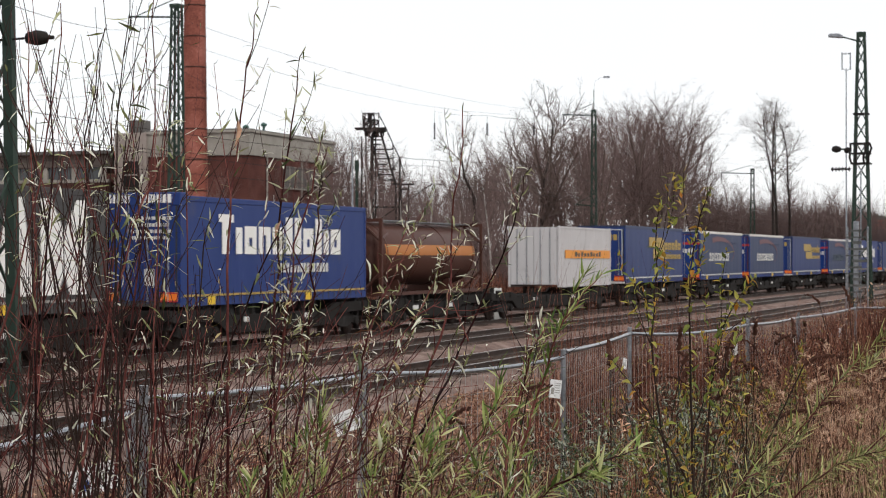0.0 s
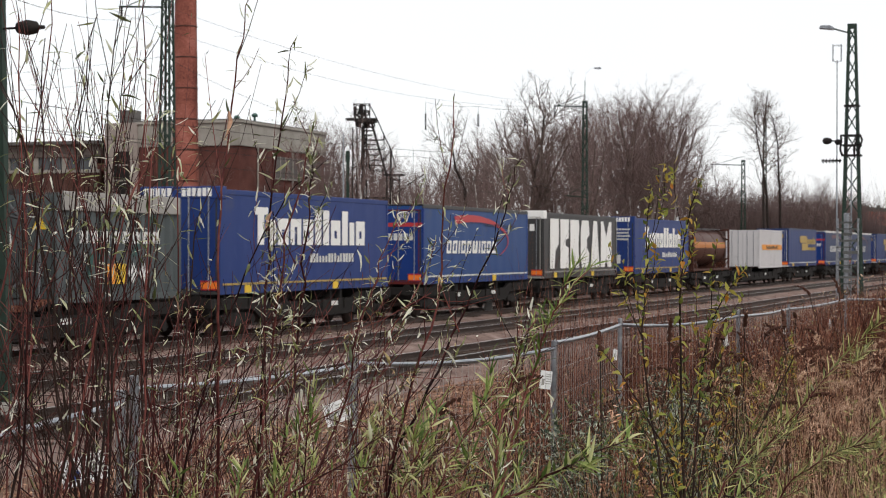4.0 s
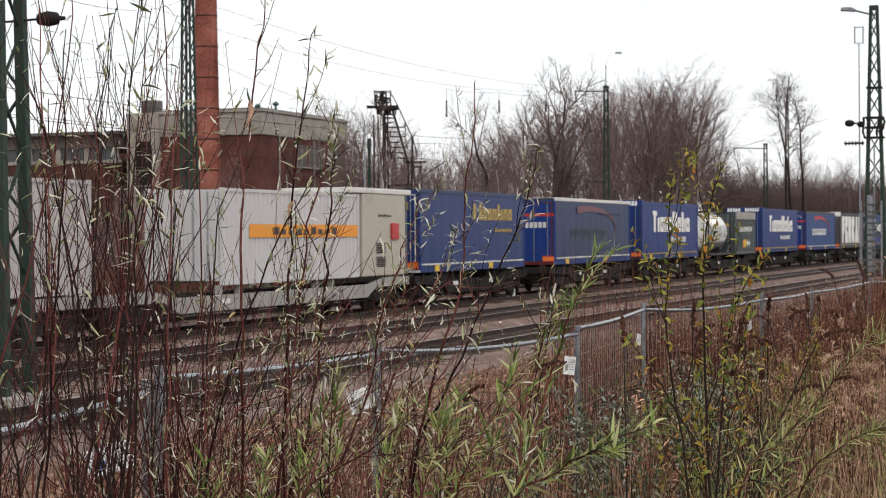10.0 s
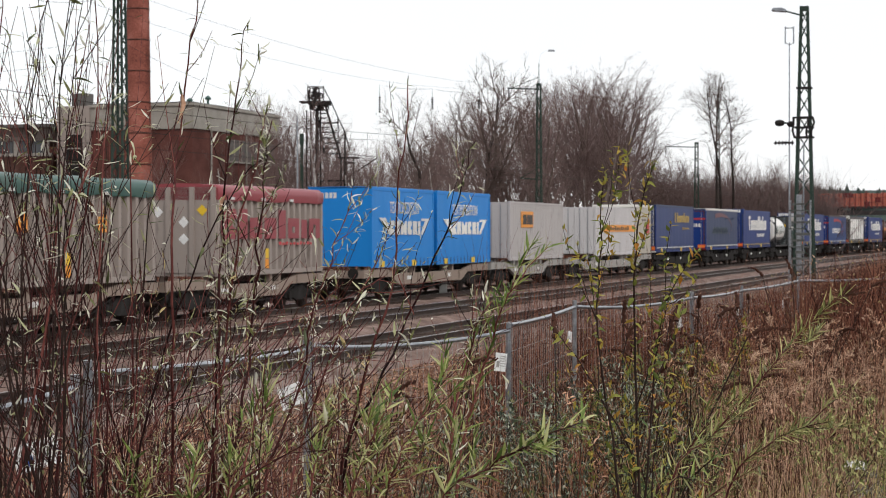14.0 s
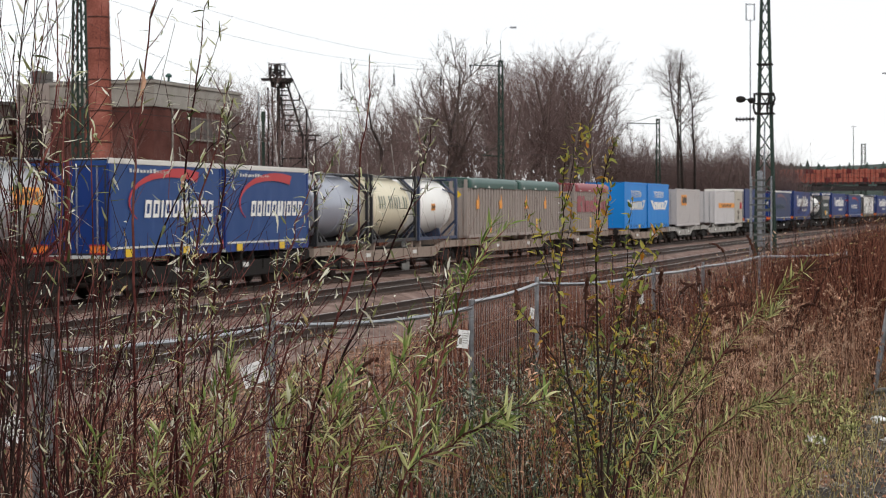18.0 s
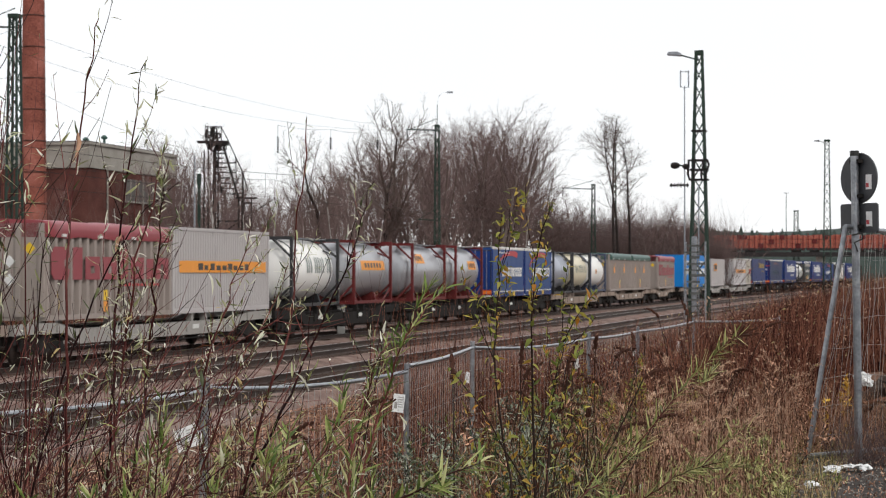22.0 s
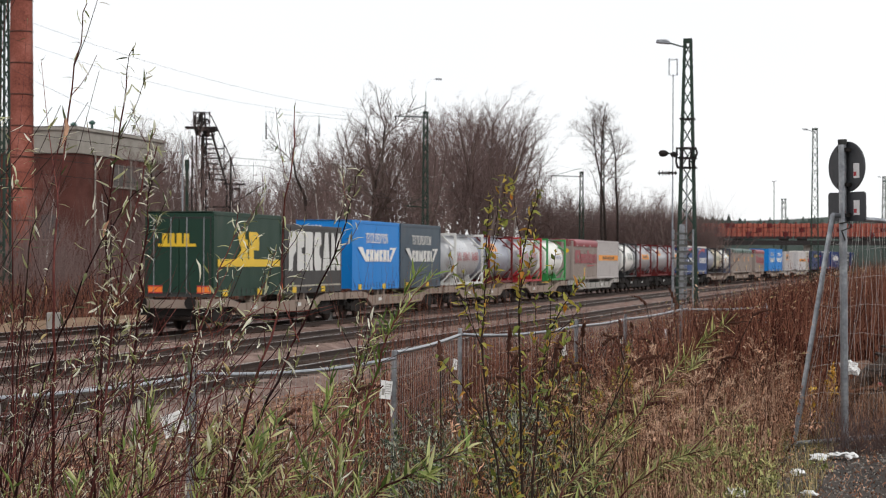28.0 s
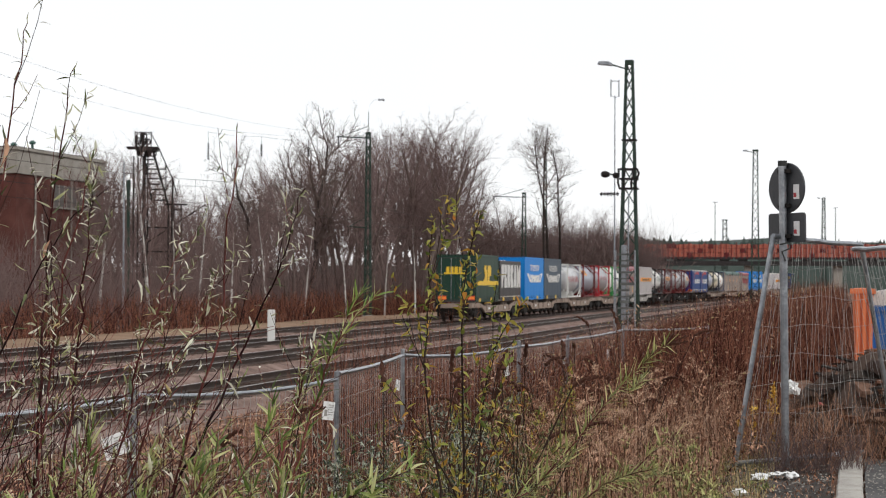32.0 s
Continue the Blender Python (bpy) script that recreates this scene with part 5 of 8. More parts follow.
# masts across the tracks
mast(-12.6, 84.0, 14.7, 0.68, 0.36, -20, "green lattice catenary mast with cross arm", bays=20, arm=((14.2, 2.6),), z=-0.3)
mast(11.0, 129.5, 13.5, 0.44, 0.26, -20, "green lattice catenary mast with cross arm", bays=16, leg=0.05, arm=((13.2, 2.4), (6.6, 1.6)), z=-0.3)
mast(31.1, 178.5, 11.7, 0.5, 0.28, -20, "green lattice catenary mast with cross arm", bays=14, leg=0.06, arm=((11.3, 3.3),), z=-0.3)
mast(35.6, 191, 16.8, 0.4, 0.24, -20, "dark green lattice mast behind the lone tree", bays=18, z=-0.3)
mast(53.4, 172.0, 15.9, 0.8, 0.4, -20, "green lattice mast with lamp arm", bays=18, lamp=True, z=-0.3)
mast(93.5, 320, 13.9, 1.0, 0.6, 0, "far green lattice mast", bays=10, z=0)
mast(112.5, 320, 18.2, 0.9, 0.4, 0, "far green lattice mast with lamp", bays=10, z=0, lamp=True)
for x, y, h in ((91.65, 320, 17.2), (114.8, 320, 16.4)):
    far_pole = thing("street_lamp", "thin grey lamp post far off", "street lamp", "far lamp posts", pose(x, y, 0))
    bm = bmesh.new()
    tube(bm, (0, 0, 0), (0, 0, h), 0.09, 0.06, n=6)
    part("post", bm, M["mast_green"], far_pole)
    bm = bmesh.new()
    tube(bm, (-0.45, 0, h), (0.45, 0, h + 0.05), 0.07, n=5)
    part("lamp_head", bm, M["galv"], far_pole)
for x, y, h in ((-26.9, 110, 13.2), (-5.3, 104, 9.6)):
    lp = thing("lamp_post", "slim grey yard lamp post", "lamp post", "yard lamp posts", pose(x, y, -0.3))
    bm = bmesh.new()
    tube(bm, (0, 0, 0), (0, 0, h), 0.07, 0.04, n=8)
    part("post", bm, M["galv"], lp)

lamp_arm = thing("mast_lamp", "small lamp on a thin rod above the mast", "lamp", m=pose(11.0, 129.5, 13.2))
bm = bmesh.new()
tube(bm, (0, 0, 0), (0, 0, 1.6), 0.025, n=6)
part("rod", bm, M["mast_green"], lamp_arm)
bm = bmesh.new()
pipe(bm, [(0, 0, 1.6), (0.1, 0, 2.2), (0.45, 0, 2.5), (0.75, 0, 2.52)], 0.006, n=5)
part("neck", bm, M["galv"], lamp_arm)
bm = bmesh.new()
bx(bm, 0.7, 1.15, -0.12, 0.12, 2.46, 2.58)
part("lamp_head", bm, M["galv"], lamp_arm)

# overhead wires sagging between supports
def wire(a, b, sag, r=0.012, n=14):
    t = thing("overhead_wire", "thin dark overhead wire", "overhead wire", "overhead wires")
    bm = bmesh.new()
    pipe(bm, [Vector(a).lerp(Vector(b), i / n) - Vector((0, 0, sag * 4 * (i / n) * (1 - i / n))) for i in range(n + 1)], r, n=4)
    part("wire", bm, M["dark_iron"], t)
    return t


def line_point(s, side, z):
    x, y, h = track(s, side)
    return (x, y, z)


for side in (1.25, 5.9):
    for s0, s1 in ((-120, -45), (-45, 20), (20, 85), (85, 150), (150, 230), (230, 330)):
        wire(line_point(s0, side, 5.4), line_point(s1, side, 5.4), 0.08, 0.01)
        wire(line_point(s0, side, 6.7), line_point(s1, side, 6.7), 0.75, 0.01)
        for k in (0.2, 0.5, 0.8):
            s = s0 + (s1 - s0) * k
            wire(line_point(s, side, 5.4), line_point(s, side, 6.7 - 0.75 * 4 * k * (1 - k)), 0.0, 0.008, 1)
for a, b, sag in (((-8.15, 32, 7.2), (-12.6, 84, 13.9), 0.6), ((-12.6, 84, 13.9), (11, 129.5, 13.0), 1.0), ((11, 129.5, 13.0), (34.2, 178, 11.4), 0.9),
                  ((-15.2, 83, 13.7), (8.6, 129, 12.9), 1.3), ((34, 178, 10), (90, 325, 12), 2.0),
                  ((-40, 100, 12.4), (-12.6, 84, 11.6), 0.7), ((-38, 85, 9.8), (-12.6, 84, 10.6), 0.5), ((-38, 84, 8.2), (-8.15, 32, 6.4), 0.7), ((-12.6, 84, 11.5), (-4.8, 120, 10.5), 0.6)):
    wire(a, b, sag, 0.007)
INSULATORS = [(-0.56, 118.0, 12.25, 10.4), (2.93, 118.0, 12.0, 10.66), (6.04, 118.0, 11.8, 10.66)]
for x, y, z0, z1 in INSULATORS:
    chain = thing("insulator_string", "dark hanging insulator string on an overhead wire", "insulator", "insulator strings", pose(x, y, z0))
    bm = bmesh.new()
    tube(bm, (0, 0, 0), (0, 0, (z1 - z0) * 0.4), 0.012, n=5)
    part("rod", bm, M["dark_iron"], chain)
    bm = bmesh.new()
    insulator(bm, (0, 0, (z1 - z0) * 0.4), (0, 0, z1 - z0), 0.1, 7)
    part("disc_stack", bm, M["dark_iron"], chain)
for (xa, ya, za, _), (xb, yb, zb, _) in zip(INSULATORS, INSULATORS[1:] + [(11.0, 129.5, 12.9, 0)]):
    wire((xa, ya, za), (xb, yb, zb), 0.12, 0.01)
# ---- the signal tower of dark iron with its platform and stair
tower = thing("signal_tower", "rusty dark iron tower with caged lamp platform and stair", "tower", m=pose(-4.9, 120, -0.3, 0, 0, -3))
iron = M["dark_iron"]


def iron_bar(name, a, b, r, parent=None, n=5):
    bm = bmesh.new()
    tube(bm, a, b, r, n=n)
    return part(name, bm, iron, parent or tower)


for x, y, r in ((-0.35, 0.5, 0.06), (0.12, 0.0, 0.13), (-0.55, -0.4, 0.05), (0.3, 0.5, 0.06)):
    iron_bar("leg", (x, y, 0), (x, y, 11.0), r)
for z in (2.0, 3.6, 5.2, 6.8, 8.4, 10.0):
    iron_bar("leg_brace", (-0.55, -0.4, z), (0.12, 0.0, z + 0.5), 0.03)
    iron_bar("leg_brace", (-0.35, 0.5, z), (0.3, 0.5, z + 0.4), 0.03)
for x0, x1, z0, z1 in ((-1.0, 1.05, 11.5, 11.6), (-0.42, 1.02, 11.36, 11.5)):
    bm = bmesh.new()
    bx(bm, x0, x1, -0.7, 0.7, z0, z1)
    part("platform", bm, iron, tower)
for z in (12.05, 12.55):
    for a, b in (((-0.46, -0.6), (0.62, -0.6)), ((0.62, -0.6), (0.5, 0.6)), ((0.5, 0.6), (-0.42, 0.6)), ((-0.42, 0.6), (-0.46, -0.6))):
        iron_bar("hand_rail", (*a, z), (*b, z), 0.03)
for x, y in ((-0.46, -0.6), (-0.1, -0.6), (0.28, -0.6), (0.62, -0.6), (0.5, 0.6), (0.05, 0.6), (-0.42, 0.6)):
    iron_bar("baluster", (x, y, 11.6), (x, y, 12.6), 0.03)


def hoop(cx, cy, z, r, rr):
    bm = bmesh.new()
    pipe(bm, [(cx + r * math.cos(math.tau * i / 14), cy, z + r * math.sin(math.tau * i / 14)) for i in range(15)], rr, n=6, caps=False)
    part("lamp_hoop", bm, iron, tower)


for cx, cy, z, r in ((-0.26, -0.5, 12.0, 0.2), (0.1, -0.4, 12.3, 0.2), (0.4, -0.5, 11.95, 0.16), (-0.1, 0.4, 11.9, 0.22), (0.05, -0.5, 11.12, 0.17), (0.75, -0.4, 11.15, 0.18)):
    hoop(cx, cy, z, r, 0.05)
for x0, x1, y0, z0, z1 in ((-0.46, -0.34, -0.3, 11.6, 12.4), (-0.1, 0.1, -0.1, 11.6, 12.62), (0.22, 0.34, -0.2, 11.6, 12.2), (-0.36, 0.0, -0.4, 11.0, 11.36), (0.2, 0.55, -0.3, 10.95, 11.36), (0.7, 0.82, -0.4, 10.9, 11.36)):
    bm = bmesh.new()
    bx(bm, x0, x1, y0, y0 + 0.25, z0, z1)
    bevel(bm, 0.04, 1)
    part("lamp_housing", bm, iron, tower)
# the open stair leans away from the leg; every third tread is a small landing
for z, x0, x1 in ((10.8, 0.05, 0.75), (10.48, 0.09, 0.72), (10.16, 0.15, 1.5), (9.85, 0.2, 0.95), (9.53, 0.28, 1.49), (9.15, 0.35, 1.15), (8.8, 0.5, 1.68), (8.45, 0.58, 1.45), (8.07, 0.62, 1.65)):
    bm = bmesh.new()
    bx(bm, x0, x1, -0.35, 0.35, z - 0.03, z + 0.025)
    part("stair_tread", bm, iron, tower)
for yy in (-0.35, 0.35):
    iron_bar("stair_string", (0.68, yy, 11.3), (1.7, yy, 7.8), 0.06)
    iron_bar("stair_string", (0.06, yy, 11.2), (0.62, yy, 8.0), 0.03)
    for a, b in (((0.6, 12.45), (1.04, 11.6)), ((1.04, 11.6), (1.53, 10.5)), ((1.53, 10.5), (1.99, 9.53)), ((1.99, 9.53), (2.32, 8.3))):
        iron_bar("hand_rail", (a[0], yy, a[1]), (b[0], yy, b[1]), 0.022)
    iron_bar("rail_post", (1.5, yy, 10.16), (1.53, yy, 10.5), 0.02)
    iron_bar("rail_post", (1.53, yy, 10.5), (1.53, yy, 8.8), 0.02)
    iron_bar("rail_post", (1.99, yy, 9.53), (1.99, yy, 7.8), 0.04)
    iron_bar("rail_brace", (1.55, yy, 8.85), (1.97, yy, 9.5), 0.018)
for z, x0, x1 in ((7.75, 1.5, 2.95), (7.42, 1.9, 2.65), (6.2, 0.4, 2.4), (4.6, 0.3, 2.6)):
    bm = bmesh.new()
    bx(bm, x0, x1, -0.5, 0.5, z, z + 0.09)
    part("landing", bm, iron, tower)
for x, r in ((1.75, 0.07), (2.05, 0.13), (2.6, 0.05)):
    iron_bar("leg", (x, -0.3, 0), (x, -0.3, 7.75), r)
iron_bar("stay", (0.3, -0.4, 5.2), (4.2, -0.4, 7.8), 0.04)
pipe_box = thing("signal_box", "slim dark green trackside post with box", "signal box", m=pose(-5.72, 118, -0.3))
bm = bmesh.new()
bx(bm, -0.1, 0.1, -0.1, 0.1, 0, 9.2)
bx(bm, -0.14, 0.14, -0.14, 0.14, 8.6, 9.3)
part("post", bm, M["mast_green"], pipe_box)

# ---- the brick works with its chimney
FACT = radians(20.1)


def works_pose(x, y, z=-0.3):
    return pose(x, y, z, 0, 0, -math.degrees(FACT))


works = thing("factory_building", "brown brick factory with concrete attic band", "factory", m=works_pose(-14.7, 134.2))


def slab_part(name, x0, x1, y0, y1, z0, z1, mat, parent, label="", soft=0.0):
    bm = bmesh.new()
    bx(bm, x0, x1, y0, y1, z0, z1)
    if soft:
        bevel(bm, soft, 1)
    return part(name, bm, mat, parent, label)


# local x runs square to the railway (towards it), local y along it
slab_part("wall", -8.6, 0, 0, 0.4, 0, 10.6, M["brick"], works, "brown brick wall")
slab_part("wall", -0.4, 0, 0.4, 15.9, 0, 10.6, M["brick"], works, "brown brick wall")
slab_part("wall", -30, -0.4, 15.5, 15.9, 0, 10.6, M["brick"], works)
slab_part("attic", -8.7, 0.12, -0.12, 16.0, 10.6, 12.35, M["concrete"], works, "weathered concrete attic band", 0.03)
slab_part("cornice", -8.8, 0.25, -0.25, 16.1, 12.35, 12.55, M["concrete"], works)
slab_part("roof", -8.5, -0.1, 0.1, 15.8, 12.56, 12.66, M["roofing"], works)
st = slab_part("stair_bay", -11.4, -8.6, -0.3, 5, 0, 12.5, M["waste_grey"], works, "concrete stair bay")
slab_part("dark_opening", -10.6, -9.2, -0.33, -0.29, 5.6, 10.3, M["dark_iron"], st)
for i in range(3):
    slab_part("opening_bar", -10.62, -9.18, -0.36, -0.32, 6.8 + i * 1.2, 6.9 + i * 1.2, M["concrete"], st)
slab_part("vent_hood", -10.9, -9.6, 1.0, 2.2, 12.5, 13.6, M["roofing"], works, "", 0.05)
for i in range(4):
    wn = slab_part("window", -0.02, 0.06, 6.2 + i * 2.3, 8.2 + i * 2.3, 8.4, 10.1, M["roofing"], works, "grey panelled factory window")
    for k in range(3):
        slab_part("glazing_bar", 0.06, 0.09, 6.2 + i * 2.3 + k * 0.97, 6.28 + i * 2.3 + k * 0.97, 8.4, 10.1, M["waste_grey"], wn)
    slab_part("sill", 0.0, 0.18, 6.1 + i * 2.3, 8.3 + i * 2.3, 8.28, 8.4, M["concrete"], wn)
for i in range(3):
    wn = slab_part("window", -7.6 + i * 2.4, -6.2 + i * 2.4, -0.04, 0.0, 4.2, 6.0, M["glass"], works, "dark factory window")
    slab_part("sill", -7.7 + i * 2.4, -6.1 + i * 2.4, -0.14, 0.0, 4.08, 4.2, M["concrete"], wn)
for x, y in ((-6.0, 3), (-3.2, 6), (-0.9, 4.5)):
    bm = bmesh.new()
    tube(bm, (x, y, 12.6), (x, y, 13.1), 0.1, n=8)
    lathe(bm, [(13.1, 0.22), (13.25, 0.26), (13.4, 0.08)], axis="z", n=10, cx=x, cz=y)
    part("roof_vent", bm, M["tarp_green"], works)
for y in (3.0, 9.4):
    bm = bmesh.new()
    tube(bm, (0.12, y, 0), (0.12, y, 11.0), 0.07, n=6)
    part("downpipe", bm, M["concrete"], works)
annex = thing("factory_annex", "long low factory wing with window band", "factory", m=works_pose(-25.4, 138.1))
slab_part("wall", -22, -0.7, -0.4, 0, 0, 8.9, M["brown"], annex, "dark brown brick wall")
slab_part("wall", -1.1, -0.7, 0, 9, 0, 8.9, M["brown"], annex)
slab_part("parapet", -22.2, -0.5, -0.6, 9, 9.9, 10.9, M["waste_groove"], annex, "weathered concrete parapet", 0.03)
slab_part("roof_edge", -22.6, -0.2, -1.1, 9, 10.9, 11.15, M["roofing"], annex, "dark roof edge")
slab_part("sill_band", -22, -0.6, -0.5, 0, 8.7, 8.95, M["concrete"], annex)
for i in range(8):
    wn = slab_part("window", -21.5 + i * 2.6, -19.3 + i * 2.6, -0.34, -0.28, 8.95, 9.9, M["glass"], annex)
    slab_part("mullion", -19.3 + i * 2.6, -18.9 + i * 2.6, -0.5, -0.28, 8.95, 9.9, M["concrete"], wn)
for i in range(3):
    wn = slab_part("window", -15 + i * 4.2, -12.8 + i * 4.2, -0.44, -0.39, 5.4, 7.2, M["glass"], annex)
    slab_part("sill", -15.1 + i * 4.2, -12.7 + i * 4.2, -0.55, -0.4, 5.25, 5.4, M["concrete"], wn)

chimney = thing("chimney", "tall red-brown brick chimney with iron hoops", "chimney", m=pose(-17.3, 123.8, -0.3))
bm = bmesh.new()
rings = [(z, 1.0 - 0.0125 * z) for z in range(0, 37, 2)]
lathe(bm, rings, axis="z", n=32)
part("shaft", bm, M["chimney_brick"], chimney)
for i in range(15):
    z = 3.2 + i * 2.15
    r = 1.0 - 0.0125 * z
    bm = bmesh.new()
    lathe(bm, [(z - 0.05, r + 0.002), (z - 0.045, r + 0.03), (z + 0.045, r + 0.03), (z + 0.05, r + 0.002)], axis="z", n=32)
    part("hoop", bm, M["brown"], chimney)
bm = bmesh.new()
bx(bm, -1.3, 1.3, -1.3, 1.3, -0.2, 2.2)
part("plinth", bm, M["brick"], chimney)
for sx in (-0.2, 0.2):
    bm = bmesh.new()
    tube(bm, (sx + 0.75, -0.75, 2), (sx + 0.45, -0.45, 36), 0.025, n=4)
    part("ladder_rail", bm, M["brown"], chimney)

# ---- the bridge in the distance with its train of red stake wagons
BX, BY = 76.7, 321.0
bridge_turn = math.degrees(math.atan2(-8.4, 29.0))
bridge = thing("railway_bridge", "dark steel girder bridge on concrete piers", "bridge", m=pose(BX, BY, 0, 0, 0, bridge_turn))
slab_part("girder", -7, 130, 0, 0.5, 5.45, 6.3, M["bridge_steel"], bridge, "dark riveted girder")
slab_part("deck", -7, 130, 0.5, 7, 5.8, 6.2, M["concrete"], bridge)
for x in range(-6, 130, 4):
    slab_part("girder_rib", x, x + 0.25, -0.12, 0, 5.45, 6.3, M["bridge_steel"], bridge)
for x in (4, 20, 36, 60, 90, 120):
    slab_part("pier", x, x + 1.6, 1, 6, -0.3, 5.8, M["concrete"], bridge, "grey concrete pier")
slab_part("abutment", -18, -7, -1, 9, -0.3, 6.0, M["concrete"], bridge)
for i in range(12):
    x0 = -5 + i * 11.6
    wg = thing("stake_wagon", "orange-red load between dark stakes", "railway wagon", "wagons on the bridge", pose(BX, BY, 0, 0, 0, bridge_turn) @ pose(x0, 2.2, 6.3))
    for k in range(12):
        lo = 0.75
        for j in range(3):
            hi = lo + 0.76 + 0.07 * math.sin(i * 2.2 + k * 1.9 + j * 3.1)
            off = 0.06 * math.sin(k * 5.1 + j * 2.3 + i)
            slab_part("load_block", 0.04 + k * 0.966, 0.95 + k * 0.966, off, 2.6, lo, hi, M["bridge_red" if (k * 3 + j + i * 5) % 7 else "frame_maroon"], wg, "", 0.04)
            lo = hi + 0.05
    slab_part("floor", 0, 11.4, -0.1, 2.7, 0.35, 0.75, M["bridge_steel"], wg)
    for k in range(12):
        slab_part("stake", 0.3 + k * 0.97, 0.46 + k * 0.97, -0.12, 0.02, 0.4, 3.2 + 0.3 * (k % 3 == 0), M["frame_maroon"], wg)
    for k in (1.5, 9.8):
        slab_part("bogie", k - 0.9, k + 0.9, 0.1, 2.5, -0.08, 0.36, M["wagon_dark"], wg)
underpass = raw("embankment", [(BX - 60, BY + 26, -0.4), (BX + 260, BY - 60, -0.4), (BX + 260, BY - 50, 5.4), (BX - 60, BY + 36, 5.4), (BX - 60, BY + 60, 5.4), (BX + 260, BY - 20, 5.4)], [(0, 1, 2, 3), (3, 2, 5, 4)], M["far_wood"])
tagged(underpass, "dark overgrown embankment behind the bridge", "embankment", kind="structure")
for i in range(12):
    x, y, h = track(150 + i * 13, -9 - (i % 3) * 3)
    veh = thing("parked_van", "blue or white van far off", "van", "far parked vehicles", pose(x + 22 + i * 2.5, y - 6, 0.0, 0, 0, 65 + 7 * (i % 4)))
    mm = (M["trans_blue"], M["off_white"], M["pan_deep"], M["wagon_grey"])[i % 4]
    bm = bmesh.new()
    prism(bm, [(-2.4, 0.35), (2.3, 0.35), (2.35, 0.95), (1.7, 1.15), (1.1, 1.9), (-2.35, 1.95)], "x", -0.95, 0.95)
    bevel(bm, 0.07, 2)
    part("body", bm, mm, veh)
    bm = bmesh.new()
    prism(bm, [(-2.0, 1.25), (1.4, 1.25), (1.05, 1.75), (-2.0, 1.75)], "x", -0.965, 0.965)
    part("side_window", bm, M["glass"], veh)
    for yy in (-1.5, 1.5):
        for sx in (-0.97, 0.75):
            bm = bmesh.new()
            lathe(bm, [(sx, 0.12), (sx, 0.32), (sx + 0.22, 0.32), (sx + 0.22, 0.12)], axis="x", n=14, cx=yy, cz=0.32)
            part("wheel", bm, M["rubber"], veh)


# ---- bare trees
def grow(verts, faces, a, d, length, r, level, rnd, top, spread, kids, bend=0.6, thick=0.55, low=0.22, up=0.3, reach=1.0, lift=0.13):
    """One branch of several bent joints, and the branches on it; all tubes of three or five sides."""
    n = 5 if level == 0 else 3
    segs = 6 if level == 0 else (4 if level == 1 else (3 if level == 2 else 2))
    p, d = Vector(a), Vector(d).normalized()
    ring0 = None
    path = []
    for i in range(segs + 1):
        k = i / segs
        rr = r * (1 - 0.75 * k)
        u = d.orthogonal().normalized()
        w = d.cross(u)
        base = len(verts)
        for j in range(n):
            o = u * math.cos(math.tau * j / n) + w * math.sin(math.tau * j / n)
            verts.append(tuple(p + o * rr))
        if ring0 is not None:
            for j in range(n):
                faces.append((ring0 + j, ring0 + (j + 1) % n, base + (j + 1) % n, base + j))
        ring0 = base
        path.append((p.copy(), d.copy(), rr))
        d = (d + Vector((rnd.gauss(0, 0.13), rnd.gauss(0, 0.13), rnd.gauss(0.04 if level == 0 else lift, 0.1))) * (bend if level == 0 else 1.25)).normalized()
        p = p + d * (length / segs)
    if level < top:
        for i in range(kids[level]):
            k = rnd.uniform(low if level == 0 else 0.15, 1.0)
            q = min(segs - 1, int(k * segs))
            f = k * segs - q
            p0 = path[q][0].lerp(path[q + 1][0], f)
            dd = path[q][1]
            side = dd.orthogonal().normalized()
            side.rotate(Matrix.Rotation(rnd.uniform(0, math.tau), 3, dd))
            nd = (dd * (1 - spread[level]) + side * spread[level] + Vector((0, 0, up))).normalized()
            grow(verts, faces, p0, nd, length * rnd.uniform(0.34, 0.62) * (1.2 - 0.6 * k) * (reach if level == 0 else 1.0), max(0.0065, path[q][2] * thick), level + 1, rnd, top, spread, kids, bend, thick, low, up, reach, lift)


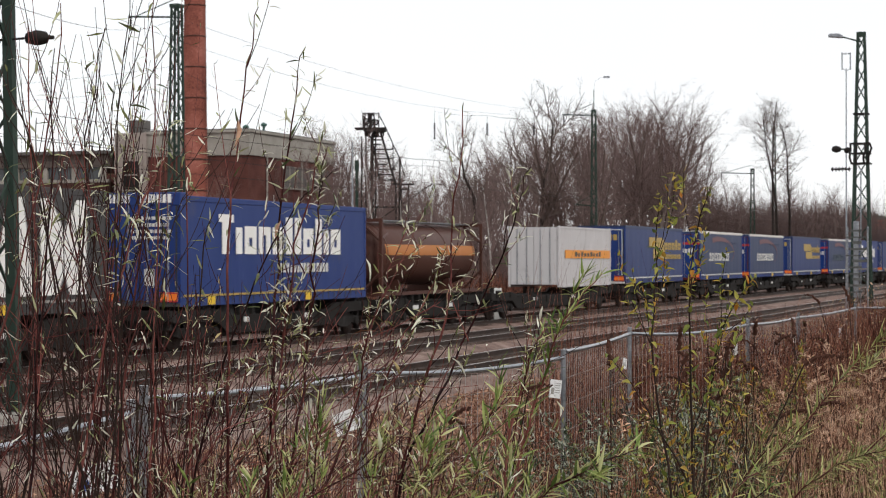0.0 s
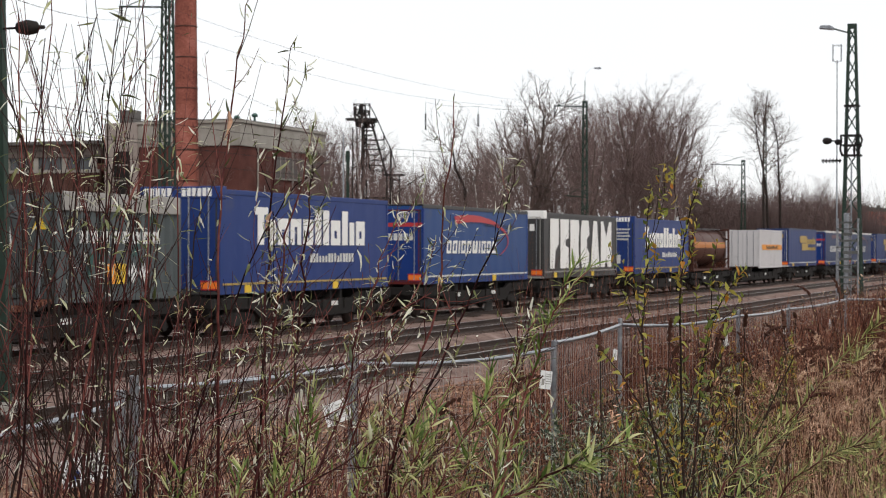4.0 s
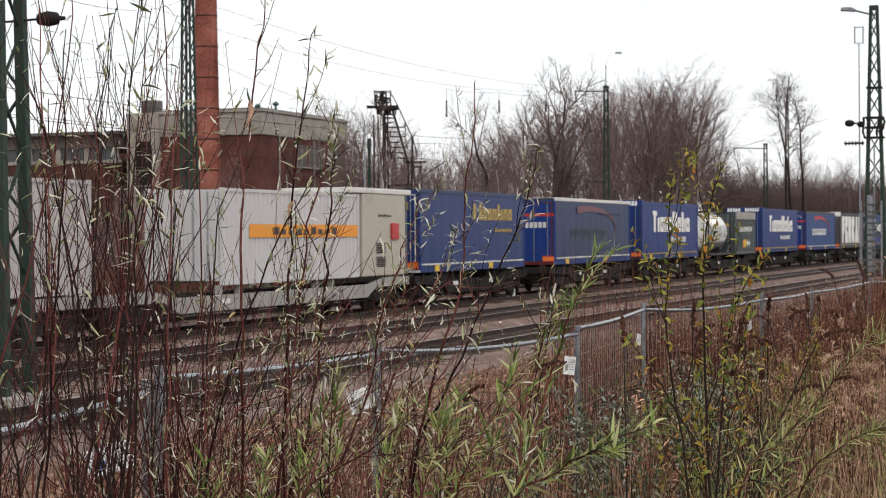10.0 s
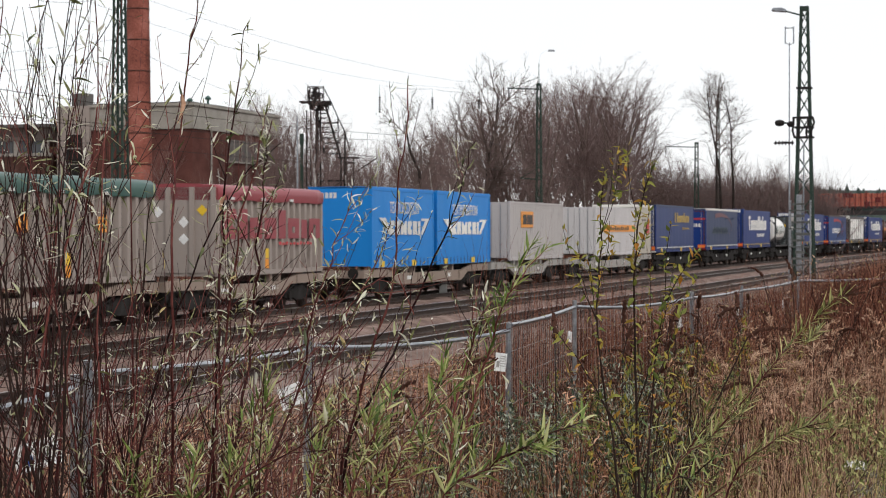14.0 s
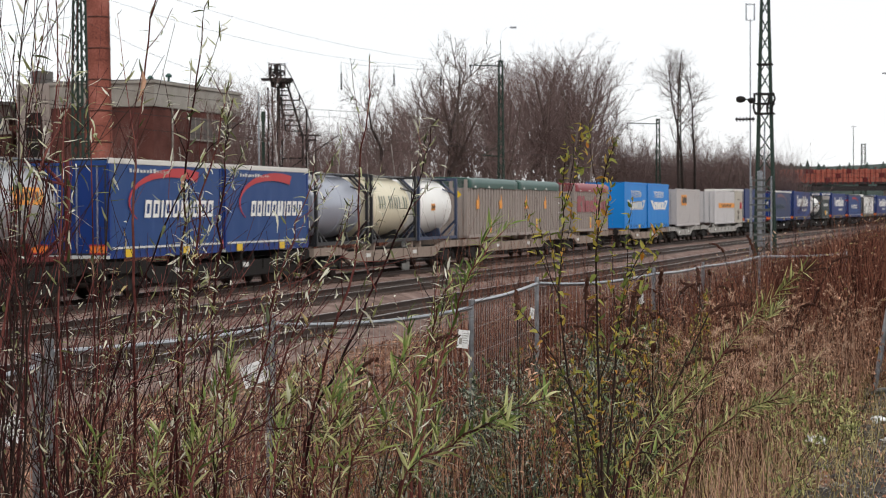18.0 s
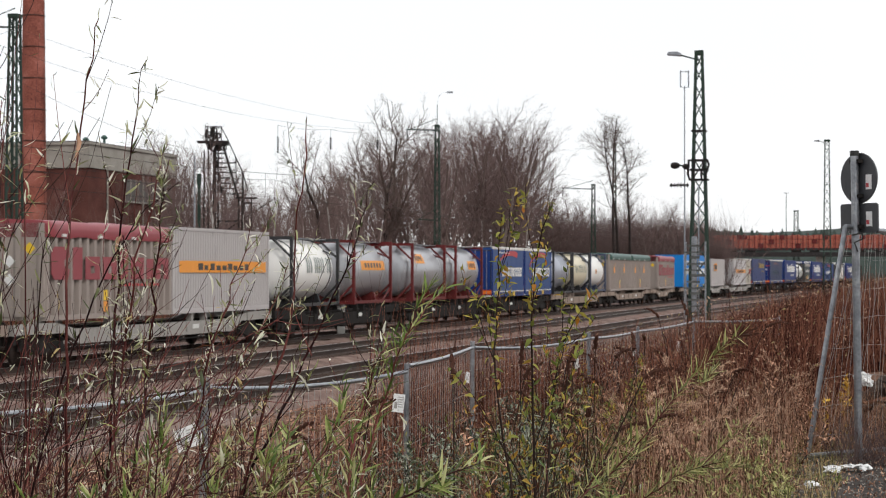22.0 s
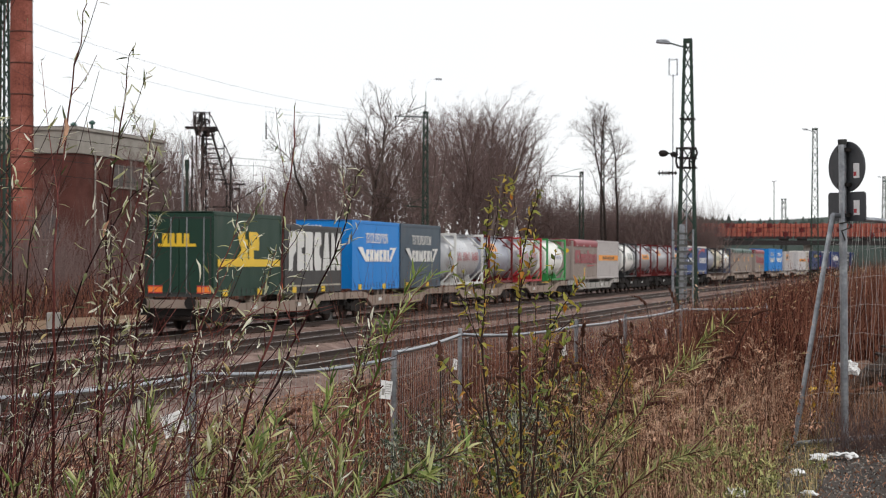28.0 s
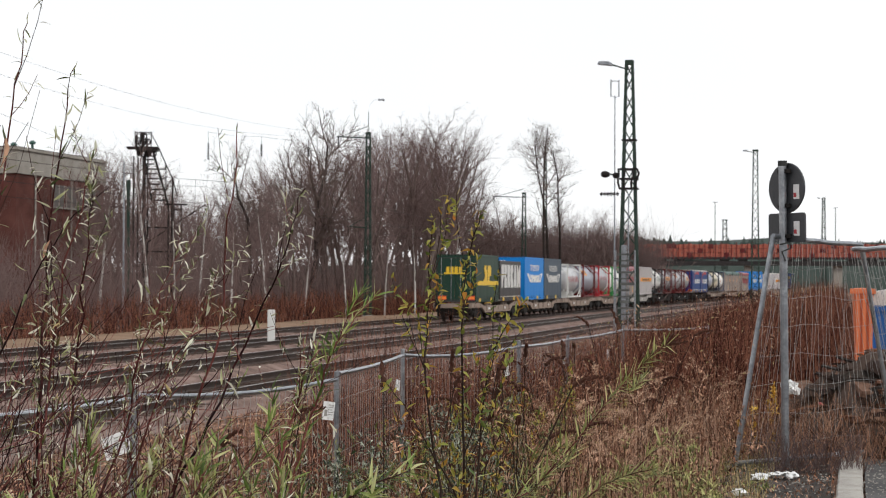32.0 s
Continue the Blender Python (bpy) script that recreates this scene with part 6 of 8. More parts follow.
def tree_meshes(seed, h, stems, kids, spread, r=0.2, top=3, bend=0.6, thick=0.55, low=0.22, up=0.3, reach=1.0, lift=0.13):
    rnd = random.Random(seed)
    tv, tf, cv, cf = [], [], [], []
    for s in range(stems):
        d = Vector((rnd.gauss(0, 0.12 * stems ** 0.5), rnd.gauss(0, 0.12 * stems ** 0.5), 1))
        start = Vector((rnd.uniform(-0.2, 0.2) * stems, rnd.uniform(-0.2, 0.2) * stems, -0.2))
        # the trunk in one mesh, its crown of limbs and twigs in another
        v, f = [], []
        grow(v, f, start, d, h * rnd.uniform(0.85, 1.0), r / stems ** 0.4, 0, rnd, top, spread, kids, bend, thick, low, up, reach, lift)
        ntrunk = 7 * 5
        base = len(tv)
        tv += v[:ntrunk]
        tf += [tuple(i + base for i in q) for q in f if max(q) < ntrunk]
        base = len(cv) - ntrunk
        cv += v[ntrunk:]
        cf += [tuple(i + base for i in q) for q in f if min(q) >= ntrunk]
    out = []
    size = 1.0 / max(p[2] for p in tv + cv)
    tv, cv = [tuple(c * size for c in p) for p in tv], [tuple(c * size for c in p) for p in cv]
    for name, vv, ff, m in (("trunk", tv, tf, M["bark"]), ("crown", cv, cf, M["twig"])):
        me = bpy.data.meshes.new(name)
        me.from_pydata(vv, [], ff)
        me.materials.append(m)
        out.append(me)
    return out


KINDS = [tree_meshes(11 + k, h, st, kids, (0.5, 0.55, 0.6), r, bend=0.5, thick=0.5, low=low, up=0.12, reach=reach, lift=0.07)
         for k, (h, st, kids, r, low, reach) in enumerate(((15, 1, (17, 8, 5), 0.21, 0.34, 0.76), (16, 1, (18, 8, 5), 0.22, 0.4, 0.68), (14, 2, (11, 7, 5), 0.2, 0.34, 0.7), (16, 1, (20, 7, 5), 0.19, 0.3, 0.64), (13, 2, (11, 7, 5), 0.2, 0.3, 0.8)))]
BIG = tree_meshes(21, 16, 1, (9, 8, 7), (0.55, 0.6, 0.6), 0.3, bend=1.0, thick=0.63, low=0.25, up=0.22)
BIG[0].materials[0], BIG[1].materials[0] = M["dark_bark"], M["bark"]
NARROW = tree_meshes(27, 17.5, 3, (12, 10, 8), (0.52, 0.58, 0.6), 0.28, bend=0.35, thick=0.5, low=0.42, up=0.1, reach=0.5, lift=0.06)
NARROW[0].materials[0], NARROW[1].materials[0] = M["dark_bark"], M["bark"]
SLIM = tree_meshes(22, 12, 1, (20, 6, 3), (0.45, 0.5, 0.5), 0.13, bend=0.12, up=0.2)


def tree(kind, x, y, scale, turn, label, name="bare_tree", trunk_mat=None):
    t = thing(name, label, "tree", "bare trees behind the railway", pose(x, y, ground_at(x, y), 0, 0, turn))
    a = share("trunk", kind[0], t, Matrix.Diagonal((scale, scale, scale, 1)))
    share("crown", kind[1], t, Matrix.Diagonal((scale, scale, scale, 1)), "leafless twigs")
    if trunk_mat:
        a.data = kind[0].copy()
        a.data.materials[0] = trunk_mat
    return t


rnd = random.Random(77)


def top_row(px):
    """Height of the wood's skyline, in metres at 150 m, over the bearing of the place."""
    keys = [(-0.075, 12.5), (-0.055, 14.0), (-0.04, 11.5), (-0.02, 9.6), (0.0, 9.8), (0.02, 11.0), (0.045, 13.6), (0.085, 15.2), (0.11, 16.2), (0.131, 16.0), (0.138, 9.8), (0.17, 7.5), (0.21, 7), (0.25, 6.5)]
    for (a, za), (b, zb) in zip(keys, keys[1:]):
        if px <= b:
            return za + (zb - za) * max(0, (px - a) / (b - a))
    return 6


for i in range(112):
    bearing = -0.075 + 0.245 * ((i * 0.618034) % 1.0)
    d = 134 + 62 * rnd.random()
    x, y = bearing * d, d
    w = -x * CH + y * SH
    if w < 37:
        d = 160 + 50 * rnd.random()
        x, y = bearing * d, d
        w = -x * CH + y * SH
        if w < 36:
            continue
    h = top_row(bearing) * d / 150 * rnd.uniform(0.88, 1.07)
    tree(KINDS[i % 5], x, y, h, rnd.uniform(0, 360), "bare deciduous tree in the winter wood")
for i in range(16):
    bearing, d = -0.052 + 0.0052 * i, 128 + 22 * ((i * 0.618) % 1.0)
    tree(KINDS[(i * 3) % 5], bearing * d, d, top_row(bearing) * d / 150 * (0.8 + 0.2 * ((i * 0.37) % 1.0)), i * 67, "bare deciduous tree beyond the signal tower")
for i in range(12):
    bearing, d = 0.098 + 0.0034 * i, 186 + 24 * ((i * 0.618) % 1.0)
    tree(KINDS[(i * 2) % 5], bearing * d, d, (16.4 if i < 10 else 11.5) * d / 150 * (0.88 + 0.1 * ((i * 0.37) % 1.0)), i * 77, "bare deciduous tree at the edge of the wood")
for i in range(34):
    bearing, d = 0.15 + 0.0027 * i, 200 + 38 * ((i * 0.618) % 1.0)
    h = (12.6 if bearing < 0.205 else 9.5) * (0.62 + 0.42 * ((i * 0.37) % 1.0)) * d / 205
    tree(KINDS[(i * 2 + 1) % 5], bearing * d, d, h, i * 47, "small bare tree at the far end of the yard")
tree(BIG, 6.9, 138, 17.2, 40, "large bare tree with wide forked limbs")
tree(BIG, 3.4, 142, 14.4, 200, "large bare tree with wide forked limbs")
tree(NARROW, 32.5, 170, 18.6, 15, "lone bare tree with fine twigs in a vase-shaped crown")
for x, y, s in ((37.6, 178, 0.6), (38.6, 184, 0.74), (40.4, 188, 0.68), (36.6, 181, 0.62), (42.2, 182, 0.72), (41.2, 181, 0.66), (36.4, 190, 0.6), (44, 195, 0.6), (47.5, 205, 0.5), (50, 215, 0.5), (28, 186, 0.6), (26.5, 178, 0.66)):
    tree(KINDS[3 if s > 0.6 else 1], x, y, s * 15, x * 37, "small bare tree beside the far tracks")
for x, y, s in ((-4.1, 112, 1.0), (-1.2, 118, 0.8), (1.0, 110, 0.62), (-7.6, 118, 0.95), (-14.2, 112, 0.7), (-10.5, 116, 0.75), (9.4, 128, 0.7), (15.8, 140, 0.75), (3.4, 121, 0.78), (-2.6, 114, 0.7), (6.1, 124, 0.66), (19.5, 146, 0.8), (12.6, 134, 0.62)):
    tree(SLIM, x, y, s * 12.5, x * 51, "slim birch with a pale trunk", "birch_tree", M["birch"])


# ---- thickets: masses of upright stems
def thicket(name, label, places, hmin, hmax, mat, r=0.008, lean=0.22, forks=2, seed=1):
    rnd = random.Random(seed)
    vs, fs = [], []

    def stick(a, b, r0, r1):
        d = (b - a)
        u = d.orthogonal().normalized()
        w = d.cross(u).normalized()
        base = len(vs)
        for p, rr in ((a, r0), (b, r1))[:1 if r1 == 0 else 2]:
            for j in range(3):
                o = u * math.cos(math.tau * j / 3) + w * math.sin(math.tau * j / 3)
                vs.append(tuple(p + o * rr))
        if r1 == 0:          # a pointed tip
            vs.append(tuple(b))
            fs.extend((base + j, base + (j + 1) % 3, base + 3) for j in range(3))
            return
        for j in range(3):
            fs.append((base + j, base + (j + 1) % 3, base + 3 + (j + 1) % 3, base + 3 + j))

    for x, y in places:
        z = ground_at(x, y) - 0.05
        h = rnd.uniform(hmin, hmax)
        a = Vector((x, y, z))
        d = Vector((rnd.gauss(0, lean), rnd.gauss(0, lean), 1)).normalized()
        m = a + d * h * 0.5
        d2 = (d + Vector((rnd.gauss(0, 0.1), rnd.gauss(0, 0.1), 0.05))).normalized()
        b = m + d2 * h * 0.5
        stick(a, m, r, r * 0.75)
        stick(m, b, r * 0.8, 0)
        for k in range(forks):
            q = m.lerp(b, rnd.uniform(-0.3, 0.6))
            e = q + (d2 + Vector((rnd.gauss(0, 0.35), rnd.gauss(0, 0.35), 0.15))).normalized() * h * rnd.uniform(0.2, 0.42)
            stick(q, e, r * 0.6, 0)
    ob = raw(name, vs, fs, mat)
    return tagged(ob, label, "thicket", kind="stuff")


def strip(n, u0, u1, w0, w1, seed):
    rnd = random.Random(seed)
    return [at_uw(rnd.uniform(u0, u1), rnd.uniform(w0, w1)) for _ in range(n)]


thicket("far_thicket", "dense grey-brown winter undergrowth below the trees", strip(7500, 45, 230, 38, 66, 5), 2.6, 6.6, M["twig"], r=0.02, lean=0.3, forks=3, seed=5)
thicket("far_bush", "dark leafless bushes at the far end of the yard", [(0.152 * d + o, d) for d, o in ((random.Random(i).uniform(185, 240), random.Random(i + 999).uniform(0, 19)) for i in range(8200))], 4.0, 10.5, M["twig"], r=0.026, lean=0.28, forks=4, seed=8)
thicket("dogwood_thicket", "red-stemmed bushes along the far track", strip(6500, 40, 240, 35.0, 38.5, 6), 1.1, 2.5, M["red_stem"], r=0.016, lean=0.25, forks=3, seed=6)
hill = []
for j, (yy, zz) in enumerate(((900, 2), (960, 22), (1150, 30))):
    for i in range(121):
        x = -300 + i * 10
        hill.append((x, yy, zz * min(1.0, max(0.2, (x - 215) / 60)) + (0 if j == 0 else 5.0 * noise.noise((x * 0.012, j, 0)) + 2.5 * noise.noise((x * 0.09, j, 4)))))
hf = [(j * 121 + i, j * 121 + i + 1, (j + 1) * 121 + i + 1, (j + 1) * 121 + i) for j in range(2) for i in range(120)]
backdrop = raw("backdrop", hill, hf, M["far_wood"])
tagged(backdrop, "dark wooded ridge on the horizon", "hills", kind="structure")
rr = random.Random(9)
vs, fs = [], []
for i in range(900):
    x = rr.uniform(215, 700)
    y = rr.uniform(945, 975)
    h = rr.uniform(3, 7.5)
    z = 19.5 + 5.0 * noise.noise((x * 0.012, 1, 0)) + rr.uniform(-2, 1.5)
    b = len(vs)
    for k in range(5):
        a = math.tau * k / 5
        vs.append((x + 2.6 * math.cos(a), y + 2.6 * math.sin(a), z))
    vs.append((x, y, z + h))
    fs += [(b + k, b + (k + 1) % 5, b + 5) for k in range(5)]
woods = raw("far_conifers", vs, fs, M["far_wood"])
tagged(woods, "dark conifers along the far ridge", "far wood", kind="stuff")

# ---- the site fence along the track: tube frames with wire mesh
def spot(az, el, d):
    """A place by its bearing and height angle in degrees from the eye, d metres off."""
    return Vector((d * math.sin(radians(az)), d * math.cos(radians(az)), EYE + d * math.tan(radians(el))))


def fence_panel(a, b, tall=2.0, sag=0.03, first=False, label="galvanised site-fence panel with thin wire mesh"):
    """A panel between the tops a and b, standing 2 m high with a slightly bent top tube."""
    t = thing("site_fence", label, "fence", "site fence along the railway", Matrix.Translation(a))
    A, B = Vector((0, 0, 0)), Vector(b) - Vector(a)
    down = Vector((0, 0, -tall))
    along = B.normalized()
    ins = along * 0.03
    for p in ((A + ins, B - ins) if first else (B - ins,)):
        bm = bmesh.new()
        tube(bm, p + Vector((0, 0, 0.07)), p + down, 0.024, n=10)
        part("upright", bm, M["galv"], t)
    bm = bmesh.new()
    pipe(bm, [(A + ins).lerp(B - ins, i / 12) + Vector((0, 0, -sag * 4 * (i / 12) * (1 - i / 12))) for i in range(13)], 0.0185, n=10)
    part("top_tube", bm, M["galv"], t)
    bm = bmesh.new()
    tube(bm, A + ins + down * 0.94, B - ins + down * 0.94, 0.021, n=8)
    part("bottom_tube", bm, M["galv"], t)
    vs, fs = [], []

    def strand(p, q, r=0.0017):
        d = q - p
        u = d.orthogonal().normalized() * r
        w = d.cross(u).normalized() * r
        base = len(vs)
        for o in (p, q):
            for j in range(3):
                vs.append(tuple(o + u * math.cos(math.tau * j / 3) + w * math.sin(math.tau * j / 3)))
        for j in range(3):
            fs.append((base + j, base + (j + 1) % 3, base + 3 + (j + 1) % 3, base + 3 + j))

    n = 33
    for i in range(1, n):
        p = A.lerp(B, i / n) + Vector((0, 0, -sag * 4 * (i / n) * (1 - i / n)))
        strand(p, p + down * 0.94)
    for i in range(1, 8):
        z = down * (0.94 * i / 8)
        strand(A + z, B + z)
    mesh = raw("wire_mesh", vs, fs, M["mesh_wire"], t)
    tagged(mesh, kind="stuff")
    bm = bmesh.new()
    bx(bm, -0.35, 0.35, -0.11, 0.11, -0.02, 0.12)
    bevel(bm, 0.02, 1)
    part("foot_block", bm, M["concrete"], t, "concrete foot block", Matrix.Translation(B + down) @ pose(0, 0, 0, 0, 0, -65))
    return t


TOPS = [(-2.5, 5.7, 1.66), (-1.54, 9.07, 1.78), (-0.57, 12.54, 1.67), (1.07, 15.61, 1.68), (1.99, 18.9, 1.7), (3.73, 21.68, 1.69), (4.96, 24.81, 1.67), (6.43, 27.66, 1.73), (8.6, 30.4, 1.7)]
for i, (a, b) in enumerate(zip(TOPS, TOPS[1:])):
    a, b = Vector(a), Vector(b)
    if i == 2:
        a.z, b.z = 1.69, 1.63
    if i == 0:
        b = b + Vector((-0.02, -0.11, -0.06))
    fence_panel(a, b, a.z + 0.31, sag=(0.05 if i in (2, 4) else 0.02), first=i < 3)


def notice(x, y, z, turn, w=0.33, h=0.24, tilt=6, ink="wagon_grey"):
    t = thing("notice_sign", "small white notice sheet with a logo block on the fence", "sign", "notices on the fence", pose(x, y, z, 0, tilt, turn))
    bm = bmesh.new()
    bx(bm, -w / 2, w / 2, -0.004, 0.0, -h / 2, h / 2)
    part("sheet", bm, M["paper"], t)
    bm = bmesh.new()
    bx(bm, -w * 0.36, -w * 0.12, -0.007, -0.004, -h * 0.3, h * 0.05)
    part("logo", bm, M[ink], t, "plain logo block")
    for i in range(5):
        bm = bmesh.new()
        bx(bm, -w * 0.04, w * (0.4 - 0.05 * (i % 3)), -0.0065, -0.004, h * 0.3 - i * h * 0.13, h * 0.3 - i * h * 0.13 + h * 0.04)
        part("text_line", bm, M["wagon_grey"], t)
    return t


notice(-1.61, 8.2, 1.48, 22, 0.22, 0.13, -14, "ink_blue")
notice(-0.66, 12.2, 1.38, 30, 0.2, 0.15, -18)
notice(0.98, 15.52, 1.36, 30, 0.12, 0.16, 8)
notice(1.9, 18.6, 1.4, 60, 0.1, 0.11, 12)
notice(3.52, 21.4, 1.4, 55, 0.12, 0.13, -15)
notice(4.86, 24.6, 1.4, 60, 0.12, 0.13, 9)
notice(6.0, 26.9, 1.38, 60, 0.14, 0.14, -8)

# ---- beside the path: leaning panel, traffic sign seen from behind, bins and rubble
def skew_fence(label, BL, TL, TR, BR, left=True):
    """A battered panel that leans and no longer stands square."""
    t = thing("leaning_fence", label, "fence", "battered fence beside the path", pose(0, 0, 0))
    BL, TL, TR, BR = Vector(BL), Vector(TL), Vector(TR), Vector(BR)
    for nm, p, q in (("upright", BL, TL), ("upright", BR, TR), ("top_tube", TL, TR), ("bottom_tube", BL + (TL - BL) * 0.05, BR + (TR - BR) * 0.05)):
        if nm == "upright" and p is BL and not left:
            continue
        bm = bmesh.new()
        pipe(bm, [p.lerp(q, i / 8) + Vector((0, 0, (-0.012 * math.sin(math.pi * i / 8) + 0.004 * math.sin(i * 2.1)) if nm == "top_tube" else 0)) for i in range(9)], 0.024, n=10)
        part(nm, bm, M["galv"], t)
    bm = bmesh.new()
    for i in range(1, 30):
        k = i / 30
        pipe(bm, [TL.lerp(TR, k).lerp(BL.lerp(BR, k), j / 6) + Vector((0.02 * math.sin(j * 2 + i * 1.7), 0.03 * math.sin(j * 1.3 + i), 0)) for j in range(7)], 0.0021, n=3, caps=False)
    for j in range(1, 8):
        pipe(bm, [TL.lerp(TR, i / 8).lerp(BL.lerp(BR, i / 8), j / 8) + Vector((0, 0, 0.02 * math.sin(i * 1.4 + j))) for i in range(9)], 0.0021, n=3, caps=False)
    part("wire_mesh", bm, M["mesh_wire"], t)
    return t


skew_fence("leaning galvanised fence panel with bent wire mesh", (4.89, 16.44, 0.66), (5.26, 16.38, 2.94), (6.42, 17.15, 2.88), (6.97, 17.56, 0.68))
skew_fence("galvanised fence panel beside the path", (6.97, 17.5, 0.68), (6.1, 16.5, 2.82), (5.76, 14.2, 2.82), (5.9, 13.9, 0.7), left=False)

post = thing("traffic_sign", "grey backs of round and square traffic signs on a steel post", "traffic sign", m=pose(5.41, 16.45, 0.66, 0.3, -0.8, 0))
bm = bmesh.new()
tube(bm, (0, 0, 0), (0, 0, 2.96), 0.038, n=14)
part("post", bm, M["galv"], post)
bm = bmesh.new()
tube(bm, (0, 0, 2.95), (0, 0, 3.0), 0.044, n=14)
part("cap", bm, M["rubber"], post)
disc = Matrix.Rotation(radians(-64), 4, "Z")
bm = bmesh.new()
lathe(bm, [(0.045, 0.235), (0.048, 0.24), (0.06, 0.242), (0.064, 0.235)], axis="y", n=48, cx=0.0, cz=2.74)
part("round_plate", bm, M["sign_back"], post, "round sign plate seen from behind", disc)
bm = bmesh.new()
prism(bm, [(-0.245, 2.24), (-0.245, 2.48), (-0.225, 2.5), (0.225, 2.5), (0.245, 2.48), (0.245, 2.24), (0.225, 2.22), (-0.225, 2.22)], "y", 0.046, 0.062)
part("square_plate", bm, M["sign_back"], post, "square sign plate seen from behind", disc)
for z in (2.9, 2.57, 2.28):
    bm = bmesh.new()
    bx(bm, -0.06, 0.07, -0.01, 0.046, z - 0.018, z + 0.018)
    part("clamp", bm, M["dark_iron"], post, "", disc)
for z in (2.7, 2.35):
    bm = bmesh.new()
    bx(bm, 0.1, 0.175, 0.041, 0.0455, z - 0.07, z + 0.07)
    st = part("sticker", bm, M["paper"], post, "white sticker with red spot", disc)
    bm = bmesh.new()
    bx(bm, 0.105, 0.14, 0.0385, 0.0412, z - 0.05, z - 0.01)
    part("sticker_spot", bm, M["red_plastic"], st)
bm = bmesh.new()
pipe(bm, [(-0.05, -0.05, 2.2), (0.05, -0.05, 2.22), (0.06, -0.02, 2.16), (-0.03, -0.05, 2.13), (0.0, -0.06, 2.04)], 0.008, n=5)
part("cable_tie", bm, M["rubber"], post)

path = raw("path", [(*at_uw(u, w), 0.725 + 0.006 * math.sin(u * 3 + w * 5)) for u in [i * 0.5 for i in range(-30, 40)] for w in (-40, -8, -3, -2.2, -1.5, -0.9, -0.45, -0.06)],
           [(i * 8 + j, (i + 1) * 8 + j, (i + 1) * 8 + j + 1, i * 8 + j + 1) for i in range(69) for j in range(7)], M["asphalt"])
soil = raw("soil", [(*at_uw(u, w), ground_at(*at_uw(u, w)) + (0.008 + 0.03 * noise.noise((u * 3.0, w * 5.0, 8)) if 0.25 < w < 1.3 else -0.06)) for u in [i * 0.125 for i in range(32, 200)] for w in (0.12, 0.3, 0.5, 0.75, 1.0, 1.2 + 0.15 * math.sin(u * 1.7), 1.45 + 0.2 * math.sin(u * 1.7))],
           [(i * 7 + j, (i + 1) * 7 + j, (i + 1) * 7 + j + 1, i * 7 + j + 1) for i in range(167) for j in range(6)], M["soil_dark"])
tagged(soil, "dark trodden soil beside the kerb", "soil", kind="structure")
tagged(path, "rough grey asphalt path with grit", "path", kind="structure")
kerb_bm = bmesh.new()
bx(kerb_bm, -0.11, 0.11, -0.495, 0.495, -0.15, 0.06)
bevel(kerb_bm, 0.015, 1)
kerb_mesh = mesh_of("kerb_stone", kerb_bm)
kerb_mesh.materials.append(M["kerb"])
kerb = thing("kerb", "row of pale concrete kerb stones", "kerb", m=pose(0, 0, 0))
tagged(kerb, kind="structure")
for i in range(24):
    x, y = at_uw(-4.6 + i * 1.0, 0.07)
    share("kerb_stone", kerb_mesh, kerb, pose(x, y, 0.69 + 0.004 * math.sin(i * 5), 0.4 * math.sin(i * 3), 0, -20.4 + 0.5 * math.sin(i * 7)))

rub = random.Random(31)
pile = thing("rubble_heap", "heap of rubble, boards and turf behind the fence", "rubble heap", m=pose(7.35, 18.5, 0.62))
vs, fs = [], []
N = 22
for i in range(N + 1):
    for j in range(N + 1):
        x, y = -1.45 + 2.9 * i / N, -1.6 + 3.2 * j / N
        r2 = (x / 1.45) ** 2 + (y / 1.6) ** 2
        z = 1.05 * max(0, 1 - r2) ** 0.7 * (1 + 0.5 * noise.noise((x * 2, y * 2, 1))) + 0.12 * noise.noise((x * 6, y * 6, 2)) - 0.05
        vs.append((x, y, z))
fs = [(i * (N + 1) + j, (i + 1) * (N + 1) + j, (i + 1) * (N + 1) + j + 1, i * (N + 1) + j + 1) for i in range(N) for j in range(N)]
raw("mound", vs, fs, M["sleeper"], pile)
for i in range(290):
    a, r = rub.uniform(0, math.tau) if i % 2 else rub.uniform(math.pi, math.tau), rub.uniform(0.05, 1.0)
    x, y = 1.4 * r * math.cos(a), 1.55 * r * math.sin(a)
    z = 1.05 * max(0, 1 - r * r) ** 0.7 + 0.03
    bm = bmesh.new()
    s = rub.uniform(0.03, 0.11)
    if i % 3 == 0:
        ln = rub.uniform(0.1, 0.3)
        bx(bm, -ln, ln, -0.02, 0.02, -0.01, 0.01)
    else:
        bx(bm, -s * rub.uniform(1, 2.0), s, -s, s * rub.uniform(0.6, 1.4), -s * 0.4, s * 0.4)
        for v in bm.verts:
            v.co += Vector((rub.uniform(-1, 1), rub.uniform(-1, 1), rub.uniform(-1, 1))) * s * 0.35
    part("board" if i % 3 == 0 else "clod", bm, (M["soil_dark"], M["earth"], M["sleeper"], M["dead_leaf"], M["dark_stem"], M["soil_dark"], M["dark_bark"])[i % 7], pile, "", pose(x, y, z, rub.uniform(-25, 25), rub.uniform(-18, 18), rub.uniform(0, 360)))
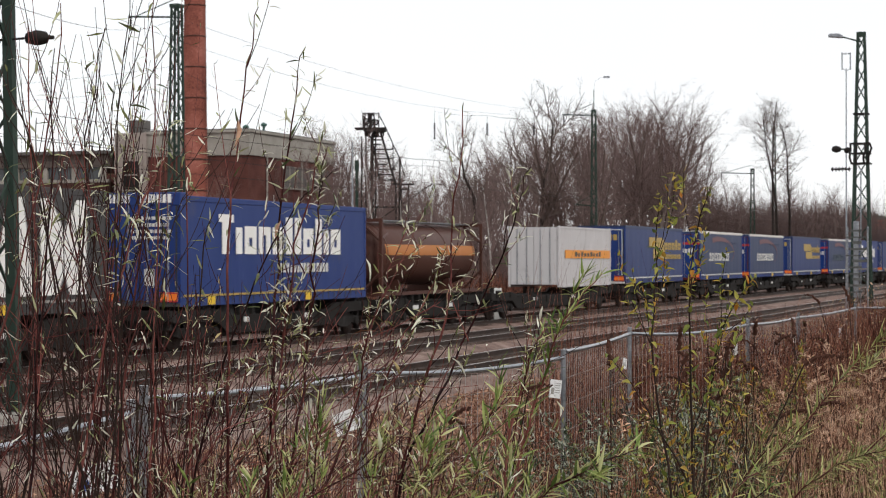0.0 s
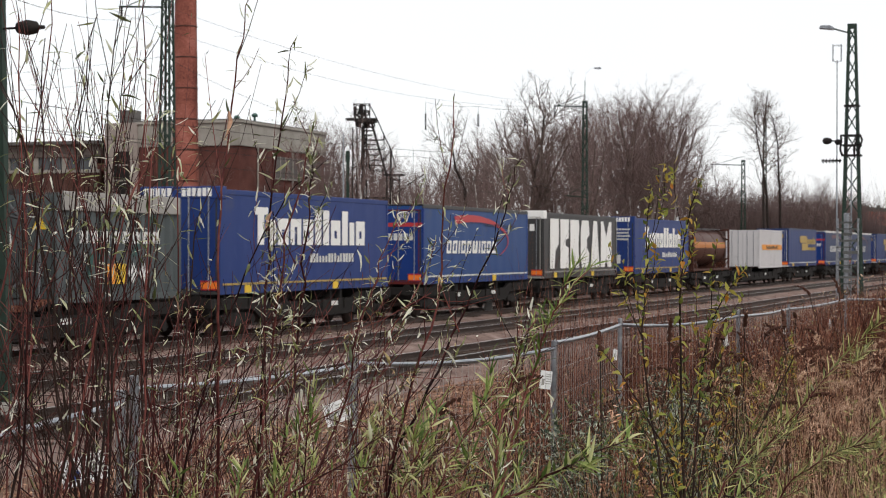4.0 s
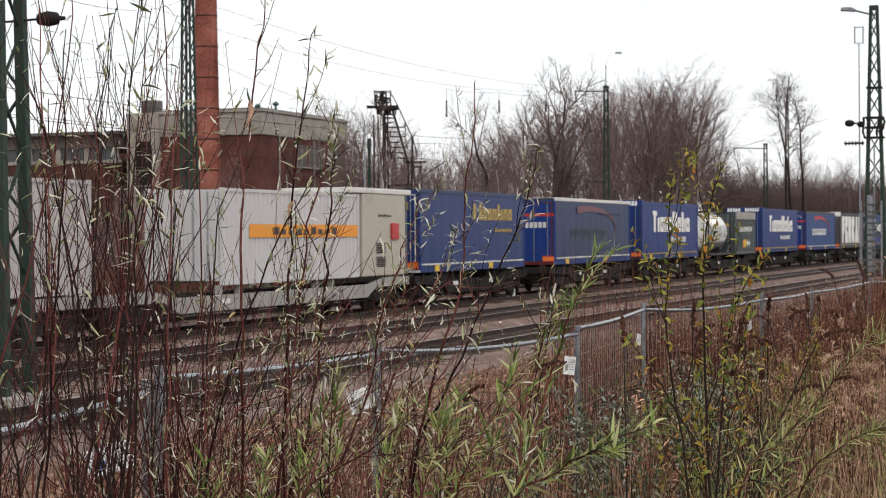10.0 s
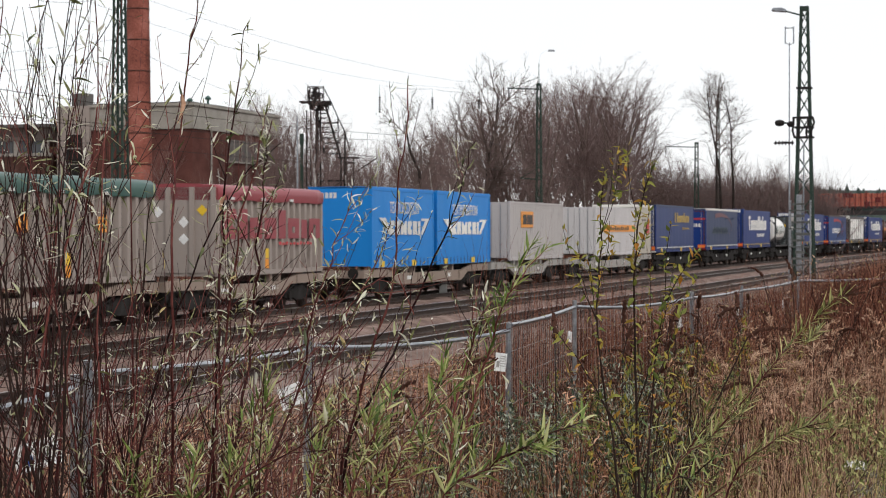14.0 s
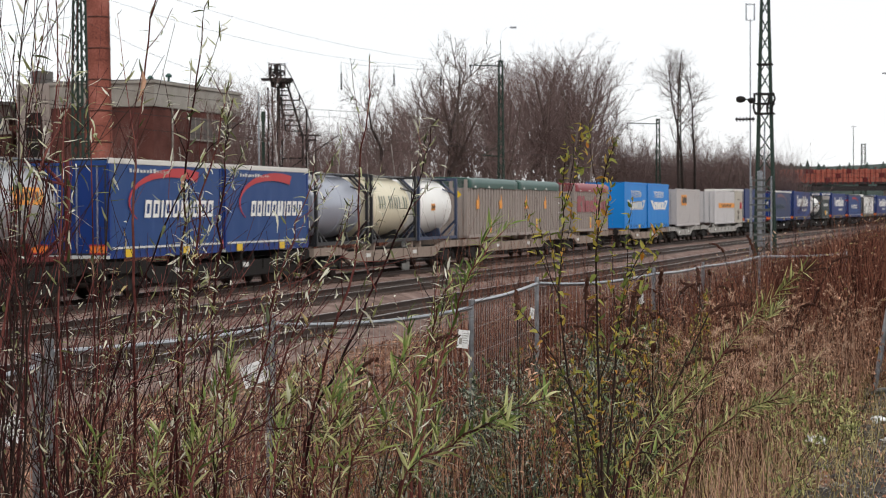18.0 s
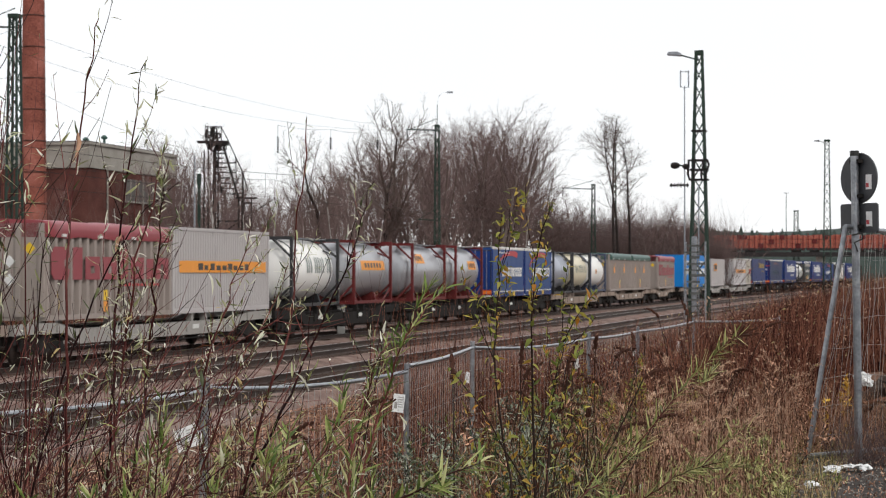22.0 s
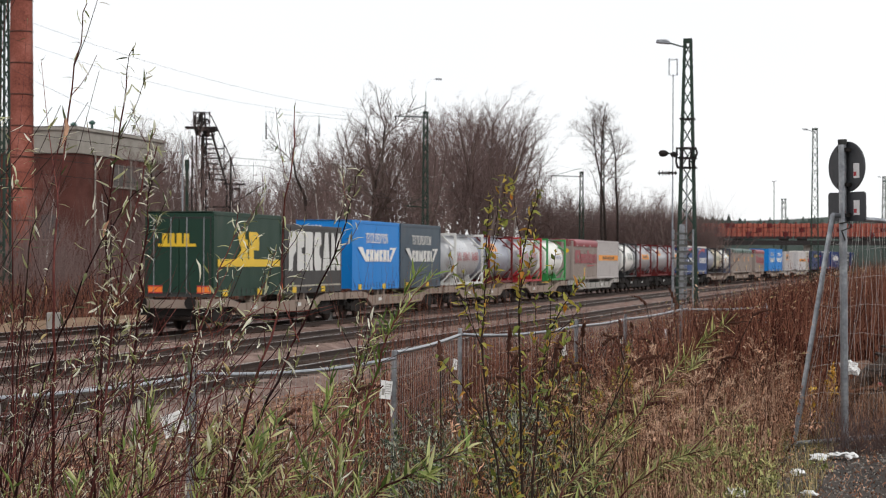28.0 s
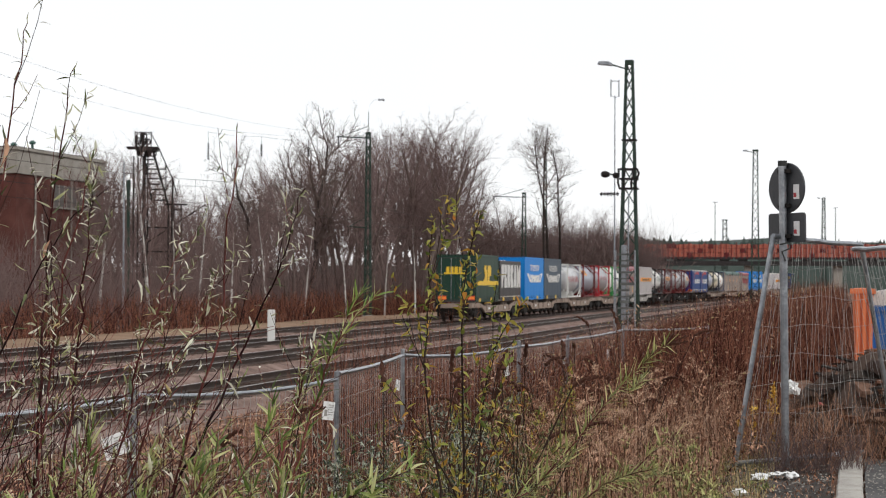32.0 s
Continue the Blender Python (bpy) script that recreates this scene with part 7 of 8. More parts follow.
for k, (x, y, z, mm, nm) in enumerate(((5.98, 18.0, 1.4, "paper", "crumpled white plastic bag"), (6.76, 18.0, 1.42, "red_plastic", "red plastic sheet"), (6.23, 17.8, 1.24, "red_plastic", "red plastic scrap"), (6.62, 17.8, 1.3, "red_plastic", "red plastic strip"))):
    bag = thing("plastic_scrap", nm + " on the rubble heap", "rubbish", "rubbish on the heap", pose(x, y, z, 10 * k, 8, 40 * k))
    bm = bmesh.new()
    bmesh.ops.create_icosphere(bm, subdivisions=4, radius=0.075 if k == 0 else 0.035)
    for v in bm.verts:
        n = 1 + 0.7 * noise.noise(v.co * 18) + 0.5 * noise.noise(v.co * 50 + Vector((k * 3, 0, 0)))
        v.co = Vector((v.co.x * n * 1.3, v.co.y * n * 0.8, v.co.z * n * (0.8 if k < 1 else 0.35)))
    part("sheet", bm, M[mm], bag)


def skip_bin(x, y, z, w, d, h, mat, label, turn, lid=None):
    t = thing("waste_bin", label, "waste bin", "bins behind the fence", pose(x, y, z, 0, 0, turn))
    bm = bmesh.new()
    prism(bm, [(-w / 2 + 0.06, 0.1), (w / 2 - 0.06, 0.1), (w / 2, h), (-w / 2, h)], "y", -d / 2, d / 2)
    bevel(bm, 0.04, 2)
    b = part("body", bm, mat, t)
    bm = bmesh.new()
    bx(bm, -w / 2 - 0.03, w / 2 + 0.03, -d / 2 - 0.03, d / 2 + 0.03, h - 0.08, h - 0.01)
    part("rim", bm, mat, t)
    for i in range(3):
        bm = bmesh.new()
        xx = -w / 2 + w * (i + 0.6) / 3.4
        bx(bm, xx, xx + 0.05, -d / 2 - 0.04, -d / 2, 0.2, h - 0.1)
        part("rib", bm, mat, t)
    if lid:
        bm = bmesh.new()
        prism(bm, [(-w / 2, h), (w / 2, h), (w / 2 - 0.05, h + 0.16), (0, h + 0.24), (-w / 2 + 0.05, h + 0.16)], "y", -d / 2, d / 2)
        part("lid", bm, lid, t)
    for sx in (-w / 2 + 0.12, w / 2 - 0.12):
        for sy in (-d / 2 + 0.12, d / 2 - 0.12):
            bm = bmesh.new()
            tube(bm, (sx - 0.03, sy, 0.08), (sx + 0.03, sy, 0.08), 0.08, n=10)
            part("castor", bm, M["rubber"], t)
    return t


skip_bin(9.16, 24.4, 0.72, 0.3, 0.5, 1.7, M["bin_orange"], "tall orange plastic container", -20)
skip_bin(9.75, 24.9, 0.72, 0.85, 0.9, 1.45, M["bin_blue"], "blue wheeled bin with white lid", -20, M["off_white"])
skip_bin(10.5, 24.2, 0.72, 0.9, 0.9, 1.4, M["bin_blue"], "blue wheeled bin with white lid", -28, M["off_white"])

for k, (x, y) in enumerate(((5.06, 15.72), (5.19, 15.62), (3.48, 13.16), (4.04, 13.13), (5.12, 15.68), (4.87, 15.55), (3.56, 13.24), (4.34, 14.39))):
    lit = thing("litter", "crumpled white paper on the ground", "litter", "scraps of litter", pose(x, y, 0.75, 0, 0, k * 50))
    bm = bmesh.new()
    bmesh.ops.create_icosphere(bm, subdivisions=2, radius=0.034 + 0.014 * (k % 3))
    for v in bm.verts:
        n = 1 + 1.3 * noise.noise(v.co * 30 + Vector((k * 5, 0, 0)))
        v.co = Vector((v.co.x * n * 1.6, v.co.y * n, v.co.z * n * 0.5))
    part("paper", bm, M["paper"], lit)
pv = thing("marker_post", "short white marker post beside the track", "marker post", m=pose(2.31, 74.9, -0.3))
bm = bmesh.new()
bx(bm, -0.16, 0.16, -0.1, 0.1, 0, 1.55)
bevel(bm, 0.03, 1)
part("post", bm, M["off_white"], pv)
sm = thing("signal_box", "small grey track-side box", "signal box", m=pose(-8.0, 66, -0.3))
bm = bmesh.new()
bx(bm, -0.25, 0.25, -0.2, 0.2, 0, 0.8)
bevel(bm, 0.03, 1)
part("body", bm, M["wagon_grey"], sm)


# ---- plants
def over_cap(p):
    """Whether a twig's tip stands above the bush's outline, which falls away to the east."""
    az, el = math.degrees(math.atan2(p.x, p.y)), math.degrees(math.atan2(p.z - EYE, math.hypot(p.x, p.y)))
    return el > (10 if az < -9.5 else (4.0 if az < -6.5 else (1.5 if az < -3 else 0.0)))


class Veg:
    """Gathers stems and leaves of one plant."""

    def __init__(self, seed):
        self.r = random.Random(seed)
        self.sv, self.sf, self.lv, self.lf, self.places = [], [], [], [], []

    def stem(self, pts, r0, r1, n=5):
        prev = None
        k = len(pts) - 1
        for i, p in enumerate(pts):
            d = (pts[min(k, i + 1)] - pts[max(0, i - 1)]).normalized()
            u = d.orthogonal().normalized()
            w = d.cross(u)
            rr = r0 + (r1 - r0) * i / k
            base = len(self.sv)
            for j in range(n):
                self.sv.append(tuple(p + (u * math.cos(math.tau * j / n) + w * math.sin(math.tau * j / n)) * rr))
            if prev is not None:
                for j in range(n):
                    self.sf.append((prev + j, prev + (j + 1) % n, base + (j + 1) % n, base + j))
            prev = base

    def leaf(self, p, d, size, wide, curl):
        """A narrow leaf folded along its midrib and curling down or up towards its tip."""
        d = d.normalized()
        side = d.cross(Vector((self.r.gauss(0, 0.4), self.r.gauss(0, 0.4), 1))).normalized()
        up = side.cross(d)
        base = len(self.lv)
        n = 4
        q, dd = p.copy(), d.copy()
        for i in range(n):
            k = i / (n - 1)
            wd = wide * size * math.sin(math.pi * min(1, 0.12 + 0.88 * k) ** 0.8) * (0.5 if i == 0 else 1)
            if i == n - 1:
                wd = 0.001
            self.lv += [tuple(q - side * wd + up * wd * 0.35), tuple(q), tuple(q + side * wd + up * wd * 0.35)]
            dd = (dd + up * curl / n).normalized()
            q = q + dd * size / (n - 1)
        for i in range(n - 1):
            a = base + i * 3
            self.lf += [(a, a + 1, a + 4, a + 3), (a + 1, a + 2, a + 5, a + 4)]

    def shoot(self, pts, r0, leaves, size, from_k=0.4, wide=0.09, side_shoots=0, side_len=0.3, droop=0.3, curl=(-3.4, 2.4), twigs_bare=False, hug=0.0, capped=False):
        """A smooth stem through the points, with leaves spiralling along its upper part and side shoots."""
        r = self.r
        fine = []
        k = len(pts) - 1
        for i in range(k):
            a, b = pts[max(0, i - 1)], pts[i]
            c, d = pts[i + 1], pts[min(k, i + 2)]
            for j in range(4):
                t = j / 4
                fine.append(0.5 * ((2 * b) + (c - a) * t + (2 * a - 5 * b + 4 * c - d) * t * t + (3 * b - a - 3 * c + d) * t ** 3))
        fine.append(pts[-1].copy())
        for i in range(1, len(fine)):
            fine[i] = fine[i] + Vector((r.gauss(0, 0.004), r.gauss(0, 0.01), 0))
        self.stem(fine, r0, r0 * 0.22)
        m = len(fine) - 1

        def along(t):
            q = min(m - 1, int(t * m))
            return fine[q].lerp(fine[q + 1], t * m - q), (fine[q + 1] - fine[q]).normalized()

        ang = r.uniform(0, 6)
        for i in range(leaves):
            t = from_k + (1 - from_k) * (i + r.random()) / leaves
            p, d = along(min(0.999, t))
            ang += 2.4
            o = d.orthogonal().normalized()
            o.rotate(Matrix.Rotation(ang, 3, d))
            self.leaf(p, d * (r.uniform(0.35, 0.9) + hug) + o - Vector((0, 0, droop * r.random())), size * r.uniform(0.55, 1.15), wide * r.uniform(0.8, 1.2), r.uniform(*curl))
        for i in range(side_shoots):
            t = r.uniform(0.12, 0.9)
            p, d = along(t)
            ang += 2.4
            o = d.orthogonal().normalized()
            o.rotate(Matrix.Rotation(ang, 3, d))
            ln = side_len * r.uniform(0.5, 1.3) * (1.2 - 0.6 * t)
            e1 = p + (d * 1.0 + o * (1.0 if capped else 0.6)).normalized() * ln * 0.5
            e2 = e1 + (d * 1.1 + o * (0.6 if capped else 0.12) + Vector((r.gauss(0, 0.12), r.gauss(0, 0.12), 0.2))).normalized() * ln * 0.5
            if capped and over_cap(e2):
                continue
            bow = [p.lerp(e1, k).lerp(e1.lerp(e2, k), k) for k in (0, 0.3, 0.6, 1)]
            self.stem(bow, max(0.0015, r0 * 0.45 * (1.1 - 0.6 * t)), max(0.0008, r0 * 0.14), 4)
            for j in range(1 if capped else 0):
                q = e1.lerp(e2, r.uniform(-0.5, 0.6))
                o3 = Vector((r.gauss(0, 1), r.gauss(0, 0.6), r.gauss(0.3, 0.5))).normalized()
                self.stem([q, q + (d + o3 * 0.7).normalized() * ln * r.uniform(0.2, 0.45)], 0.0012, 0.0006, 3)
            if not twigs_bare:
                for j in range(max(1, int(leaves * 0.25))):
                    kk = r.uniform(0.35, 1.0)
                    q = p.lerp(e1, kk * 2) if kk < 0.5 else e1.lerp(e2, kk * 2 - 1)
                    o2 = Vector((r.gauss(0, 1), r.gauss(0, 1), r.gauss(0.2, 0.5)))
                    self.leaf(q, o2 + d * (0.6 + hug), size * r.uniform(0.5, 1.0), wide * r.uniform(0.8, 1.2), r.uniform(*curl))

    def build(self, name, label, stem_mat, leaf_mat, category="shrub", group="plants before the fence"):
        t = thing(name, label, category, group)
        raw("stem", self.sv, self.sf, stem_mat, t, smooth=True)["kind"] = "stuff"
        if self.lf:
            raw("foliage", self.lv, self.lf, leaf_mat, t)["kind"] = "stuff"
        return t


def line(d, *angles):
    return [spot(a, e, d + 0.08 * math.sin(i * 2.0 + a)) for i, (a, e) in enumerate(angles)]


GROUND_EL = -19.0      # below the picture, down to the soil
v = Veg(1)
v.shoot(line(5.0, (-6.9, GROUND_EL), (-6.96, -9.7), (-6.87, -4.4), (-6.96, -0.4), (-6.69, 2.85), (-6.3, 6.1), (-5.98, 8.0)), 0.006, 20, 0.05, 0.55, 0.08, side_shoots=9, side_len=0.4)
v.shoot(line(5.2, (-5.8, GROUND_EL), (-5.7, -9.7), (-5.5, -4.4), (-5.34, -0.4), (-5.16, 2.3), (-4.8, 4.85), (-4.5, 6.75)), 0.006, 32, 0.052, 0.5, 0.08, side_shoots=8, side_len=0.35)
v.shoot(line(5.1, (-7.6, GROUND_EL), (-8.2, -9.7), (-7.3, -4.4), (-6.0, -0.8), (-4.8, 1.6), (-3.35, 2.9)), 0.005, 14, 0.055, 0.4, 0.075, side_shoots=7)
v.build("willow_sapling", "tall thin willow sapling with few curled grey-green leaves", M["willow_stem"], M["willow_leaf"])
v = Veg(2)
v.shoot(line(5.0, (-5.9, GROUND_EL), (-5.9, -10.6), (-5.7, -7.6), (-5.16, -3.3), (-4.8, -0.4), (-4.1, 2.9), (-3.77, 4.2)), 0.006, 90, 0.036, 0.4, 0.09, side_shoots=7, side_len=0.22)
v.shoot(line(5.1, (-5.8, GROUND_EL), (-5.7, -10.6), (-4.8, -6.2), (-4.35, -2.6), (-4.17, 0.14), (-4.0, 1.95), (-3.7, 3.6)), 0.006, 84, 0.036, 0.42, 0.09, side_shoots=7, side_len=0.22)
v.shoot(line(5.2, (-4.4, GROUND_EL), (-4.1, -8.9), (-3.0, -5.5), (-2.44, -2.6), (-1.7, -0.4), (-1.1, 1.5)), 0.005, 64, 0.036, 0.3, 0.095, side_shoots=9, side_len=0.35)
v.shoot(line(5.4, (-3.6, GROUND_EL), (-3.35, -9.8), (-2.6, -6.2), (-1.5, -3.0), (-0.44, -1.1), (0.1, 0.3)), 0.005, 64, 0.036, 0.3, 0.095, side_shoots=9, side_len=0.35)
v.build("willow_sapling", "willow sapling with dense small silvery leaves", M["willow_stem"], M["willow_leaf"])
brown = Veg(9)
for a, e, d, ax, ez, size in ((-2.9, -2.45, 5.15, 0.8, 0.6, 0.075), (-6.6, 4.4, 5.0, 0.3, -1.0, 0.09), (-5.2, 1.2, 5.2, -0.6, -0.7, 0.07), (-2.2, -2.0, 5.25, 0.7, -0.6, 0.07), (0.2, -1.0, 5.5, -0.5, -0.8, 0.06), (-8.3, -1.5, 5.1, 0.6, -0.8, 0.07), (-9.5, 1.0, 5.3, 0.5, -0.9, 0.06)):
    p = spot(a, e, d)
    brown.stem([p + Vector((-0.12 * ax, 0.0, -0.16)), p + Vector((-0.03 * ax, 0, -0.05)), p], 0.0022, 0.001, 5)
    brown.leaf(p, Vector((ax, 0.1, ez)), size, 0.14, -1.2)
brown.build("willow_twig", "thin twigs with large curled brown leaves", M["willow_stem"], M["dead_leaf"], "twig")
v = Veg(3)
v.shoot(line(5.5, (-2.2, GROUND_EL), (-1.7, -8.9), (-0.8, -4.8), (0.1, -1.9), (0.3, 0.7), (0.56, 3.2), (0.69, 5.0)), 0.006, 26, 0.042, 0.3, 0.09, side_shoots=6, side_len=0.3)
v.shoot(line(5.6, (-2.0, GROUND_EL), (-1.5, -8.0), (-0.44, -5.1), (0.66, -2.8), (1.75, -0.2), (2.3, 1.2), (2.75, 2.95)), 0.006, 44, 0.042, 0.45, 0.09, side_shoots=7, side_len=0.3)
v.build("willow_sapling", "slender dark willow shoots with sparse leaves", M["willow_stem"], M["willow_leaf"])
v = Veg(4)
v.shoot(line(5.0, (1.9, GROUND_EL), (2.1, -9.8), (2.52, -6.2), (3.2, -4.0), (3.9, -2.0), (5.05, -0.5)), 0.006, 74, 0.064, 0.25, 0.062, side_shoots=3, side_len=0.22, curl=(-0.9, 0.7), hug=0.9)
v.shoot(line(5.0, (1.8, GROUND_EL), (1.93, -9.8), (2.1, -6.2), (2.57, -4.2), (2.9, -2.95), (3.52, -1.86)), 0.006, 62, 0.064, 0.25, 0.062, side_shoots=3, side_len=0.22, curl=(-0.9, 0.7), hug=0.9)
v.shoot(line(4.6, (0.9, GROUND_EL), (1.38, -9.6), (3.2, -7.6), (4.8, -6.7), (6.37, -6.0)), 0.006, 79, 0.085, 0.25, 0.056, side_shoots=3, side_len=0.22, curl=(-0.9, 0.7), hug=0.9)
v.shoot(line(4.8, (-0.4, GROUND_EL), (-0.2, -9.6), (0.3, -7.4), (1.2, -5.7), (1.9, -4.4)), 0.005, 54, 0.085, 0.25, 0.056, side_shoots=4, side_len=0.22, curl=(-0.9, 0.7), hug=0.9)
v.shoot(line(4.9, (-1.4, GROUND_EL), (-1.2, -9.6), (-0.9, -7.4), (-0.2, -5.9), (0.2, -5.0)), 0.005, 37, 0.085, 0.25, 0.056, side_shoots=4, side_len=0.22, curl=(-0.9, 0.7), hug=0.9)
v.shoot(line(4.7, (-5.6, GROUND_EL), (-5.2, -9.6), (-4.6, -7.4), (-4.2, -5.6), (-3.9, -4.0)), 0.005, 21, 0.06, 0.25, 0.055, side_shoots=4, side_len=0.22, curl=(-0.9, 0.7), hug=0.9)
v.shoot(line(4.7, (-8.4, GROUND_EL), (-8.1, -9.6), (-7.9, -8.4), (-8.2, -7.1)), 0.005, 34, 0.066, 0.25, 0.055, side_shoots=3, side_len=0.22, curl=(-0.9, 0.7), hug=0.9)
v.shoot(line(5.6, (8.5, GROUND_EL), (8.9, -9.0), (9.8, -7.8), (10.6, -7.0)), 0.005, 31, 0.065, 0.3, 0.06, side_shoots=3, curl=(-0.4, 0.5))
for stem in (line(4.9, (-4.6, GROUND_EL), (-4.4, -9.6), (-4.1, -7.0), (-3.9, -4.4)), line(5.0, (-2.9, GROUND_EL), (-2.6, -9.0), (-2.2, -7.0), (-2.0, -5.4)), line(4.7, (-6.4, GROUND_EL), (-6.2, -10.0), (-6.3, -8.4), (-6.1, -7.0)),
             line(4.8, (-5.2, GROUND_EL), (-5.0, -10.0), (-5.1, -7.6), (-4.7, -5.8)), line(5.1, (-0.9, GROUND_EL), (-0.8, -9.6), (-0.4, -7.6), (-0.5, -6.0))):
    v.shoot(stem, 0.0045, 40, 0.066, 0.3, 0.066, side_shoots=3, side_len=0.2, curl=(-0.9, 0.7), hug=0.9)
v.build("young_willow", "young willow shoots with fresh green lance-shaped leaves", M["willow_stem"], M["fresh_leaf"])
v = Veg(5)
for stem, r0, lv, k0, ss in ((line(8.0, (7.6, -13), (7.5, -10.6), (7.35, -7.6), (6.73, -3.3), (6.82, -0.4), (6.96, 2.1)), 0.0085, 66, 0.58, 9),
                             (line(8.0, (8.1, -13), (8.1, -10.6), (8.03, -7.6), (7.93, -3.3), (8.04, 0.13), (8.52, 2.3)), 0.0095, 70, 0.55, 10),
                             (line(8.1, (8.2, -13), (8.17, -10.6), (8.33, -7.6), (8.64, -3.3), (9.14, -1.84), (9.94, -0.6)), 0.0075, 60, 0.5, 10),
                             (line(8.0, (8.0, -13), (7.99, -10.6), (7.8, -7.2), (6.28, -4.4), (5.47, -3.3)), 0.007, 22, 0.5, 6),
                             (line(8.2, (8.3, -13), (8.4, -9), (8.7, -6), (9.4, -4.4)), 0.007, 20, 0.4, 7)):
    v.shoot(stem, r0, lv, 0.05, k0, 0.2, side_shoots=ss, side_len=0.5, droop=0.7)
v.build("young_tree", "young tree of dark stems with yellow-green autumn leaves", M["dark_stem"], M["yellow_leaf"], "young tree")
v = Veg(6)
for stem, n in ((line(6.2, (8.2, -15), (9.06, -8.2), (10.5, -6.4), (11.95, -4.6), (13.2, -3.1), (14.46, -2.0)), 95),
                (line(6.2, (9.5, -15), (10.9, -8.2), (11.95, -6.9), (13.0, -6.25), (14.2, -5.96)), 75),
                (line(6.4, (7.4, -15), (8.4, -9), (9.6, -6.9), (11.2, -5.2)), 46),
                (line(6.3, (9.0, -15), (9.6, -9.5), (10.6, -8.2), (11.9, -7.4)), 40)):
    v.shoot(stem, 0.005, int(n * 1.35), 0.072, 0.2, 0.052, side_shoots=2, side_len=0.3, curl=(-0.2, 0.25), hug=0.5)
v.build("willowherb", "arching stem with narrow yellow-green leaves and dark tips", M["willow_stem"], M["herb_leaf"])
tip = spot(14.46, -2.0, 6.2)
seeds = thing("seed_tuft", "dark withered seed tuft at a stem's tip", "seed head", "seed heads", Matrix.Translation(tip))
bm = bmesh.new()
rs = random.Random(3)
for i in range(16):
    tube(bm, (0, 0, 0), (rs.gauss(0.02, 0.03), rs.gauss(0, 0.03), rs.gauss(0.01, 0.025)), 0.0025, 0.0035, n=4)
part("tuft", bm, M["brown_head"], seeds)

v = Veg(7)
for x, y, z, n in ((5.64, 17.55, 1.42, 34), (5.58, 17.5, 1.3, 22), (5.34, 17.3, 1.24, 20), (5.16, 17.15, 1.12, 16)):
    foot = Vector((x + 0.03, y + 0.02, ground_at(x, y) - 0.05))
    tipp = Vector((x, y, z))
    v.shoot([foot, foot.lerp(tipp, 0.5) + Vector((0.02, 0, 0)), tipp], 0.004, n, 0.055, 0.62, 0.28, side_shoots=4, side_len=0.16, droop=0.5)
v.build("yellow_herb", "herb with bright yellow autumn leaves beside the heap", M["dark_stem"], M["ochre_leaf"])

# the tall whips of the willow bush near the mast, fanned out and leafy at the tips
for g, tips in enumerate((((-12.1, 8.0), (-12.4, 6.6), (-11.3, 6.0), (-13.2, 7.4), (-11.7, 4.6)), ((-10.8, 7.4), (-10.0, 8.9), (-9.7, 7.3), (-10.5, 5.6), (-9.9, 6.2)),
                          ((-9.2, 8.6), (-9.4, 6.6), (-8.9, 5.4), (-8.3, 4.4), (-10.2, 3.6)), ((-13.9, 6.0), (-14.6, 8.0), (-15.4, 5.0), (-12.9, 4.4), (-14.1, 3.4)),
                          ((-12.0, 3.2), (-11.2, 2.4), (-10.6, 4.2), (-9.6, 2.8), (-8.8, 3.4), (-12.6, 1.8)), ((-8.0, 2.4), (-9.2, 1.6), (-7.4, 1.2), (-11.6, 1.0), (-10.0, 1.4), (-13.2, 2.6)))):
    v = Veg(40 + g)
    r = v.r
    for az, el in tips:
        foot = -11.6 + 0.5 * (az + 11.0) + r.gauss(0, 1.9)
        d = r.uniform(4.7, 5.9)
        v.shoot([spot(foot, -19, d), spot(foot + 0.1 * (az - foot) + r.gauss(0, 0.2), -11, d), spot(foot + 0.35 * (az - foot) + r.gauss(0, 0.25), -5, d), spot(foot + 0.7 * (az - foot) + r.gauss(0, 0.2), el * 0.3, d), spot(az, el, d)],
                r.uniform(0.004, 0.0068), r.randint(8, 14), 0.056, 0.66, 0.08, side_shoots=r.randint(6, 9), side_len=0.7, droop=1.1, curl=(-2.2, 0.8), twigs_bare=r.random() < 0.55)
    v.build("willow_bush", "tall thin plum-coloured whips with few hanging leaves", M["dark_stem"] if g in (1, 3, 5) else M["willow_stem"], M["willow_leaf"])
# lower bare whips, leaning and crossing
for g in range(9):
    v = Veg(140 + g)
    for i in range(5):
        r = v.r
        az0, d = -15.8 + g * 1.25 + r.uniform(-1.0, 1.0), r.uniform(4.6, 6.6)
        lz = r.gauss(0.6, 4.4)
        if -10.9 < az0 + 0.45 * lz < -9.1:      # a gap in the bush before the first notice
            lz += 2.4
        tipel = r.uniform(-5.0, 3.5) if az0 + lz < -9.0 else (r.uniform(-5.0, 0.8) if az0 + lz < -5.5 else r.uniform(-6.5, -2.0))
        v.shoot([spot(az0, -19, d), spot(az0 + lz * 0.3 + r.gauss(0, 0.3), -11, d), spot(az0 + lz * 0.62 + r.gauss(0, 0.4), (tipel - 11) / 2, d + r.uniform(-0.2, 0.2)), spot(az0 + lz, tipel, d + r.uniform(-0.3, 0.3))],
                r.choice((0.002, 0.0026, 0.0036, 0.0058)), r.randint(1, 4), 0.05, 0.5, 0.085, side_shoots=r.randint(6, 9), side_len=0.6, twigs_bare=i % 3 != 0, capped=True)
    v.build("willow_bush", "bush of thin dark red-brown bare whips", M["willow_stem"] if g % 3 else M["dark_stem"], M["willow_leaf"])
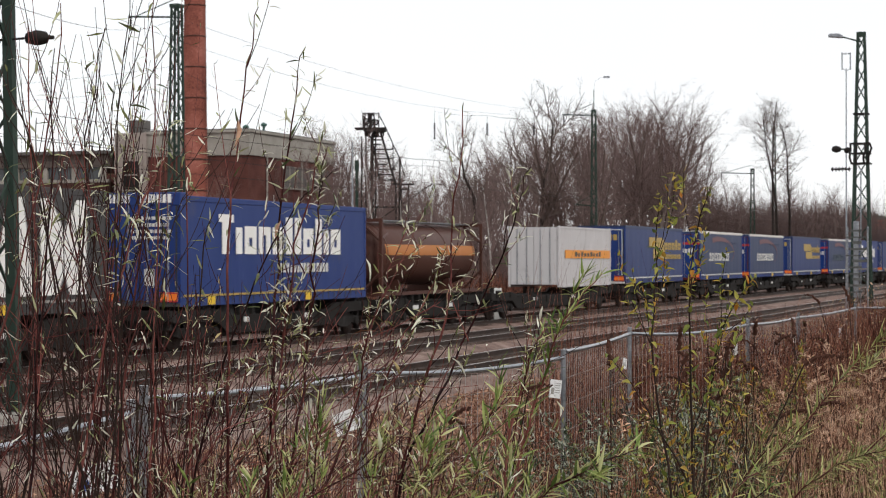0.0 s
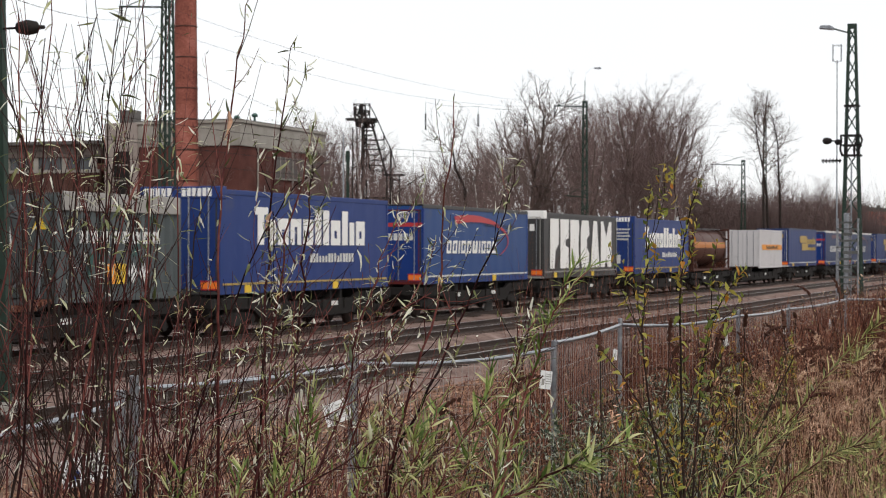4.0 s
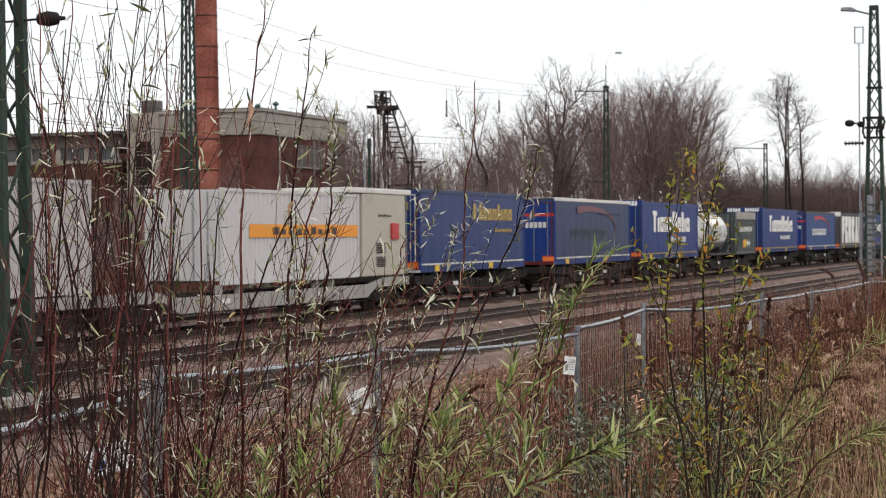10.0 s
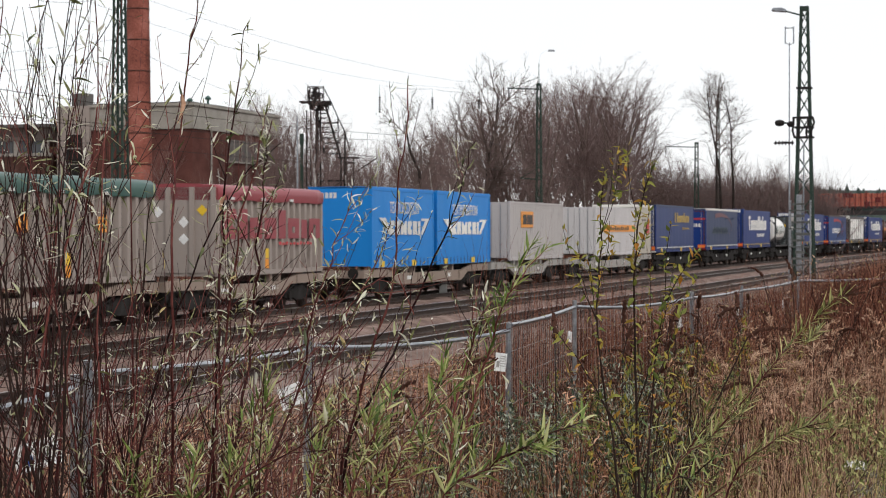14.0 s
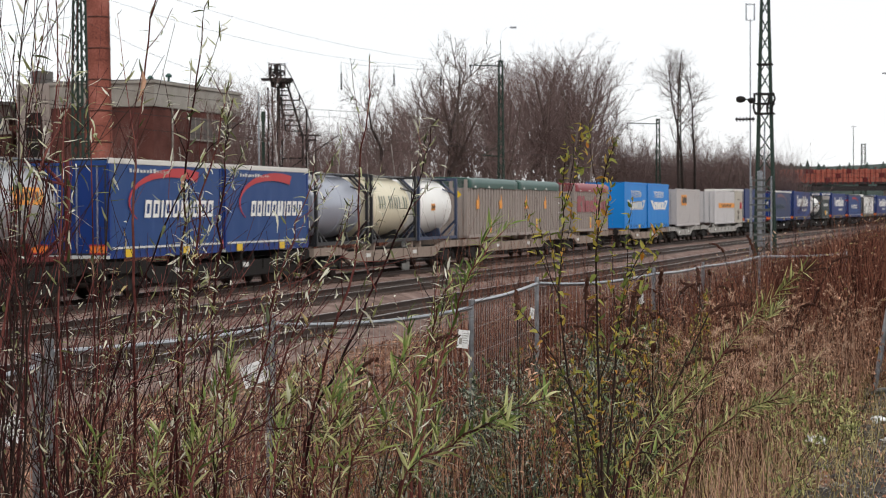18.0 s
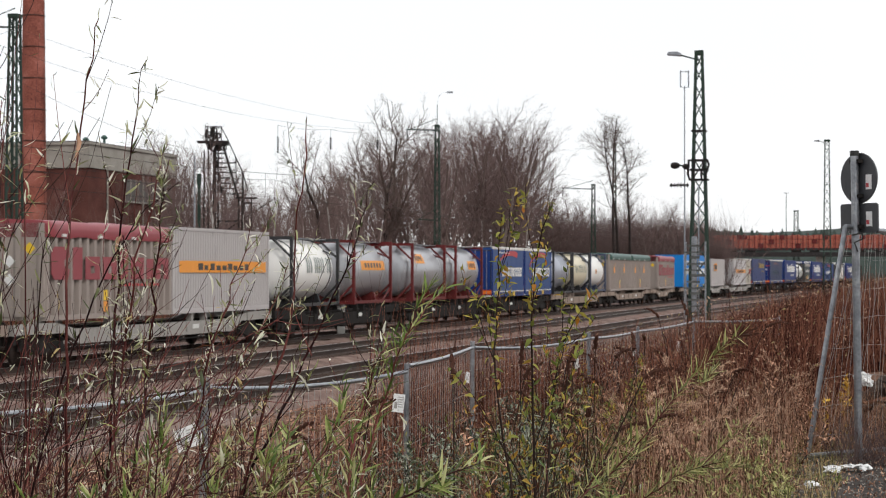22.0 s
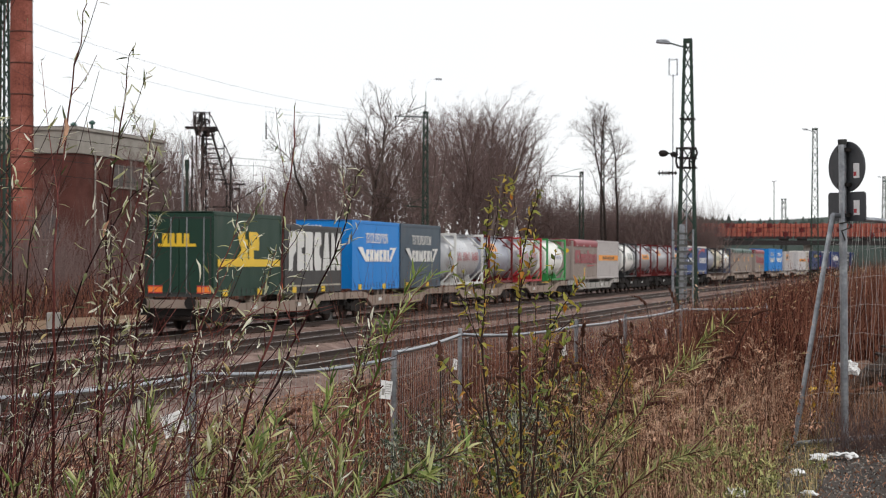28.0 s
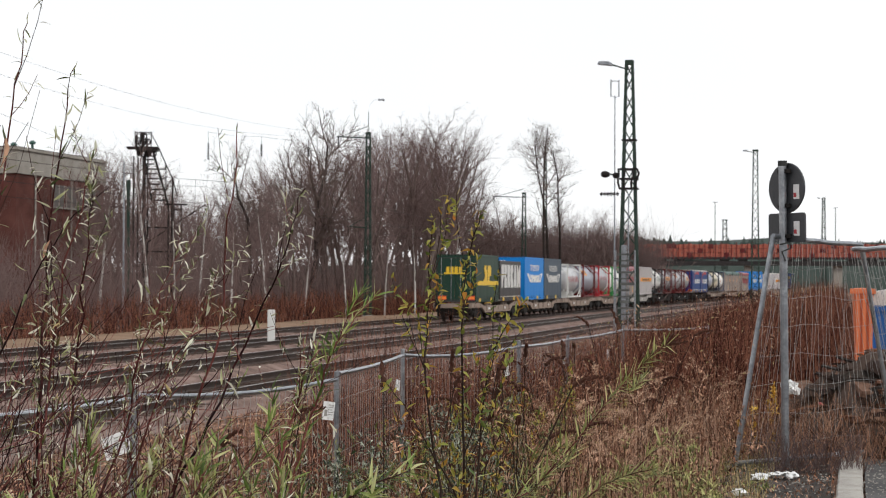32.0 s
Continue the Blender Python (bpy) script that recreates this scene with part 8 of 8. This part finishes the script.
# thin whips that cross in front
v = Veg(58)
for i in range(40):
    r = v.r
    az0, d = r.uniform(-15, -2.5), r.uniform(4.6, 6.4)
    el0 = r.uniform(-11, -4)
    dz, da = r.uniform(2, 7), r.choice((1, 1, -1)) * r.uniform(1.5, 6.0)
    dz = min(dz, (0.5 if az0 + da > -8 else 6.0) - el0)
    v.shoot([spot(az0, el0, d), spot(az0 + da * 0.5, el0 + dz * 0.4 + r.gauss(0, 0.3), d), spot(az0 + da, el0 + dz, d + r.uniform(-0.3, 0.3))], 0.0022, r.randint(0, 4), 0.055, 0.4, 0.085, side_shoots=5, side_len=0.4, twigs_bare=True, capped=True)
v.build("willow_bush", "thin crossing red-brown willow whips", M["willow_stem"], M["willow_leaf"])
# loose leafy twigs between
for g in range(8):
    v = Veg(60 + g)
    for i in range(6):
        r = v.r
        az0 = -9.0 + g * 1.3 + r.uniform(-0.8, 0.8)
        d = r.uniform(4.8, 6.4)
        tipel = r.uniform(-7.0, 0.4)
        leanaz = r.gauss(0.6, 2.0)
        if -3.7 < az0 + 0.6 * leanaz < -2.5:
            leanaz += 2.0
        v.shoot([spot(az0, -19, d), spot(az0 + leanaz * 0.3, -11, d), spot(az0 + leanaz * 0.6, -7.5, d), spot(az0 + leanaz, tipel, d)], r.uniform(0.0025, 0.004), r.randint(18, 30), 0.04, 0.35, 0.085, side_shoots=7, side_len=0.35, capped=True)
    v.build("willow_bush", "low willow bush with narrow olive-green leaves", M["willow_stem"], M["straw_green" if g % 3 == 2 else "willow_leaf"])


basal = [spot(a, -18, d) for a, d in ((random.Random(i).uniform(-16, -8), random.Random(i + 500).uniform(4.6, 8.5)) for i in range(130))]
thicket("basal_shoots", "tangle of thin dark basal shoots under the willow bush", [(p.x, p.y) for p in basal], 0.7, 1.7, M["willow_stem"], r=0.0018, lean=0.5, forks=4, seed=31)

# red-stemmed thickets along the fence and beyond it
thicket("red_whips", "tall thin straight red-brown whips behind the fence", [p for p in strip(360, 12, 24, 4.8, 6.8, 34) if p[0] > 0.05 * p[1]], 1.8, 3.1, M["red_stem"], r=0.0045, lean=0.05, forks=1, seed=34)
thicket("red_stem_thicket", "dense red-brown upright stems by the mast", [p for p in strip(19000, 19, 90, 0.6, 6.5, 15) if p[0] < 0.322 * p[1] or p[1] > 24 + 5 * noise.noise((p[0] * 0.7, p[1] * 0.3, 9))], 1.0, 1.95, M["red_stem"], r=0.006, lean=0.14, forks=3, seed=15)
thicket("red_stem_thicket", "red-brown upright stems along the fence", [p for p in strip(1700, 12, 30, 4.7, 7.4, 16) if p[0] > 0.065 * p[1] and noise.noise((p[0] * 0.8, p[1] * 0.8, 2)) > -0.12], 1.2, 2.3, M["red_stem"], r=0.005, lean=0.1, forks=2, seed=16)
thicket("red_stem_thicket", "low red-brown stems on the slope", strip(420, 9, 26, 2.2, 5.0, 17), 0.5, 1.3, M["red_stem"], r=0.004, lean=0.25, forks=3, seed=17)
thicket("path_edge_brush", "low red-brown brush along the far end of the path", strip(3200, 27, 95, -2.4, 0.7, 41), 0.5, 1.3, M["red_stem"], r=0.006, lean=0.3, forks=4, seed=41)
thicket("red_shoots", "thin red-brown shoots between fence and track", [p for p in strip(1500, 6, 27, 4.9, 9.0, 43) if p[0] < 0.09 * p[1]], 0.3, 1.0, M["red_stem"], r=0.0035, lean=0.3, forks=3, seed=43)
thicket("dry_tangle", "low tangle of dry brown stalks between fence and track", [p for p in strip(2600, 14, 38, 6.0, 12.0, 19) if noise.noise((p[0] * 0.5, p[1] * 0.5, 4)) > -0.1], 0.12, 0.5, M["dead_leaf"], r=0.006, lean=0.8, forks=4, seed=19)
thicket("bramble_tangle", "low brown tangle of brambles beside the fence", strip(1700, 5, 26, 2.0, 7.5, 18), 0.15, 0.5, M["dead_leaf"], r=0.004, lean=0.7, forks=4, seed=18)


# small withered leaves that cling to the thicket
rs = random.Random(66)
vs, fs = [], []
for i in range(14000):
    u, w = rs.uniform(14, 70), rs.uniform(0.7, 6.3)
    x, y = at_uw(u, w)
    z = ground_at(x, y) + rs.uniform(0.5, 1.7)
    s = rs.uniform(0.007, 0.017) * (1 + u / 60)
    a, b2 = Vector((rs.gauss(0, 1), rs.gauss(0, 1), rs.gauss(0, 1))).normalized(), Vector((rs.gauss(0, 1), rs.gauss(0, 1), rs.gauss(0, 1))).normalized()
    c, b = Vector((x, y, z)), len(vs)
    vs += [tuple(c - a * s), tuple(c + b2 * s * 0.4), tuple(c + a * s), tuple(c - b2 * s * 0.4)]
    fs.append((b, b + 1, b + 2, b + 3))
tagged(raw("yellow_leaves", [v for i, q in enumerate(fs) if i % 3 == 0 for v in (vs[k] for k in q)], [(4 * i, 4 * i + 1, 4 * i + 2, 4 * i + 3) for i in range((len(fs) + 2) // 3)], M["straw_green"]), "yellow-green leaves clinging to red stems", "leaves", kind="stuff")
tagged(raw("withered_leaves", [v for i, q in enumerate(fs) if i % 3 for v in (vs[k] for k in q)], [(4 * i, 4 * i + 1, 4 * i + 2, 4 * i + 3) for i in range(len(fs) - (len(fs) + 2) // 3)], M["seed_head"]), "pale withered leaves clinging to red stems", "leaves", kind="stuff")


def grass(name, label, places, hmin, hmax, mat, wide=0.004, seed=1, lean=0.35, heads=None, head_mat=None):
    """Blades of three joints that bend over, some with a feathery head."""
    rnd = random.Random(seed)
    vs, fs, hv, hf = [], [], [], []
    for x, y in places:
        z = ground_at(x, y) - 0.03
        h = rnd.uniform(hmin, hmax)
        a = rnd.uniform(0, math.tau)
        out = Vector((math.cos(a), math.sin(a), 0))
        sd = Vector((-out.y, out.x, 0)) * wide
        bend = rnd.uniform(0.1, 1.0) * lean
        p = Vector((x, y, z))
        base = len(vs)
        for i in range(4):
            k = i / 3
            c = p + out * h * bend * k * k + Vector((0, 0, h * k * (1 - 0.3 * bend * k)))
            wv = sd * (1 - 0.85 * k)
            vs += [tuple(c - wv), tuple(c + wv)]
        for i in range(3):
            b = base + i * 2
            fs.append((b, b + 1, b + 3, b + 2))
        if heads and rnd.random() < heads:
            tipdir = (out * (0.5 + bend) + Vector((0, 0, 0.7))).normalized()
            for j in range(42):
                k = rnd.random()
                q = c + tipdir * (k * 0.26 - 0.06) - Vector((0, 0, 0.1 * k * k))
                e = q + (tipdir * 0.8 + Vector((rnd.gauss(0, 0.45), rnd.gauss(0, 0.45), rnd.gauss(0, 0.4)))).normalized() * rnd.uniform(0.03, 0.085) * (1.2 - 0.8 * k)
                b = len(hv)
                u = Vector((rnd.gauss(0, 1), rnd.gauss(0, 1), rnd.gauss(0, 1))).normalized() * 0.0028
                hv += [tuple(q), tuple(q.lerp(e, 0.5) + u), tuple(e), tuple(q.lerp(e, 0.5) - u)]
                hf.append((b, b + 1, b + 2, b + 3))
    ob = tagged(raw(name, vs, fs, mat), label, "grass", kind="stuff")
    if hf:
        tagged(raw("grass_heads", hv, hf, head_mat), "feathery buff grass heads", "grass", kind="stuff")
    return ob


grass("dry_grass", "tall buff dry grass on the slope", [p for p in strip(14000, 9, 24, 1.2, 3.9, 21) if 0.175 < p[0] / p[1] < 0.31 and noise.noise((p[0] * 1.6, p[1] * 1.6, 9)) > 0.05], 0.1, 0.6, M["dry_grass"], 0.0035, 21, 0.9)
grass("reed_grass", "tall upright buff reed stems", [p for p in strip(4600, 11.5, 22, 1.3, 3.5, 22) if p[1] > 13.2 and 0.178 < p[0] / p[1] < 0.3 and noise.noise((p[0] * 1.1, p[1] * 1.1, 5)) > -0.02], 0.45, 1.05, M["dry_grass"], 0.0032, 22, 0.5, 0.05, M["seed_head"])
grass("reed_plume", "buff reed grass with feathery plumes", [p for p in strip(520, 10.5, 19, 1.6, 3.6, 26) if 0.165 < p[0] / p[1] < 0.27 and noise.noise((p[0] * 1.3, p[1] * 1.3, 7)) > 0.12], 0.8, 1.3, M["dry_grass"], 0.0035, 26, 0.6, 0.5, M["seed_head"])
grass("green_grass", "yellow-green grass tufts at the path's edge", strip(4800, 7, 20, 0.75, 2.2, 23), 0.08, 0.34, M["straw_green"], 0.003, 23, 0.9)
grass("fence_grass", "dry grass below the fence", strip(9000, 4, 30, 2.4, 8.0, 24), 0.08, 0.4, M["dry_grass"], 0.005, 24)
grass("trackside_grass", "thin dry weeds along the track", strip(2500, 5, 90, 7.5, 12.0, 25), 0.1, 0.4, M["dry_grass"], 0.006, 25)

# leaf litter and grit on the bare soil beside the path
rs = random.Random(55)
vs, fs = [], []
for i in range(42000):
    x, y = at_uw(rs.uniform(6, 26), rs.uniform(0.2, 2.2)) if i % 5 == 0 else (at_uw(rs.uniform(4.5, 19), rs.uniform(2.2, 8.5)) if i % 5 < 3 else at_uw(8 + 30 * rs.random(), 5.5 + 7.0 * rs.random() ** 1.6))
    z = ground_at(x, y) + 0.022
    s, a = (rs.uniform(0.006, 0.016) if i % 5 == 0 else (rs.uniform(0.014, 0.044) if i % 5 < 3 else rs.uniform(0.03, 0.075))), rs.uniform(0, 6.3)
    c, n = math.cos(a) * s, math.sin(a) * s
    b = len(vs)
    vs += [(x - c, y - n, z), (x + n * 0.6, y - c * 0.6, z + rs.uniform(0.0, 0.025)), (x + c, y + n, z + rs.uniform(0, 0.035)), (x - n * 0.6, y + c * 0.6, z + rs.uniform(0, 0.025))]
    fs.append((b, b + 1, b + 2, b + 3))
tagged(raw("leaf_litter", vs, fs, M["dead_leaf"]), "brown leaf litter on the soil", "leaf litter", kind="stuff")
vs, fs = [], []
for i in range(4500):
    x, y = at_uw(rs.uniform(10, 19.5), rs.uniform(-2.0, 1.3))
    z = (0.727 if x * CH - y * SH > -0.05 else ground_at(x, y) + 0.016) + 0.004
    s = rs.uniform(0.003, 0.011)
    b = len(vs)
    vs += [(x - s, y - s, z), (x + s, y - s * 0.8, z), (x + s * 0.7, y + s, z), (x - s, y + s * 0.6, z), (x, y, z + s * 1.1)]
    fs += [(b, b + 1, b + 4), (b + 1, b + 2, b + 4), (b + 2, b + 3, b + 4), (b + 3, b, b + 4)]
tagged(raw("grit", vs, fs, M["concrete"]), "pale grit on soil and asphalt", "grit", kind="stuff")
thicket("heap_brush", "grey-brown dry stalks before the rubble heap", [(random.Random(i).uniform(5.0, 7.3), random.Random(i + 77).uniform(16.6, 17.7)) for i in range(700)], 0.25, 0.95, M["dead_leaf"], r=0.0028, lean=0.4, forks=4, seed=33)
thicket("dead_brush", "dark brittle brush along the leaning fence", [(random.Random(i + 5).uniform(5.1, 6.1), random.Random(i + 177).uniform(15.95, 16.5)) for i in range(260)], 0.15, 0.6, M["twig"], r=0.003, lean=0.35, forks=4, seed=27)

thicket("weed_stalks", "dark withered weed stalks before the fence", strip(130, 11, 25, 2.0, 4.4, 28), 0.7, 1.6, M["dark_stem"], r=0.0045, lean=0.12, forks=4, seed=28)
thicket("weed_stalks", "brown withered weed stalks before the fence", strip(900, 10, 25, 2.0, 5.0, 29), 0.5, 1.4, M["dead_leaf"], r=0.004, lean=0.2, forks=4, seed=29)
# weeds: many small dull leaves on the slope
for g, (u0, u1, w0, w1, cnt, mat, lab) in enumerate(((8, 15, 1.8, 4.6, 60, "green_leaf", "low green weeds on the slope"), (10.5, 15, 2.4, 4.2, 170, "grey_leaf", "grey-green bushy weeds before the fence"), (12, 20, 2.0, 4.4, 85, "green_leaf", "dark green weeds by the fence"), (9, 20, 2.2, 5.4, 70, "dead_leaf", "withered brown weeds on the slope"), (14, 24, 1.0, 3.6, 50, "dead_leaf", "withered brown weeds by the path"), (11, 19, 2.4, 4.6, 75, "yellow_leaf", "weeds turned yellow and orange"), (12, 22, 1.1, 3.0, 60, "dead_leaf", "withered brown weeds between the reeds"), (9, 15, 1.0, 2.4, 28, "herb_leaf", "low herbs at the foot of the slope"))):
    v = Veg(80 + g)
    for x, y in strip(cnt, u0, u1, w0, w1, 90 + g):
        if mat in ("green_leaf", "grey_leaf") and x > 0.185 * y:
            continue
        z = ground_at(x, y)
        h = v.r.uniform(0.4, 1.35) if g < 6 else v.r.uniform(0.2, 0.75)
        a = Vector((x, y, z))
        v.shoot([a, a + Vector((v.r.gauss(0, 0.06), v.r.gauss(0, 0.06), h * 0.5)), a + Vector((v.r.gauss(0, 0.16), v.r.gauss(0, 0.16), h))], 0.003, 34, 0.05, 0.15, 0.16, side_shoots=7, side_len=0.28, droop=0.5)
    v.build("weed_patch", lab, M["dark_stem"], M[mat], "weeds", "weeds on the slope")
# brown flower spikes of the summer lilac
rs = random.Random(12)
for i in range(62):
    x, y = at_uw(rs.uniform(10, 22), rs.uniform(2.0, 4.6))
    z = ground_at(x, y)
    h = rs.uniform(0.8, 1.7)
    lx, ly = max(-0.45, min(0.5, rs.gauss(0.12, 0.3))), rs.gauss(0, 0.25)
    t = thing("flower_spike", "withered dark brown flower spike on a thin stem", "seed head", "withered flower spikes", pose(x, y, z))
    bm = bmesh.new()
    tube(bm, (0, 0, 0), (lx * 0.5, ly * 0.5, h * 0.6), 0.005, n=5)
    tube(bm, (lx * 0.5, ly * 0.5, h * 0.6), (lx, ly, h), 0.004, n=5)
    part("stem", bm, M["dark_stem"], t)
    bm = bmesh.new()
    d = Vector((lx * 1.4, ly * 1.4, h * 0.35)).normalized()
    p = Vector((lx, ly, h))
    for k in range(9):
        q = p + d * 0.03 * k + Vector((0.006 * math.sin(k * 2.0), 0, -0.0016 * k * k))
        tube(bm, q, q + d * 0.028, 0.021 * (1 - k / 12), 0.013 * (1 - k / 12), n=6)
    part("spike", bm, M["brown_head"], t)



def motions():
    """The whole train rolls on at one speed, its wheels turning with it."""
    for ob, s, z in TRAIN:
        rows = []
        for k in range(9):
            t = k * 4.0
            x, y, h = track(s + SPEED * t, 1.25)
            rows.append((t, pose(x, y, z, 0, 0, -math.degrees(h))))
        walk(ob, rows)
    first = {}
    for w in WHEELS:
        y = round(w.matrix_basis.translation.y, 2)
        if y not in first:
            turn = -math.degrees(SPEED / 0.46) / FPS
            walk(w, [(k / FPS, pose(0, y, 0.46, turn * k, 0, 0)) for k in range(32 * FPS + 1)])
            first[y] = w
        else:
            w.rotation_mode = "QUATERNION"
            keys = w.animation_data_create()
            keys.action = first[y].animation_data.action
            keys.action_slot = first[y].animation_data.action_slot


motions()
